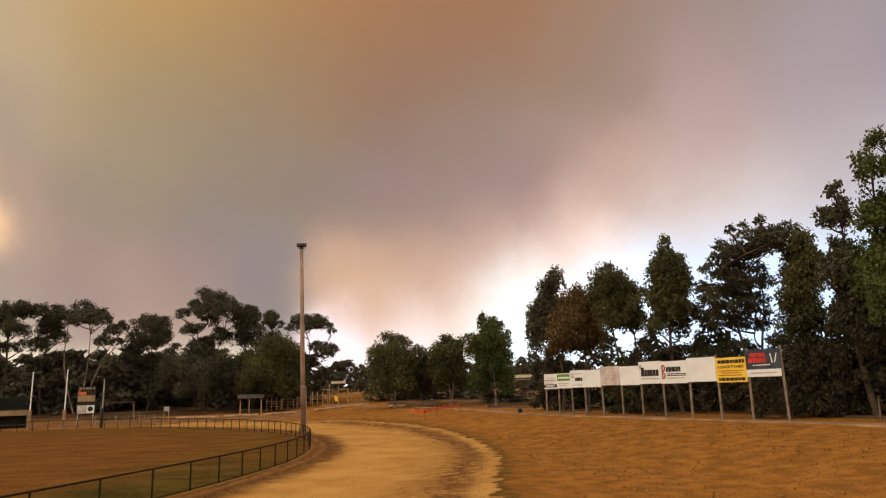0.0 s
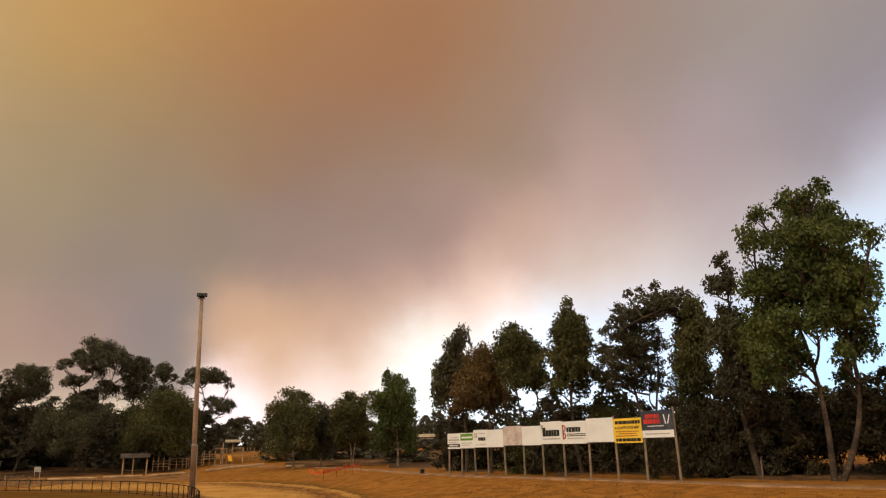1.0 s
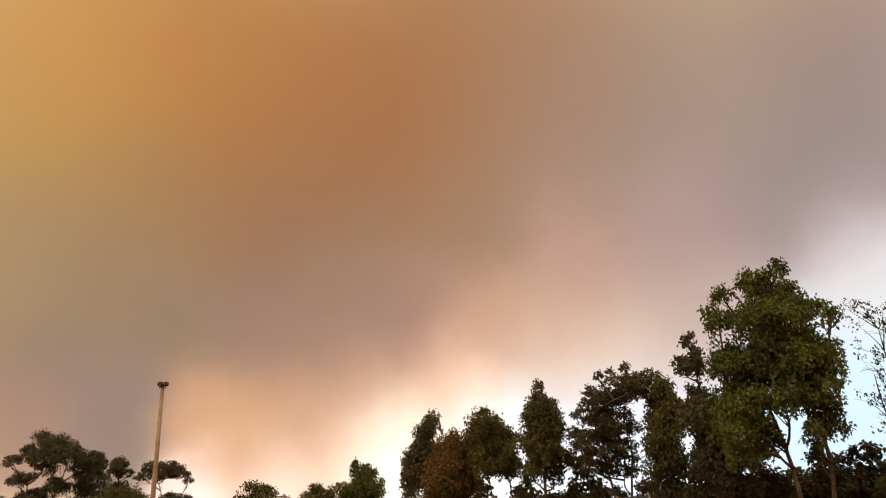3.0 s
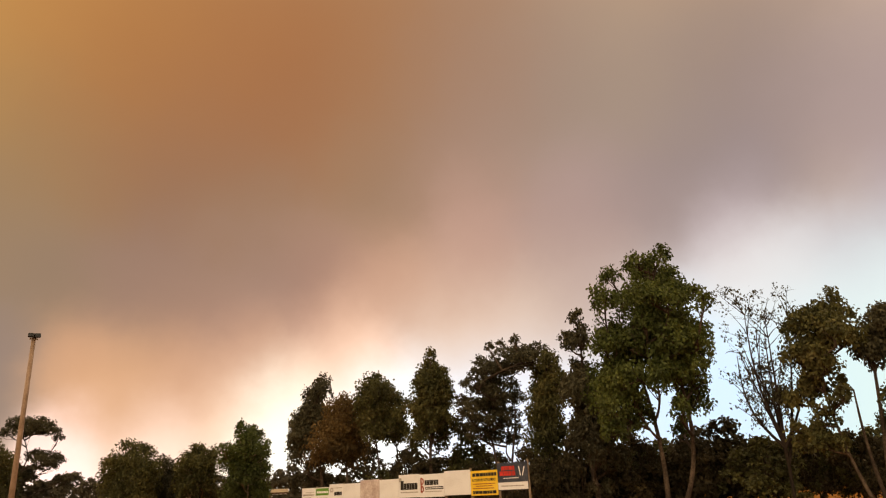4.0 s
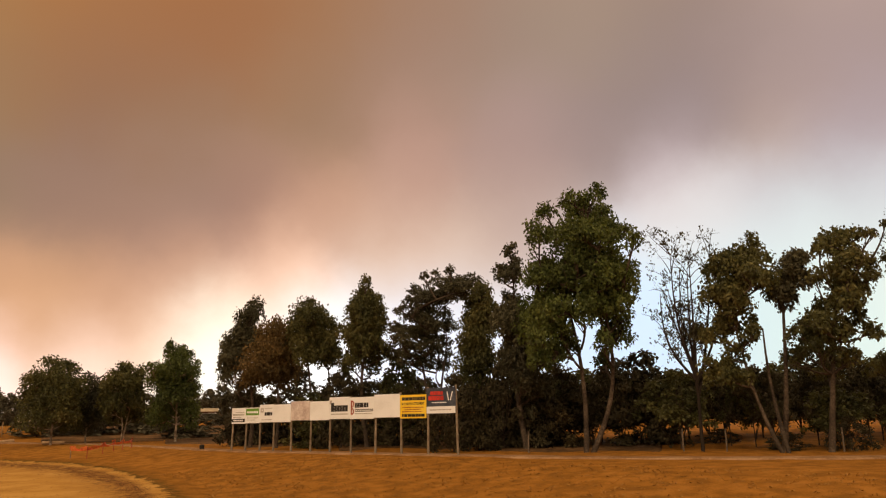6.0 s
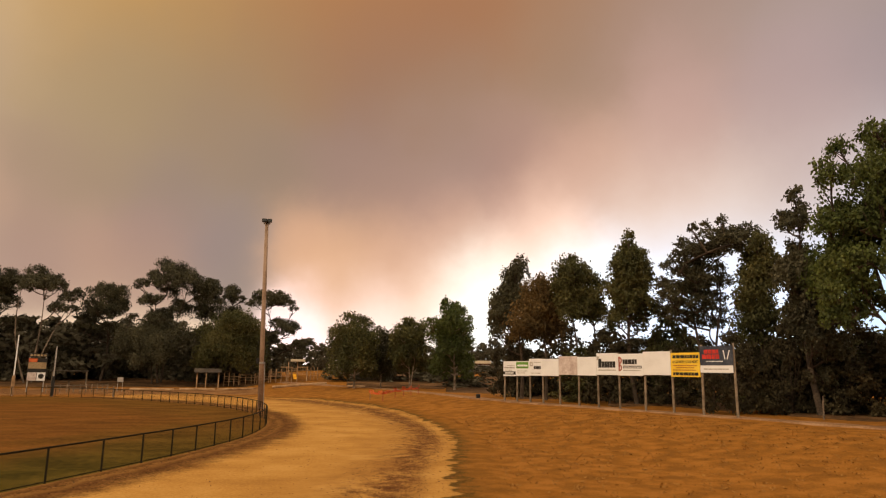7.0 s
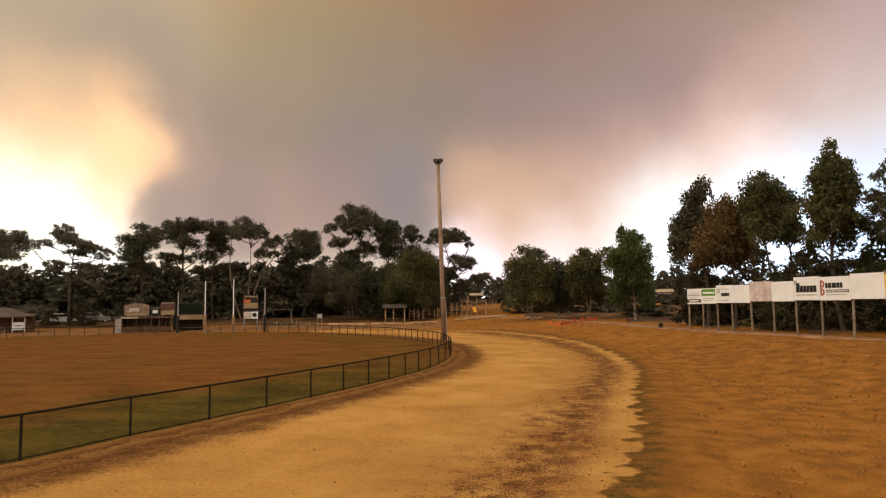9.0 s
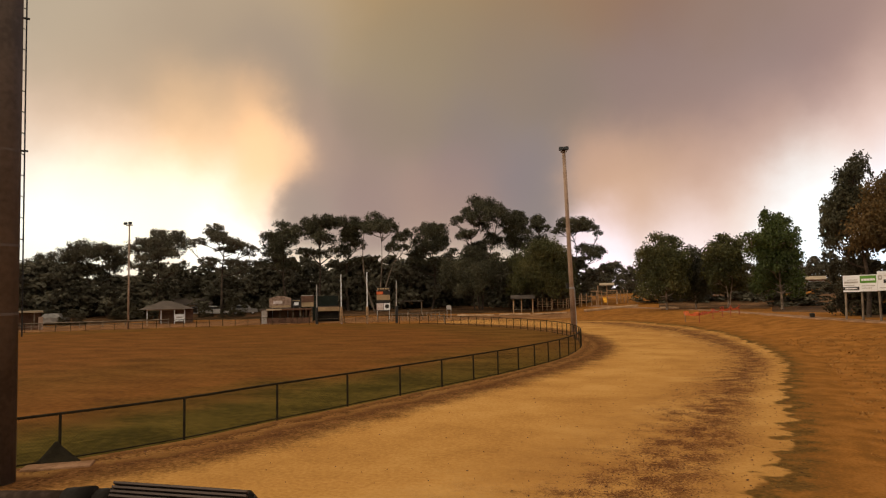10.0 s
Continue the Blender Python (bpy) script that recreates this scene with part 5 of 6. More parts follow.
# green trees beyond the bend
tree("eucalypt", "col", -4.5, 90, M_BARK_PALE, M_LEAF_OLIVE, "rounded green eucalypt with pale trunks", 116, ((-0.7, 8.5, 1.2, 0.9), (1.2, 8.3, 1, 0.9), (-2.1, 6.7, 1.4, 1.1), (0.3, 6.6, 2, 1.2), (1.9, 5.5, 1.2, 1.3), (-1.3, 4.6, 2.2, 1.3), (0.8, 3.4, 1.7, 1.1), (-1.9, 2.4, 1.7, 1), (1.8, 2.1, 1.2, 0.9)))
tree("eucalypt", "col", -2.3, 95, M_BARK_PALE, M_LEAF_GUM, "olive-green young eucalypt between larger ones", 117, ((-0.2, 7.1, 1.3, 0.8), (1, 5.8, 1.4, 1.3), (-0.1, 4.2, 1.5, 1.3), (0.7, 2.7, 1.4, 1), (-0.4, 1.6, 1.4, 0.9)))
tree("eucalypt", "col", 0.1, 89, M_BARK_PALE, M_LEAF_OLIVE, "green eucalypt on two forked pale trunks", 118, ((-0.4, 8.4, 0.9, 0.8), (-1.4, 7.1, 1.3, 1), (1, 7.3, 1.1, 1), (-0.1, 5.8, 1.6, 1.1), (1.6, 5, 1.2, 1.1), (-1.7, 4.5, 1.2, 1.2), (0.5, 4.1, 1.3, 0.7), (-0.8, 2.7, 1, 0.9), (1.7, 2.9, 1, 0.9)), stems=2)
tree("eucalypt", "col", 3.8, 84, M_BARK_PALE, M_LEAF_GREEN, "green eucalypt with a pointed crown and pale trunk", 119, ((-1.3, 10.8, 0.3, 0.6), (-0.9, 9.7, 1, 0.9), (0.5, 9.6, 0.8, 0.8), (-3, 8.2, 0.8, 0.6), (-0.6, 8, 1.6, 1), (1.5, 7.7, 0.7, 1.1), (-2, 6.3, 1.3, 1), (0.6, 5.8, 1.8, 1.1), (-1.2, 4, 1.7, 1.1), (0.9, 3.8, 1.3, 0.9), (-1.9, 2.3, 1.4, 0.8), (1.2, 2.1, 1.1, 0.7)))
for i, az in enumerate((-5.4, -3.2, -1.4, 0.6, 2.6, 4.6)):
    plant(FAR_BUSH[i % 2], az, (112 if az < 4 else 96) + 3 * (i % 2), 0.008 + 0.028 * ((i * 0.41) % 1), 3.4 + (i % 3) * 0.6, i * 61, group="scrub beyond the playground")
# wooded crest of the hillside
for i in range(19):
    plant(FAR_BUSH[i % 2], -10.5 + i * 1.1, 235 + 9 * (i % 3), 0.036 + 0.012 * ((i * 0.37) % 1), 1.9 + 0.4 * (i % 3), i * 47, group="woods on the hillside")
# trees behind the boards
tree("eucalypt", "near", 9.3, 62, M_BARK, M_LEAF_GUM, "slim dark green young eucalypt with a ragged crown", 120, ((-0, 12.3, 0.5, 0.6), (-1, 10.9, 0.7, 0.9), (0.1, 11.2, 0.5, 0.6), (-1.9, 8.5, 0.8, 0.8), (-0.5, 9, 0.9, 1), (-2.4, 6.9, 0.6, 0.7), (-1.2, 6.8, 0.8, 0.7), (-1.9, 5.6, 0.7, 0.6), (0.2, 5.6, 0.7, 0.6)))
tree("eucalypt", "near", 11.3, 60, M_BARK, M_LEAF_BROWN, "low rounded eucalypt with browned olive leaves", 121, ((-0.5, 9.2, 1.2, 1), (-1.3, 7.5, 1.2, 1), (0.2, 7.1, 1.2, 0.9), (-1.7, 5.7, 1.5, 0.9), (0.4, 5.5, 1, 0.7)))
tree("eucalypt", "near", 14.7, 58, M_BARK, M_LEAF_OLIVE, "round-headed olive eucalypt on forking dark limbs", 122, ((-1.3, 11.6, 0.8, 0.5), (-2, 10.4, 0.9, 0.8), (-0.4, 10.2, 0.9, 0.9), (-2.1, 8.9, 0.8, 0.8), (-0.7, 8.4, 1, 0.8), (0.6, 8, 0.8, 0.8), (1.1, 9.5, 0.4, 0.6), (0.3, 6.8, 0.6, 0.4), (-1.6, 7.2, 0.7, 0.5), (1.3, 7.1, 0.5, 0.6), (-2.8, 7.6, 0.6, 0.7)), stems=2)
tree("eucalypt", "near", 18.5, 54, M_BARK, M_LEAF_OLIVE, "pointed olive-green eucalypt with dense foliage", 123, ((-0.3, 12.8, 0.4, 0.5), (-0.5, 11.6, 0.7, 0.7), (0.5, 11.3, 0.6, 0.6), (-0.9, 10.1, 0.9, 0.7), (0.4, 9.8, 0.8, 0.8), (-1.6, 8.5, 0.8, 0.8), (-0.2, 8, 1, 0.9), (-1.2, 6.3, 0.9, 1), (0.3, 6.1, 0.7, 0.7), (1.3, 7.1, 0.5, 0.6)))
tree("wattle_tree", "wattle", 23.9, 52, M_BARK, M_LEAF_GUM, "broad dark feathery wattle with gaps of sky", 124, ((1.4, 13.3, 0.3, 0.4), (-0.6, 12.9, 0.3, 0.3), (0.7, 12.4, 1.1, 0.4), (2.9, 12.4, 0.9, 0.5), (-1.4, 11.9, 0.4, 0.3), (-0.6, 11.4, 1, 0.5), (1.7, 11.2, 1.2, 0.5), (-1.9, 10.2, 0.8, 0.5), (0.3, 9.9, 1.2, 0.5), (-2.9, 8.9, 0.6, 0.4), (-1.3, 8.4, 0.9, 0.5), (-3.2, 7, 0.6, 0.5), (-1.8, 6.5, 0.8, 0.6), (0.3, 7.8, 1.1, 0.5), (0.3, 5.9, 1.1, 0.5)), stems=2)
tree("eucalypt", "near", 27.8, 50, M_BARK, M_LEAF_OLIVE, "dense olive young eucalypt beside a wattle", 125, ((0.3, 11.2, 0.7, 0.5), (0.9, 9.9, 0.5, 0.7), (-0.3, 9.7, 0.8, 0.8), (0.2, 8.2, 1, 0.8), (-1, 7.5, 0.8, 0.8), (0.5, 6.2, 0.8, 0.8), (-0.7, 5, 1, 0.8)))
tree("eucalypt", "near", 31.4, 46, M_BARK, M_LEAF_GUM, "slim dark eucalypt with drooping lower foliage", 126, ((-0.5, 13.2, 0.4, 0.6), (-1.2, 11.6, 0.5, 0.6), (-0.4, 11.6, 0.5, 0.7), (-0.7, 9.6, 0.7, 0.7), (-1.5, 8.1, 0.5, 0.7), (-0.5, 7.3, 0.8, 0.8), (0.5, 6.1, 0.8, 1), (0.3, 3.9, 0.5, 1), (0.3, 2.1, 0.5, 0.8), (1.4, 5.7, 0.7, 0.8), (-0.2, 4.7, 0.7, 0.9), (-1.2, 5.8, 0.6, 0.8), (1.1, 3.9, 0.6, 0.8)))
tree("eucalypt", "near", 36.3, 43, M_BARK, M_LEAF_GREEN, "very tall full green eucalypt with slender grey trunks", 127, ((1.5, 16.1, 0.5, 0.5), (-0.1, 15.8, 0.5, 0.5), (-1.7, 15, 0.7, 0.5), (0.5, 14.7, 1, 0.6), (1.8, 14.4, 0.6, 0.7), (-2.3, 13.5, 0.7, 0.7), (-0.5, 13, 1, 0.7), (1.5, 12.9, 0.9, 0.7), (3.1, 13.4, 0.5, 0.5), (3.6, 12.7, 0.5, 0.5), (-2.4, 11.3, 0.9, 0.8), (-0.5, 10.8, 0.9, 0.7), (1.5, 10.7, 0.8, 0.6), (2.9, 10.9, 0.7, 0.7), (-2.7, 8.7, 0.9, 0.9), (-2.6, 5.5, 0.6, 0.7), (-1.6, 7.2, 0.6, 0.6), (2.6, 9.5, 0.8, 0.8), (2.1, 6.9, 0.7, 0.7), (1.2, 5.4, 0.5, 0.6), (-3.2, 7.3, 0.8, 0.9), (-1.8, 9.4, 0.7, 0.7), (0.2, 9.6, 0.6, 0.6), (-1, 8.8, 0.5, 0.5), (1, 8.7, 0.5, 0.4), (2.3, 8.1, 0.8, 0.7), (-2.7, 6.9, 0.9, 0.6), (1.3, 6.4, 0.5, 0.7)), stems=2)
tree("eucalypt", "near", 50.5, 42, M_BARK, M_LEAF_OLIVE, "ragged olive gum on a leaning grey trunk", 128, ((-0.4, 11.9, 0.4, 0.3), (-1.6, 11, 0.8, 0.4), (-0.1, 10.7, 0.6, 0.5), (-2.6, 10.3, 0.5, 0.5), (-1.4, 9.8, 0.8, 0.5), (0.1, 9.5, 0.6, 0.5), (-2.5, 8.7, 0.7, 0.5), (-1.3, 8.1, 0.6, 0.4), (-2.1, 7.2, 0.5, 0.4), (-3.1, 6.3, 0.6, 0.4), (-2, 5.2, 0.6, 0.6), (-3.5, 5, 0.4, 0.3), (-2.9, 4, 0.6, 0.5), (-1.6, 4.1, 0.5, 0.4), (-3.7, 6.7, 0.4, 0.4), (-0.9, 6.5, 0.3, 0.5)), stems=2)
tree("eucalypt", "near", 50.4, 43.5, M_BARK, M_LEAF_GUM, "dark gum with a dense narrow crown", 129, ((1.5, 10.4, 0.6, 0.5), (2, 10.8, 0.5, 0.4), (0.7, 8.9, 0.6, 0.6), (1.9, 9.4, 0.6, 0.5), (1, 8.1, 0.4, 0.4)))
tree("eucalypt", "near", 53.4, 43, M_BARK, M_LEAF_OLIVE, "tall ragged olive gum with hanging foliage", 130, ((1.5, 11.7, 0.5, 0.4), (2.6, 11.6, 0.5, 0.3), (3.5, 11.6, 0.3, 0.2), (4.2, 12, 0.2, 0.2), (0.9, 11, 0.4, 0.4), (2.2, 10.6, 0.6, 0.5), (2.9, 9.9, 0.5, 0.5), (1.5, 9.5, 0.6, 0.4), (2.5, 8.6, 0.5, 0.4), (0.5, 9.3, 0.3, 0.3), (-0.1, 7, 0.7, 0.4), (1.3, 6.2, 0.7, 0.5), (0.1, 5.4, 0.7, 0.5), (1.6, 4.9, 0.5, 0.4), (-1.2, 5.1, 0.5, 0.5), (2.9, 6.1, 0.3, 0.4), (1.2, 7.8, 0.5, 0.4), (0.4, 4.1, 0.7, 0.3), (-0.9, 6.4, 0.4, 0.4), (2.2, 7.1, 0.4, 0.4)))
tree("eucalypt", "near", 57.7, 44, M_BARK_BLACK, M_LEAF_OLIVE, "dark-limbed gum with small scattered clumps of leaves", 131, ((1.1, 10.3, 0.5, 0.3), (2.1, 10, 0.4, 0.3), (2.7, 13.3, 0.3, 0.4), (2.2, 12, 0.2, 0.3), (2.6, 10.9, 0.3, 0.3), (2.2, 8.7, 0.4, 0.4), (1.1, 8.3, 0.2, 0.2), (1.8, 7.2, 0.4, 0.3), (0.1, 4.9, 0.5, 0.3), (1.5, 6, 0.3, 0.3), (1.5, 9.1, 0.4, 0.3), (1, 4.8, 0.4, 0.4), (-0.7, 4.2, 0.4, 0.3)))
plant(SPARSE, 44.8, 43, 0.258, 6.6, 40)
plant(SPARSE, 62.0, 44, 0.255, 6.5, 140)
plant(COL, 66.5, 42, 0.26, 7.0, 80)
for i in range(44):
    az = 8.6 + i * 1.38 + rnd.uniform(-0.5, 0.5)
    if az > 40 and i % 5 == 1:
        continue
    d = (66 if az < 14 else 57 if az < 24 else 49) + rnd.uniform(-3, 7)
    if az > 40 and i % 3 == 0:
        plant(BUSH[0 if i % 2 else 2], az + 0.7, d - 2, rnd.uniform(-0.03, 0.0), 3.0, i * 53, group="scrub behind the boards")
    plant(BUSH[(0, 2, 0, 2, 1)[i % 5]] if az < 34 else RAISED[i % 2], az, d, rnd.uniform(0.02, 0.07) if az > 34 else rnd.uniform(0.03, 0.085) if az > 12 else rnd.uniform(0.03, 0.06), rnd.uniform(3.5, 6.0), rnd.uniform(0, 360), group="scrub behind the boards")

for i, az in enumerate((21.5, 27.5, 29.6, 32.5, 34.5, 41.0)):
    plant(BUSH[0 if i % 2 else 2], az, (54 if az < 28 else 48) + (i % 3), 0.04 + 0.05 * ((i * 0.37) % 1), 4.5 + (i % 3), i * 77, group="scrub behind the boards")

for i in range(12):
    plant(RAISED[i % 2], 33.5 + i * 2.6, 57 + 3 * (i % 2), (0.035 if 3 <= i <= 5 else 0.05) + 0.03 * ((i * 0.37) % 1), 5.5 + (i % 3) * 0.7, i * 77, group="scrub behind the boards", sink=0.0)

# ---- goal posts ----
for az, d, el, nm, lab in ((-31.2, 86, 0.034, "goal_post", "tall white goal post with a dull orange pad"), (-29.05, 86, 0.037, "goal_post", "tall white goal post with a dull orange pad"), (-33.2, 86, 0.020, "behind_post", "shorter white behind post"), (-26.6, 84, 0.024, "behind_post", "shorter white behind post with a dark pad")):
    x, y = polar(az, d)
    t = root(nm, pose(x, y, 0.015), lab, "goal post", "goal posts at the far end")
    h = EYE + el * d
    part("pole", tube(bmesh.new(), [(0, 0, 0), (0, 0, h)], [0.075, 0.06], 10), M_WHITE if nm == "goal_post" else M_STEEL, t)
    part("pad", tube(bmesh.new(), [(0, 0, 0.05), (0, 0, 2.1)], 0.17, 12), M_TIMBER if nm == "goal_post" else M_BLACK, t)


# ---- buildings and furniture round the oval ----
def facing(az, dist, z=None):
    """A pose at a bearing and distance whose -y side looks back at the stand."""
    x, y = polar(az, dist)
    return pose(x, y, on_ground(x, y) if z is None else z, 0, 0, -az)


def gable(bm, w, d, z0, rise, over=0.3, thick=0.08):
    """A pitched roof along x."""
    for sgn in (-1, 1):
        a = [(-w / 2 - over, sgn * (d / 2 + over), z0), (w / 2 + over, sgn * (d / 2 + over), z0), (w / 2 + over, 0, z0 + rise), (-w / 2 - over, 0, z0 + rise)]
        vs = [bm.verts.new(p) for p in a] + [bm.verts.new((p[0], p[1], p[2] + thick)) for p in a]
        for f in ((0, 1, 2, 3), (4, 5, 6, 7), (0, 1, 5, 4), (1, 2, 6, 5), (2, 3, 7, 6), (3, 0, 4, 7)):
            bm.faces.new([vs[i] for i in f])
    return bm


def hip(bm, w, d, z0, rise, over=0.4):
    x, y = w / 2 + over, d / 2 + over
    r = max(0.2, x - y)
    lo = [bm.verts.new(p) for p in ((-x, -y, z0), (x, -y, z0), (x, y, z0), (-x, y, z0))]
    hi = [bm.verts.new((-r, 0, z0 + rise)), bm.verts.new((r, 0, z0 + rise))]
    for f in ((lo[0], lo[1], hi[1], hi[0]), (lo[1], lo[2], hi[1]), (lo[2], lo[3], hi[0], hi[1]), (lo[3], lo[0], hi[0]), (lo[3], lo[2], lo[1], lo[0])):
        bm.faces.new(f)
    return bm


# timekeepers' box with sponsor boards on its roof
t = root("timekeepers_box", facing(-35.7, 94), "long low timekeepers' box with a dark open front", "building")
part("rear_wall", box(bmesh.new(), -3.2, 3.2, 1.4, 1.55, 0, 1.85), M_BRICK, t)
part("front_wall", box(bmesh.new(), -2.4, 3.2, -1.5, -1.4, 0, 0.75), M_BRICK, t)
for x in (-3.2, 3.08):
    part("side_wall", box(bmesh.new(), x, x + 0.12, -1.4, 1.4, 0, 1.85), M_BRICK, t)
for x in (-2.4, -0.8, 0.9, 1.9, 2.6):
    part("mullion", box(bmesh.new(), x, x + 0.08, -1.5, -1.42, 0.75, 1.85), M_POST, t)
part("door", box(bmesh.new(), -3.1, -2.42, -1.5, -1.44, 0, 1.8, 0.01), M_STEEL, t, "grey metal door")
part("roof", box(bmesh.new(), -3.4, 3.4, -1.8, 1.7, 1.85, 1.98, 0.02), M_ROOF, t)
part("fascia", box(bmesh.new(), -2.5, -0.5, -1.86, -1.805, 1.78, 2.0), M_CREAM, t, "pale fascia strip")
part("fascia", box(bmesh.new(), -0.5, 3.4, -1.86, -1.805, 1.78, 2.0), M_BRICK, t)


def roof_board(az, dist, w, z0, z1, mat, label, patches=(), arch=False, legs=True):
    b = root("sponsor_board", facing(az, dist, 0.0), label, "billboard")
    bm = bmesh.new()
    if arch:
        n = 10
        pts = [(-w / 2, z0), (w / 2, z0), (w / 2, z1 - 0.3)] + [(w / 2 - w * k / n, z1 - 0.3 + 0.3 * math.sin(math.pi * k / n)) for k in range(1, n)] + [(-w / 2, z1 - 0.3)]
        for y in (-0.03, 0.03):
            bm.faces.new([bm.verts.new((p[0], y, p[1])) for p in pts])
        bm.verts.ensure_lookup_table()
        k = len(pts)
        for i in range(k):
            bm.faces.new((bm.verts[i], bm.verts[(i + 1) % k], bm.verts[k + (i + 1) % k], bm.verts[k + i]))
    else:
        box(bm, -w / 2, w / 2, -0.03, 0.03, z0, z1, 0.01)
    part("panel", bm, mat, b)
    for x0, x1, a0, a1, m in patches:
        part("printed_patch", box(bmesh.new(), x0, x1, -0.04, -0.034, a0, a1), m, b)
    if legs:
        for x in (-w * 0.35, w * 0.35):
            part("strut", tube(bmesh.new(), [(x, 0.06, 0), (x, 0.06, z0 + 0.2)], 0.03, 6), M_STEEL, b)
    return b


# the printed board is darkened for the shade it stands in
M_PICT = material("printed_board_pink", (0.27, 0.18, 0.13), 0.6, dark=(0.10, 0.06, 0.045), light=(0.46, 0.34, 0.27), scale=1.6, fine=4, bump=0, spread=0.8)
M_BEIGE = material("beige_paint", (0.33, 0.24, 0.135), 0.7, scale=1, fine=8, bump=0.02)
M_DKGREEN = material("dark_green_sheet", (0.009, 0.014, 0.010), 0.85, scale=1, fine=8, bump=0.05)
roof_board(-36.15, 95, 2.9, 2.05, 3.65, M_PICT, "arched pink-beige sponsor board above the timekeepers' box", ((-1.3, 1.3, 2.1, 2.35, M_BEIGE), (-0.9, 0.3, 2.6, 3.0, M_FADED)), arch=True)
roof_board(-34.85, 95, 1.25, 2.1, 3.2, M_BLACK, "small black sponsor board with a white emblem", ((-0.3, 0.3, 2.35, 2.75, M_WHITE), (-0.5, 0.5, 2.95, 3.02, M_BEIGE)))
roof_board(-33.95, 95, 1.7, 2.1, 3.7, M_BRICK, "brown sponsor board with a pale lower band", ((-0.8, 0.8, 2.12, 2.7, M_BEIGE), (-0.8, 0.8, 3.6, 3.7, M_STEEL)))

# interchange bench with a yellow banner, green container behind
t = root("interchange_bench", facing(-32.3, 95), "low players' bench shelter with a yellow banner", "shelter")
part("banner", box(bmesh.new(), -1.55, 1.55, -0.9, -0.84, 1.5, 2.1, 0.01), M_BEIGE, t, "faded yellow banner")
for x in (-1.5, -0.5, 0.5, 1.44):
    part("writing_bar", box(bmesh.new(), x * 0.8 - 0.25, x * 0.8 + 0.25, -0.91, -0.905, 1.74, 1.86), M_TIMBER, t)
# walls coloured near black to put the shelter's inner shade on them
part("rear_wall", box(bmesh.new(), -1.55, 1.55, 0.6, 0.68, 0, 2.1), M_INSIDE_SHADE, t)
for x in (-1.55, 1.47):
    part("side_wall", box(bmesh.new(), x, x + 0.08, -0.84, 0.6, 0, 2.1), M_INSIDE_SHADE, t)
part("roof", box(bmesh.new(), -1.6, 1.6, -0.95, 0.75, 2.11, 2.17), M_ROOF, t)
part("seat", box(bmesh.new(), -1.4, 1.4, -0.1, 0.4, 0.4, 0.46), M_POST, t)
t = root("storage_container", facing(-32.5, 100), "dark green steel storage container", "container")
part("body", box(bmesh.new(), -1.8, 1.8, -1.2, 1.2, 0.1, 3.6, 0.04), M_DKGREEN, t)
for i in range(12):
    part("rib", box(bmesh.new(), -1.72 + i * 0.3, -1.6 + i * 0.3, -1.235, -1.2, 0.2, 3.5), M_DKGREEN, t)

# scoreboard
t = root("scoreboard", facing(-27.7, 97), "narrow scoreboard on two posts with coloured panels", "scoreboard")
for x in (-0.85, 0.85):
    part("post", tube(bmesh.new(), [(x, 0.08, 0), (x, 0.08, 4.7)], 0.07, 8), M_STEEL, t)
part("backing", box(bmesh.new(), -1.0, 1.0, -0.05, 0.0, 1.35, 4.1, 0.01), M_BLACK, t)
part("header", box(bmesh.new(), -1.0, 1.0, -0.06, 0.0, 4.25, 4.65, 0.01), M_BLACK, t)
for i in range(5):
    part("header_block", box(bmesh.new(), -0.85 + i * 0.36, -0.58 + i * 0.36, -0.07, -0.062, 4.33, 4.57), M_BEIGE, t)
part("panel", box(bmesh.new(), -0.95, -0.05, -0.07, -0.052, 3.65, 4.05), M_ORANGE, t, "orange panel")
part("panel", box(bmesh.new(), -0.95, 0.95, -0.07, -0.052, 2.85, 3.6), M_BEIGE, t, "cream panel")
part("panel", box(bmesh.new(), -0.95, 0.0, -0.07, -0.052, 1.42, 2.4), M_FADED, t, "grey panel")
part("panel", box(bmesh.new(), 0.05, 0.95, -0.07, -0.052, 1.42, 2.4), M_WHITE, t, "white panel with a dark emblem")
part("emblem", tube(bmesh.new(), [(0.5, -0.08, 1.95), (0.5, -0.071, 1.95)], 0.3, 14), M_BLACK, t)

# brick shed with hipped roof
t = root("brick_shed", facing(-44.8, 106), "small brick shed with a hipped roof and white veranda posts", "building")
part("wall", box(bmesh.new(), -1.0, 3.6, -0.6, 2.5, 0, 2.1), M_BRICK, t)
part("roof", hip(bmesh.new(), 6.6, 5.4, 2.1, 1.15), M_ROOF, t)
part("ceiling_beam", box(bmesh.new(), -2.6, 2.4, -2.55, -2.4, 1.95, 2.1), M_CREAM, t)
for x in (-2.55, -0.75, 1.0, 2.35):
    part("veranda_post", box(bmesh.new(), x, x + 0.1, -2.55, -2.43, 0, 1.95), M_WHITE, t)
part("sign", box(bmesh.new(), 1.12, 2.3, -2.55, -2.5, 0.35, 1.35, 0.01), M_WHITE, t, "white notice sign")
part("writing_bar", box(bmesh.new(), 1.3, 2.1, -2.56, -2.552, 0.8, 1.0), M_STEEL, t)

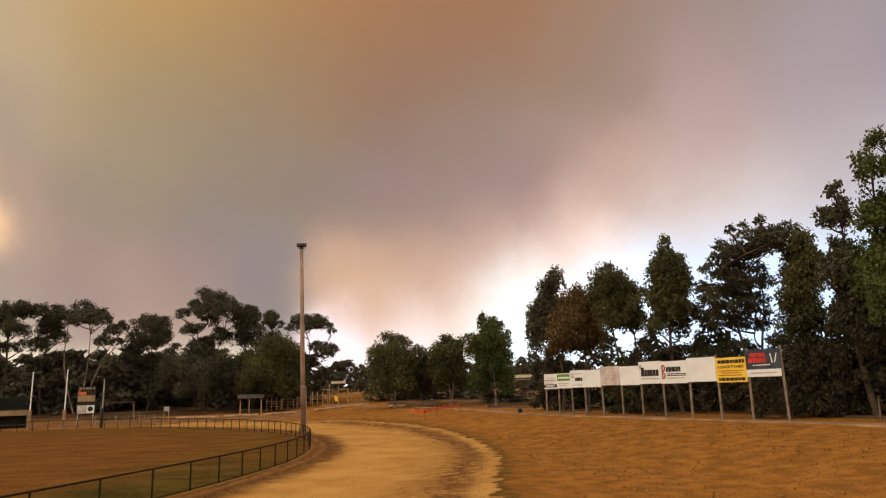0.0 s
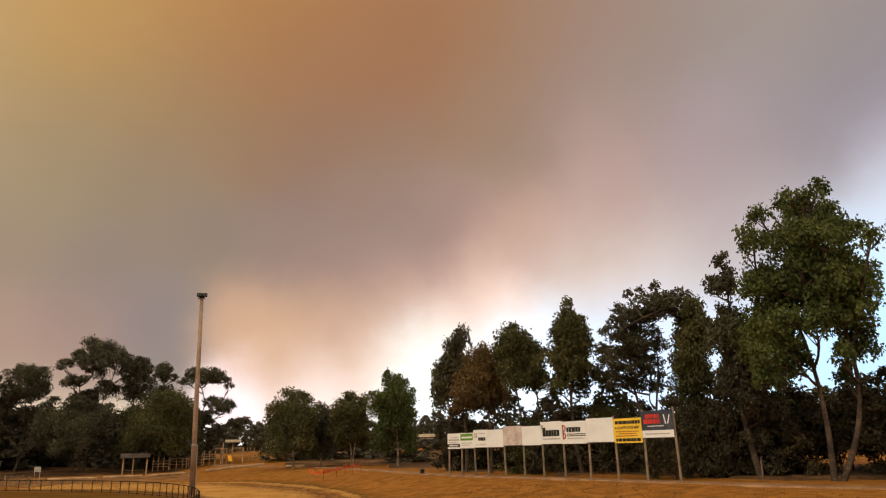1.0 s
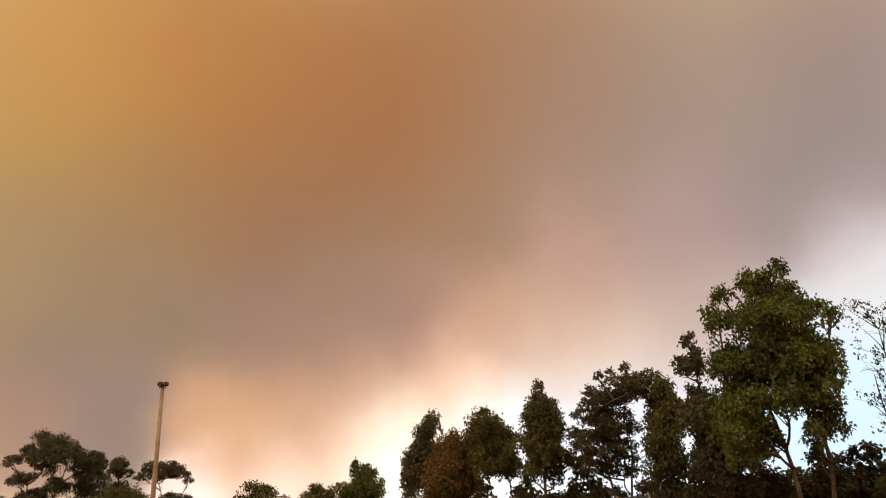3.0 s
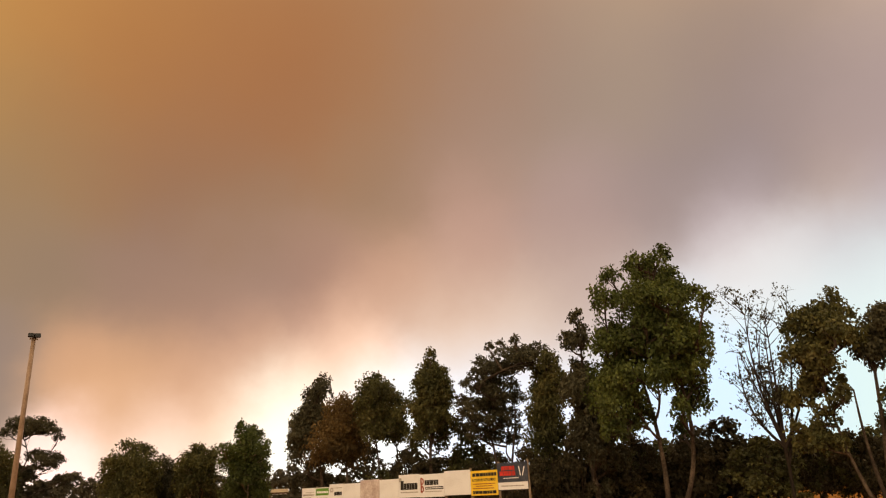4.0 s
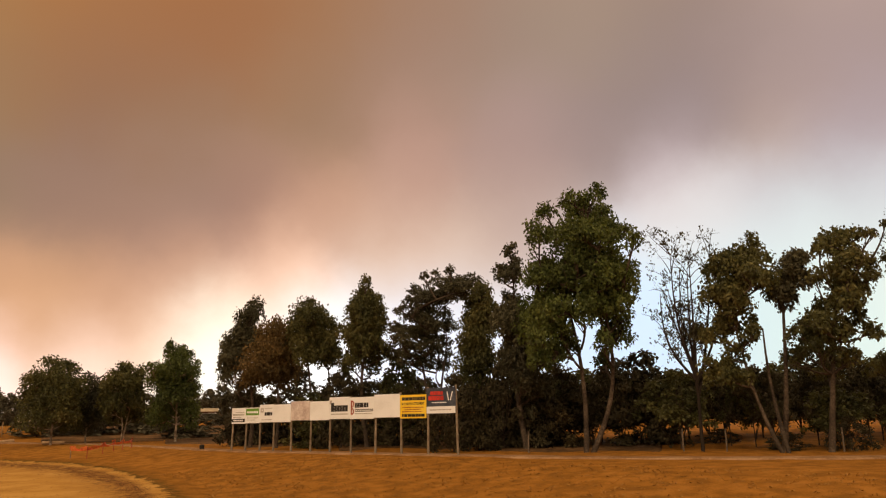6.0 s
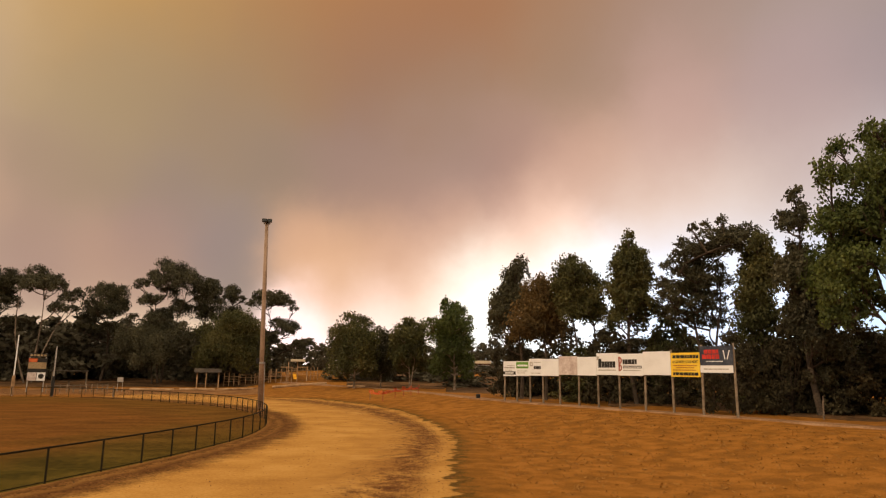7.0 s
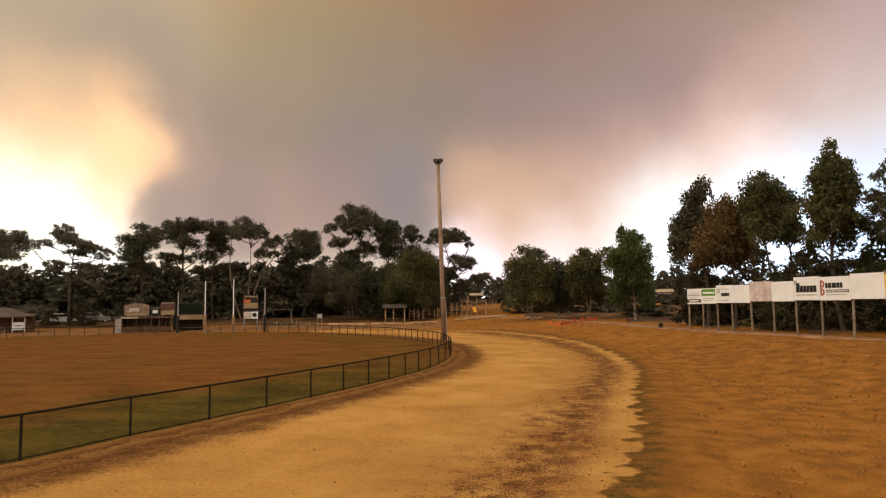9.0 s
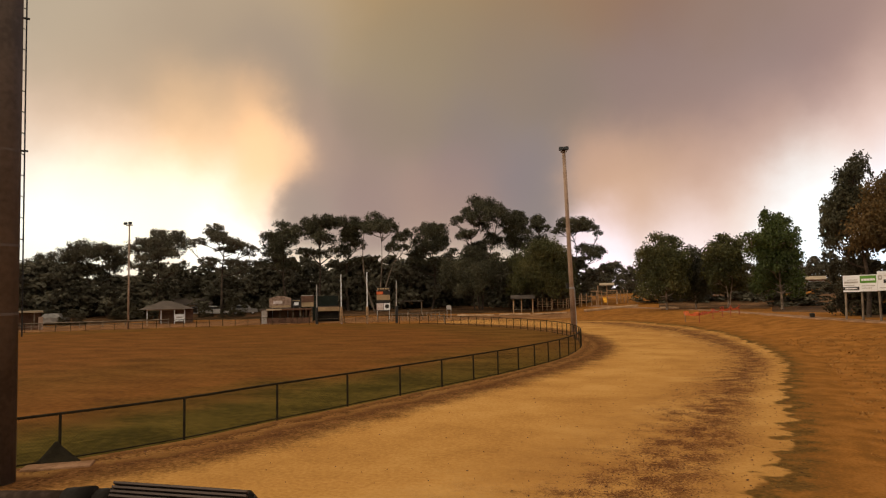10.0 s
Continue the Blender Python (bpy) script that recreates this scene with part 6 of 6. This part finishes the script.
# dugout at the edge of view
t = root("dugout", facing(-54.1, 99), "low dugout with pale roof and dark open front", "shelter")
part("roof", box(bmesh.new(), -2.2, 1.7, -1.3, 1.2, 2.15, 2.4, 0.02), M_ROOF_PALE, t)
part("rear_wall", box(bmesh.new(), -2.0, 1.5, 0.9, 1.02, 0, 2.15), M_BRICK, t)
part("front_wall", box(bmesh.new(), -2.0, 1.2, -1.02, -0.9, 0, 0.55), M_BRICK, t)
for x in (-2.0, -0.6, 0.7):
    part("post", box(bmesh.new(), x, x + 0.09, -1.02, -0.93, 0.55, 2.15), M_POST, t)
part("side_wall", box(bmesh.new(), 1.2, 1.7, -1.1, 1.02, 0, 1.6), M_CONCRETE, t, "pale concrete end wall")
part("bench", box(bmesh.new(), -1.8, 1.0, 0.3, 0.8, 0.4, 0.47), M_POST, t)


def house(az, dist, w, d, wall_h, rise, wall_mat, roof_mat, label, z=None, roof_kind=gable):
    h = root("house", facing(az, dist, z), label, "house")
    part("wall", box(bmesh.new(), -w / 2, w / 2, -d / 2, d / 2, -0.4, wall_h), wall_mat, h)
    part("roof", roof_kind(bmesh.new(), w, d, wall_h, rise), roof_mat, h)
    for x in (-w * 0.3, w * 0.05, w * 0.3):
        win = part("window", box(bmesh.new(), x - 0.55, x + 0.55, -d / 2 - 0.03, -d / 2 - 0.004, 0.9, 2.0), M_WHITE, h)
        part("pane", box(bmesh.new(), x - 0.48, x + 0.48, -d / 2 - 0.045, -d / 2 - 0.032, 0.97, 1.93), M_GLASS, win)
    part("door", box(bmesh.new(), -w * 0.15 - 0.4, -w * 0.15 + 0.4, -d / 2 - 0.03, -d / 2 - 0.004, 0, 2.02), M_BRICK, h)
    return h


house(-42.9, 128, 6.0, 6.0, 2.3, 1.1, M_CREAM, M_ROOF, "cream weatherboard house with a grey roof", 0.2)
house(-50.0, 150, 8.0, 7.0, 2.6, 1.5, M_BRICK, M_TERRACOTTA, "brick house with a red-brown roof behind the trees", 0.2, hip)
house(6.1, 165, 3.4, 5.0, 2.3, 0.7, M_BRICK, M_ROOF_PALE, "low brick house with a pale roof on the hillside", 2.9)
plant(FAR_BUSH[1], 6.2, 150, 0.010, 2.6, 20, group="woods on the hillside")
plant(FAR_BUSH[0], 7.6, 140, 0.01, 2.2, 200, group="woods on the hillside")
house(-5.6, 150, 4.5, 5.0, 2.0, 0.9, M_CREAM, M_ROOF_PALE, "small cream outbuilding among the trees", 1.6)


def car(az, dist, mat, label, turn=0.0, van=True):
    c = root("parked_car", facing(az, dist) @ pose(0, 0, 0, 0, 0, turn), label, "car", "parked cars beyond the oval")
    bm = bmesh.new()
    prof = [(-2.2, 0.35), (2.2, 0.35), (2.25, 0.75), (2.1, 0.95), (1.2, 1.05), (0.6, 1.6), (-1.7 if van else -1.0, 1.65), (-2.1 if van else -1.7, 1.05), (-2.25, 0.95)]
    a = [bm.verts.new((p[0], -0.85 if p[1] < 1.2 else -0.7, p[1])) for p in prof]
    b = [bm.verts.new((p[0], 0.85 if p[1] < 1.2 else 0.7, p[1])) for p in prof]
    bm.faces.new(a)
    bm.faces.new(b[::-1])
    for i in range(len(prof)):
        j = (i + 1) % len(prof)
        bm.faces.new((a[j], a[i], b[i], b[j]))
    part("body", bm, mat, c)
    part("side_window", box(bmesh.new(), -1.6 if van else -1.0, 0.6, -0.835, -0.74, 1.1, 1.5, 0.02), M_GLASS, c)
    for x in (-1.4, 1.4):
        for y in (-0.8, 0.62):
            wh = part("wheel", tube(bmesh.new(), [(x, y, 0.33), (x, y + 0.18, 0.33)], 0.33, 14), M_RUBBER, c)
            part("rim", tube(bmesh.new(), [(x, y - 0.01, 0.33), (x, y - 0.002, 0.33)], 0.2, 12), M_STEEL, wh)
    return c


car(-41.1, 121, M_CARWHITE, "white four-wheel-drive parked by the house", 0)
car(-52.6, 112, M_SILVER, "silver hatchback parked beyond the oval", 160, False)
car(-47.0, 125, M_BLACK, "dark sedan parked among the trees", 10, False)
car(-39.0, 122, M_SILVER, "silver wagon parked under the trees", 5)


def rail_fence(name, pts, label, rails=(0.45, 0.85), gap=2.6, r=0.04):
    f = root(name, Matrix.Identity(4), label, "fence")
    line = arc_points(np.array(pts), gap, closed=False)
    for p in line:
        z = on_ground(*p)
        part("post", tube(bmesh.new(), [(p[0], p[1], z - 0.1), (p[0], p[1], z + rails[-1] + 0.15)], r * 1.3, 7), M_POST, f)
    for h in rails:
        part("rail", tube(bmesh.new(), [(p[0], p[1], on_ground(*p) + h) for p in line], r, 6), M_POST, f)
    return f


rail_fence("paddock_fence", [polar(-60, 96), polar(-52, 97), polar(-44, 98)], "weathered low post-and-rail fence beyond the oval")
rail_fence("picket_fence", [polar(-27.0, 93), polar(-24.6, 96), polar(-23, 99)], "short weathered timber fence by the scoreboard", (0.5, 0.9), 0.9)

# flat-roofed picnic shelter and gabled shelter
t = root("picnic_shelter", facing(-25.6, 112), "low flat-roofed picnic shelter in shade", "shelter")
part("roof", box(bmesh.new(), -2.4, 2.4, -1.5, 1.5, 2.1, 2.22, 0.02), M_ROOF, t)
for x in (-2.2, 2.1):
    for y in (-1.3, 1.2):
        part("post", box(bmesh.new(), x, x + 0.12, y, y + 0.12, 0, 2.1), M_POST, t)
part("table", box(bmesh.new(), -0.9, 0.9, -0.4, 0.4, 0.7, 0.76), M_POST, t)
part("table_leg", box(bmesh.new(), -0.1, 0.1, -0.3, 0.3, 0, 0.7), M_POST, t)
t = root("gabled_shelter", facing(-16.0, 111), "open timber shelter with a low gabled roof", "shelter")
part("roof", gable(bmesh.new(), 3.4, 2.6, 2.15, 0.55, 0.25), M_ROOF, t)
for x in (-1.6, -0.3, 1.5):
    for y in (-1.2, 1.1):
        part("post", box(bmesh.new(), x, x + 0.16, y, y + 0.16, -0.1, 2.18), M_TIMBER, t)
part("bench", box(bmesh.new(), -1.4, 1.4, 0.4, 0.8, 0.42, 0.48), M_POST, t)

# playground
t = root("play_tower", facing(-9.1, 112), "timber play tower with a roof and yellow slide", "play equipment")
for x in (-1.5, -0.1, 1.4):
    for y in (-0.8, 0.7):
        part("post", box(bmesh.new(), x, x + 0.14, y, y + 0.14, -0.1, 3.0 if x < 0.5 else 2.2), M_TIMBER, t)
part("platform", box(bmesh.new(), -1.6, 1.6, -0.85, 0.9, 1.05, 1.15), M_TIMBER, t)
part("roof", gable(bmesh.new(), 1.9, 1.9, 3.0, 0.35, 0.2), M_ROOF_PALE, t)
part("beam", box(bmesh.new(), -0.1, 1.6, -0.85, -0.7, 2.1, 2.24), M_TIMBER, t)
for z in (1.35, 1.6, 1.85):
    part("guard_rail", box(bmesh.new(), -1.5, 1.5, 0.72, 0.78, z, z + 0.07), M_TIMBER, t)
bm = bmesh.new()
pts = [(-0.45 + 0.02 * k, -0.85 - 0.22 * k, 1.12 - 0.14 * k + 0.004 * k * k) for k in range(8)]
for (xa, ya, za), (xb, yb, zb) in zip(pts, pts[1:]):
    L0, R0, L1, R1 = (bm.verts.new(p) for p in ((xa - 0.25, ya, za), (xa + 0.25, ya, za), (xb - 0.25, yb, zb), (xb + 0.25, yb, zb)))
    l0, r0, l1, r1 = (bm.verts.new(p) for p in ((xa - 0.27, ya, za + 0.15), (xa + 0.27, ya, za + 0.15), (xb - 0.27, yb, zb + 0.15), (xb + 0.27, yb, zb + 0.15)))
    for f in ((L0, R0, R1, L1), (L0, L1, l1, l0), (R0, r0, r1, R1)):
        bm.faces.new(f)
part("slide", bm, M_SLIDE, t, "yellow plastic slide")
for i, (az, d, w) in enumerate(((-11.6, 113, 3.2), (-12.9, 114, 2.6), (-14.2, 113, 2.2), (-7.9, 114, 1.6))):
    t = root("climbing_frame", facing(az, d), "weathered timber climbing frame in the playground", "play equipment", "playground frames")
    for x in np.linspace(-w / 2, w / 2, 4):
        part("post", box(bmesh.new(), x - 0.06, x + 0.06, -0.06, 0.06, -0.1, 1.5 + 0.5 * ((i + int(x * 3)) % 2)), M_TIMBER, t)
    for z in (0.6, 1.0, 1.4):
        part("rail", box(bmesh.new(), -w / 2, w / 2, -0.03, 0.03, z, z + 0.07), M_TIMBER, t)


t = root("play_bridge", facing(-10.35, 112.5), "long timber play bridge with rails beside the tower", "play equipment")
for x in (-1.7, -0.9, -0.1, 0.7, 1.5):
    part("post", box(bmesh.new(), x, x + 0.13, -0.5, -0.37, -0.1, 2.0 + 0.25 * (x > 0)), M_TIMBER, t)
    part("post", box(bmesh.new(), x, x + 0.13, 0.45, 0.58, -0.1, 1.9), M_TIMBER, t)
part("deck", box(bmesh.new(), -1.75, 1.7, -0.5, 0.6, 0.85, 0.95), M_TIMBER, t)
for z in (1.2, 1.5):
    part("rail", box(bmesh.new(), -1.75, 1.7, -0.56, -0.505, z, z + 0.08), M_TIMBER, t)
part("beam", box(bmesh.new(), -0.2, 1.75, -0.52, -0.35, 2.25, 2.38), M_TIMBER, t)


def log(az0, d0, az1, d1, r, label):
    a, b = polar(az0, d0), polar(az1, d1)
    za, zb = on_ground(*a) + r * 0.8, on_ground(*b) + r * 0.8
    bm = tube(bmesh.new(), [(*a, za), ((a[0] + b[0]) / 2, (a[1] + b[1]) / 2, (za + zb) / 2 + 0.02), (*b, zb)], [r, r * 0.95, r * 0.9], 10)
    return tagged(part("log_barrier", bm, M_TIMBER, None), label, "log", "log edging of the playground")


log(-11.0, 103, -6.7, 103, 0.22, "long pale bare log edging the playground")
log(-21.5, 104, -18.4, 103, 0.18, "pale bare log on the ground")
log(-18.0, 103, -15.4, 103, 0.2, "pale bare log by the shelter")
log(-15.2, 103.5, -12.4, 104, 0.16, "pale bare log by the shelter")
log(-5.0, 96, -3.6, 95, 0.15, "pale bare log under the trees")

# small notice on a stand, gate pair
t = root("notice_board", facing(-22.2, 98), "small pale notice board on two posts", "sign")
part("panel", box(bmesh.new(), -0.35, 0.35, -0.03, 0.0, 1.3, 1.9, 0.01), M_STEEL, t)
for x in (-0.3, 0.26):
    part("post", box(bmesh.new(), x, x + 0.05, 0.005, 0.05, 0, 1.9), M_STEEL, t)
t = root("bollard", facing(-22.6, 82), "short pale timber marker post by the far fence", "bollard")
part("shaft", box(bmesh.new(), -0.07, 0.07, -0.07, 0.07, 0, 1.15, 0.02), M_POST, t)
part("arm", box(bmesh.new(), -0.7, 0.1, -0.04, 0.04, 0.85, 0.97), M_POST, t)
t = root("litter_bin", facing(5.75, 60), "small dark litter bin at the path's edge", "bin")
part("body", tube(bmesh.new(), [(0, 0, 0), (0, 0, 0.34)], [0.17, 0.2], 12), M_BLACK, t)
part("lid", tube(bmesh.new(), [(0, 0, 0.34), (0, 0, 0.42)], [0.22, 0.1], 12), M_BLACK, t)

# orange barrier mesh sagging between steel pickets
net_pts = [(-3.15, 66.5), (-2.1, 64), (-1.1, 66.5), (-0.4, 68.5), (0.2, 69), (0.8, 70)]
t = root("barrier_mesh", Matrix.Identity(4), "sagging orange plastic barrier mesh on short steel pickets", "barrier")
P3 = []
for az, d in net_pts:
    x, y = polar(az, d)
    z = on_ground(x, y)
    P3.append((x, y, z))
    part("picket", tube(bmesh.new(), [(x, y, z - 0.1), (x, y, z + 0.95)], 0.035, 6), M_BROWNRED if az > -2.5 else M_POST, t)
rnd2 = random.Random(8)
for (xa, ya, za), (xb, yb, zb) in zip(P3, P3[1:]):
    verts, faces = [], []
    n, rows = 26, 7
    for j in range(rows + 1):
        for i in range(n + 1):
            u, v = i / n, j / rows
            sag = 0.45 * math.sin(math.pi * u) * (0.6 + 0.4 * v)
            wob = 0.12 * math.sin(u * 17 + v * 3 + xa)
            zz = za + (zb - za) * u + max(0.02, (0.62 + 0.28 * v) * (1 - sag * (0.3 if xa < -1.4 else 0.8)) - 0.08 * math.sin(u * 9 + ya) * v)
            verts.append((xa + (xb - xa) * u + wob, ya + (yb - ya) * u + wob, zz))
    w = n + 1
    strips, sf = [], []
    for j in range(rows + 1):
        for i in range(n):
            p, q = verts[j * w + i], verts[j * w + i + 1]
            k = len(strips)
            strips += [(p[0], p[1], p[2] - 0.014), (q[0], q[1], q[2] - 0.014), (q[0], q[1], q[2] + 0.014), (p[0], p[1], p[2] + 0.014)]
            sf.append((k, k + 1, k + 2, k + 3))
    ex, ey = (xb - xa), (yb - ya)
    L = math.hypot(ex, ey)
    for i in range(0, n + 1):
        for j in range(rows):
            p, q = verts[j * w + i], verts[(j + 1) * w + i]
            dx, dy = ex / L * 0.018, ey / L * 0.018
            k = len(strips)
            strips += [(p[0] - dx, p[1] - dy, p[2]), (p[0] + dx, p[1] + dy, p[2]), (q[0] + dx, q[1] + dy, q[2]), (q[0] - dx, q[1] - dy, q[2])]
            sf.append((k, k + 1, k + 2, k + 3))
    o = mesh_object("mesh_panel", strips, sf, M_ORANGE)
    o.parent = t

# wire fence posts in the scrub behind the bank
for i, az in enumerate((31.5, 36.0, 43.4, 46.5, 54.2)):
    x, y = polar(az, 43.5)
    z = on_ground(x, y)
    o = part("fence_post", tube(bmesh.new(), [(0, 0, -0.2), (0, 0, 1.25)], [0.05, 0.045], 7), M_BARK_GREY)
    o.matrix_basis = pose(x, y, z, 2 * math.sin(i * 3), 2 * math.cos(i * 5), i * 50)
    tagged(o, "grey split timber post of a wire fence", "post", "wire fence in the scrub")

# concrete slab and dark shade-cloth bundle against the fence
x, y = polar(-51.9, 15.6)
t = root("concrete_slab", pose(x, y, 0.0, 0, 0, 38), "small flat concrete slab by the fence", "slab")
part("slab", box(bmesh.new(), -0.62, 0.62, -0.30, 0.15, -0.02, 0.05, 0.012), M_PATH, t)
bm = bmesh.new()
rings = []
for j, (s, z) in enumerate(((1.0, 0.0), (0.8, 0.08), (0.5, 0.2), (0.22, 0.34), (0.06, 0.43))):
    rings.append([bm.verts.new((0.46 * s * math.cos(a) * (1 + 0.12 * math.sin(3 * a + j)), 0.2 * s * math.sin(a), z)) for a in np.linspace(0, 2 * math.pi, 13)[:-1]])
for a, b in zip(rings, rings[1:]):
    for k in range(12):
        bm.faces.new((a[k], a[(k + 1) % 12], b[(k + 1) % 12], b[k]))
bm.faces.new(rings[-1])
x, y = polar(-52.1, 15.95)
o = part("shade_cloth", bm, M_FENCE, None, smooth=True)
o.matrix_basis = pose(x, y, 0.0, 0, 0, 33)
tagged(o, "dark shade cloth bundled against the fence post", "cloth")

# rail in front of the stand with a black ribbed lamp housing on it
M_RAIL = material("brown_painted_pipe", (0.05, 0.034, 0.024), 0.75, 0.0, dark=(0.03, 0.02, 0.014), light=(0.09, 0.062, 0.045), scale=6, fine=60, bump=0.08, dist=0.002, spec=0.1)
t = root("hand_rail", pose(-1.252, 1.025, 0, 0, 0, 19.5), "dull metal hand rail in front of the stand", "railing")
part("rail", tube(bmesh.new(), [(-1.0, 0, 2.79), (-0.01, 0, 2.79)], 0.025, 32), M_RAIL, t, smooth=True)
part("post", tube(bmesh.new(), [(-0.8, 0, -0.05), (-0.8, 0, 2.775)], 0.03, 12), M_STEEL, t, smooth=True)
part("end_cap", tube(bmesh.new(), [(-0.025, 0, 2.79), (0.03, 0, 2.788)], [0.03, 0.036], 32), M_RUBBER, t, smooth=True)
t = root("lamp_housing", pose(-1.039, 1.100, 2.76, -32, 4, 19.5), "black ribbed plastic lamp housing clamped on the rail", "lamp")
part("body", box(bmesh.new(), -0.145, 0.145, -0.05, 0.06, -0.10, 0.052, 0.008), M_RUBBER, t)
for k in range(13):
    part("rib", box(bmesh.new(), -0.14, 0.135, -0.062, -0.05, 0.042 - k * 0.0085, 0.0462 - k * 0.0085), M_TOWER, t)
part("end_plate", box(bmesh.new(), 0.1455, 0.1475, -0.045, 0.05, -0.09, 0.044, 0.0005), M_BLACK, t, "flat black end plate")
part("clamp", tube(bmesh.new(), [(-0.19, 0, 0.01), (-0.147, 0, 0.005)], [0.036, 0.045], 32), M_RUBBER, t, smooth=True)

# ---- loose litter and tufts ----
def scatter(name, n, region, make, mat, label, category, seed):
    rng = np.random.default_rng(seed)
    V, F = [], []
    for _ in range(n):
        x, y = region(rng)
        make(rng, V, F, x, y, float(height(x, y)))
    o = mesh_object(name, V, F, mat)
    return tagged(o, label, category, kind="stuff")


def tuft(rng, V, F, x, y, z):
    d = math.hypot(x, y)
    for _ in range(5):
        a, l, h = rng.uniform(0, 6.28), rng.uniform(0.05, 0.13), rng.uniform(0.010, 0.032)
        w = 0.012 * (1 + d / 50)
        px, py = x + rng.normal(0, 0.06), y + rng.normal(0, 0.06)
        k = len(V)
        V += [(px - w * math.sin(a), py + w * math.cos(a), z - 0.03), (px + w * math.sin(a), py - w * math.cos(a), z - 0.03), (px + l * math.cos(a), py + l * math.sin(a), z + h)]
        F.append((k, k + 1, k + 2))


def leaf_litter(rng, V, F, x, y, z):
    a, s = rng.uniform(0, 6.28), rng.uniform(0.006, 0.020) * (1 + math.hypot(x, y) / 80) * (2.2 if rng.random() < 0.06 else 1)
    k = len(V)
    c, q = math.cos(a) * s, math.sin(a) * s
    V += [(x - c, y - q, z + 0.018), (x + q * 0.5, y - c * 0.5, z + 0.035), (x + c, y + q, z + 0.018), (x - q * 0.5, y + c * 0.5, z + 0.014)]
    F.append((k, k + 1, k + 2, k + 3))


def on_bank(rng):
    while True:
        az, r = rng.uniform(-3, 62), 10 + 36 * math.sqrt(rng.random())
        x, y = polar(az, r)
        edge = np.interp(y, outer_line[60:, 1], outer_line[60:, 0])
        if x > edge + 0.6 and (x - 20) * 0.918 + (y - 33) * 0.396 < -2.5:
            return x, y


def on_track(rng):
    i = int(rng.integers(90, 330))
    pick = rng.random()
    u = rng.normal(0.86, 0.07) if pick < 0.68 else abs(rng.normal(0.0, 0.07)) if pick < 0.84 else rng.uniform(0.12, 1.0)
    p = inner_line[i] + (outer_line[i] - inner_line[i]) * u
    return p[0] + rng.normal(0, 0.1), p[1] + rng.normal(0, 0.3)


def on_edge(rng):
    i = int(rng.integers(90, 330))
    p = inner_line[i] + (outer_line[i] - inner_line[i]) * (1.0 + abs(rng.normal(0, 0.03)))
    return p[0], p[1] + rng.normal(0, 0.3)


M_TUFT = material("dry_tuft", (0.29, 0.14, 0.03), 0.9, dark=(0.21, 0.10, 0.022), light=(0.35, 0.18, 0.045), scale=0.6, fine=6, bump=0, random_tint=-0.2)
M_TUFT_G = material("green_tuft", (0.13, 0.09, 0.02), 0.9, dark=(0.08, 0.06, 0.013), light=(0.18, 0.125, 0.03), scale=0.6, fine=6, bump=0, random_tint=-0.4)
M_LITTER = material("dead_leaf", (0.10, 0.042, 0.018), 0.9, scale=2, fine=10, bump=0, random_tint=-0.5)
scatter("dry_grass_tufts", 2500, on_bank, tuft, M_TUFT, "dry orange grass tufts on the bank", "grass", 21)
scatter("green_grass_tufts", 2200, on_edge, tuft, M_TUFT_G, "dull green tufts along the track's edge", "grass", 22)
scatter("leaf_litter", 8000, on_track, leaf_litter, M_LITTER, "dead leaves and bark strewn on the track", "litter", 24)
scatter("bank_litter", 220, on_bank, leaf_litter, M_LITTER, "dead leaves strewn on the dry grass", "litter", 25)

for az, d, el, w in ((-39.8, 116, 0.004, 2.2), (-47.4, 117, 0.0, 2.4), (-51.2, 110, -0.008, 1.8), (-41.9, 117, -0.006, 1.2)):
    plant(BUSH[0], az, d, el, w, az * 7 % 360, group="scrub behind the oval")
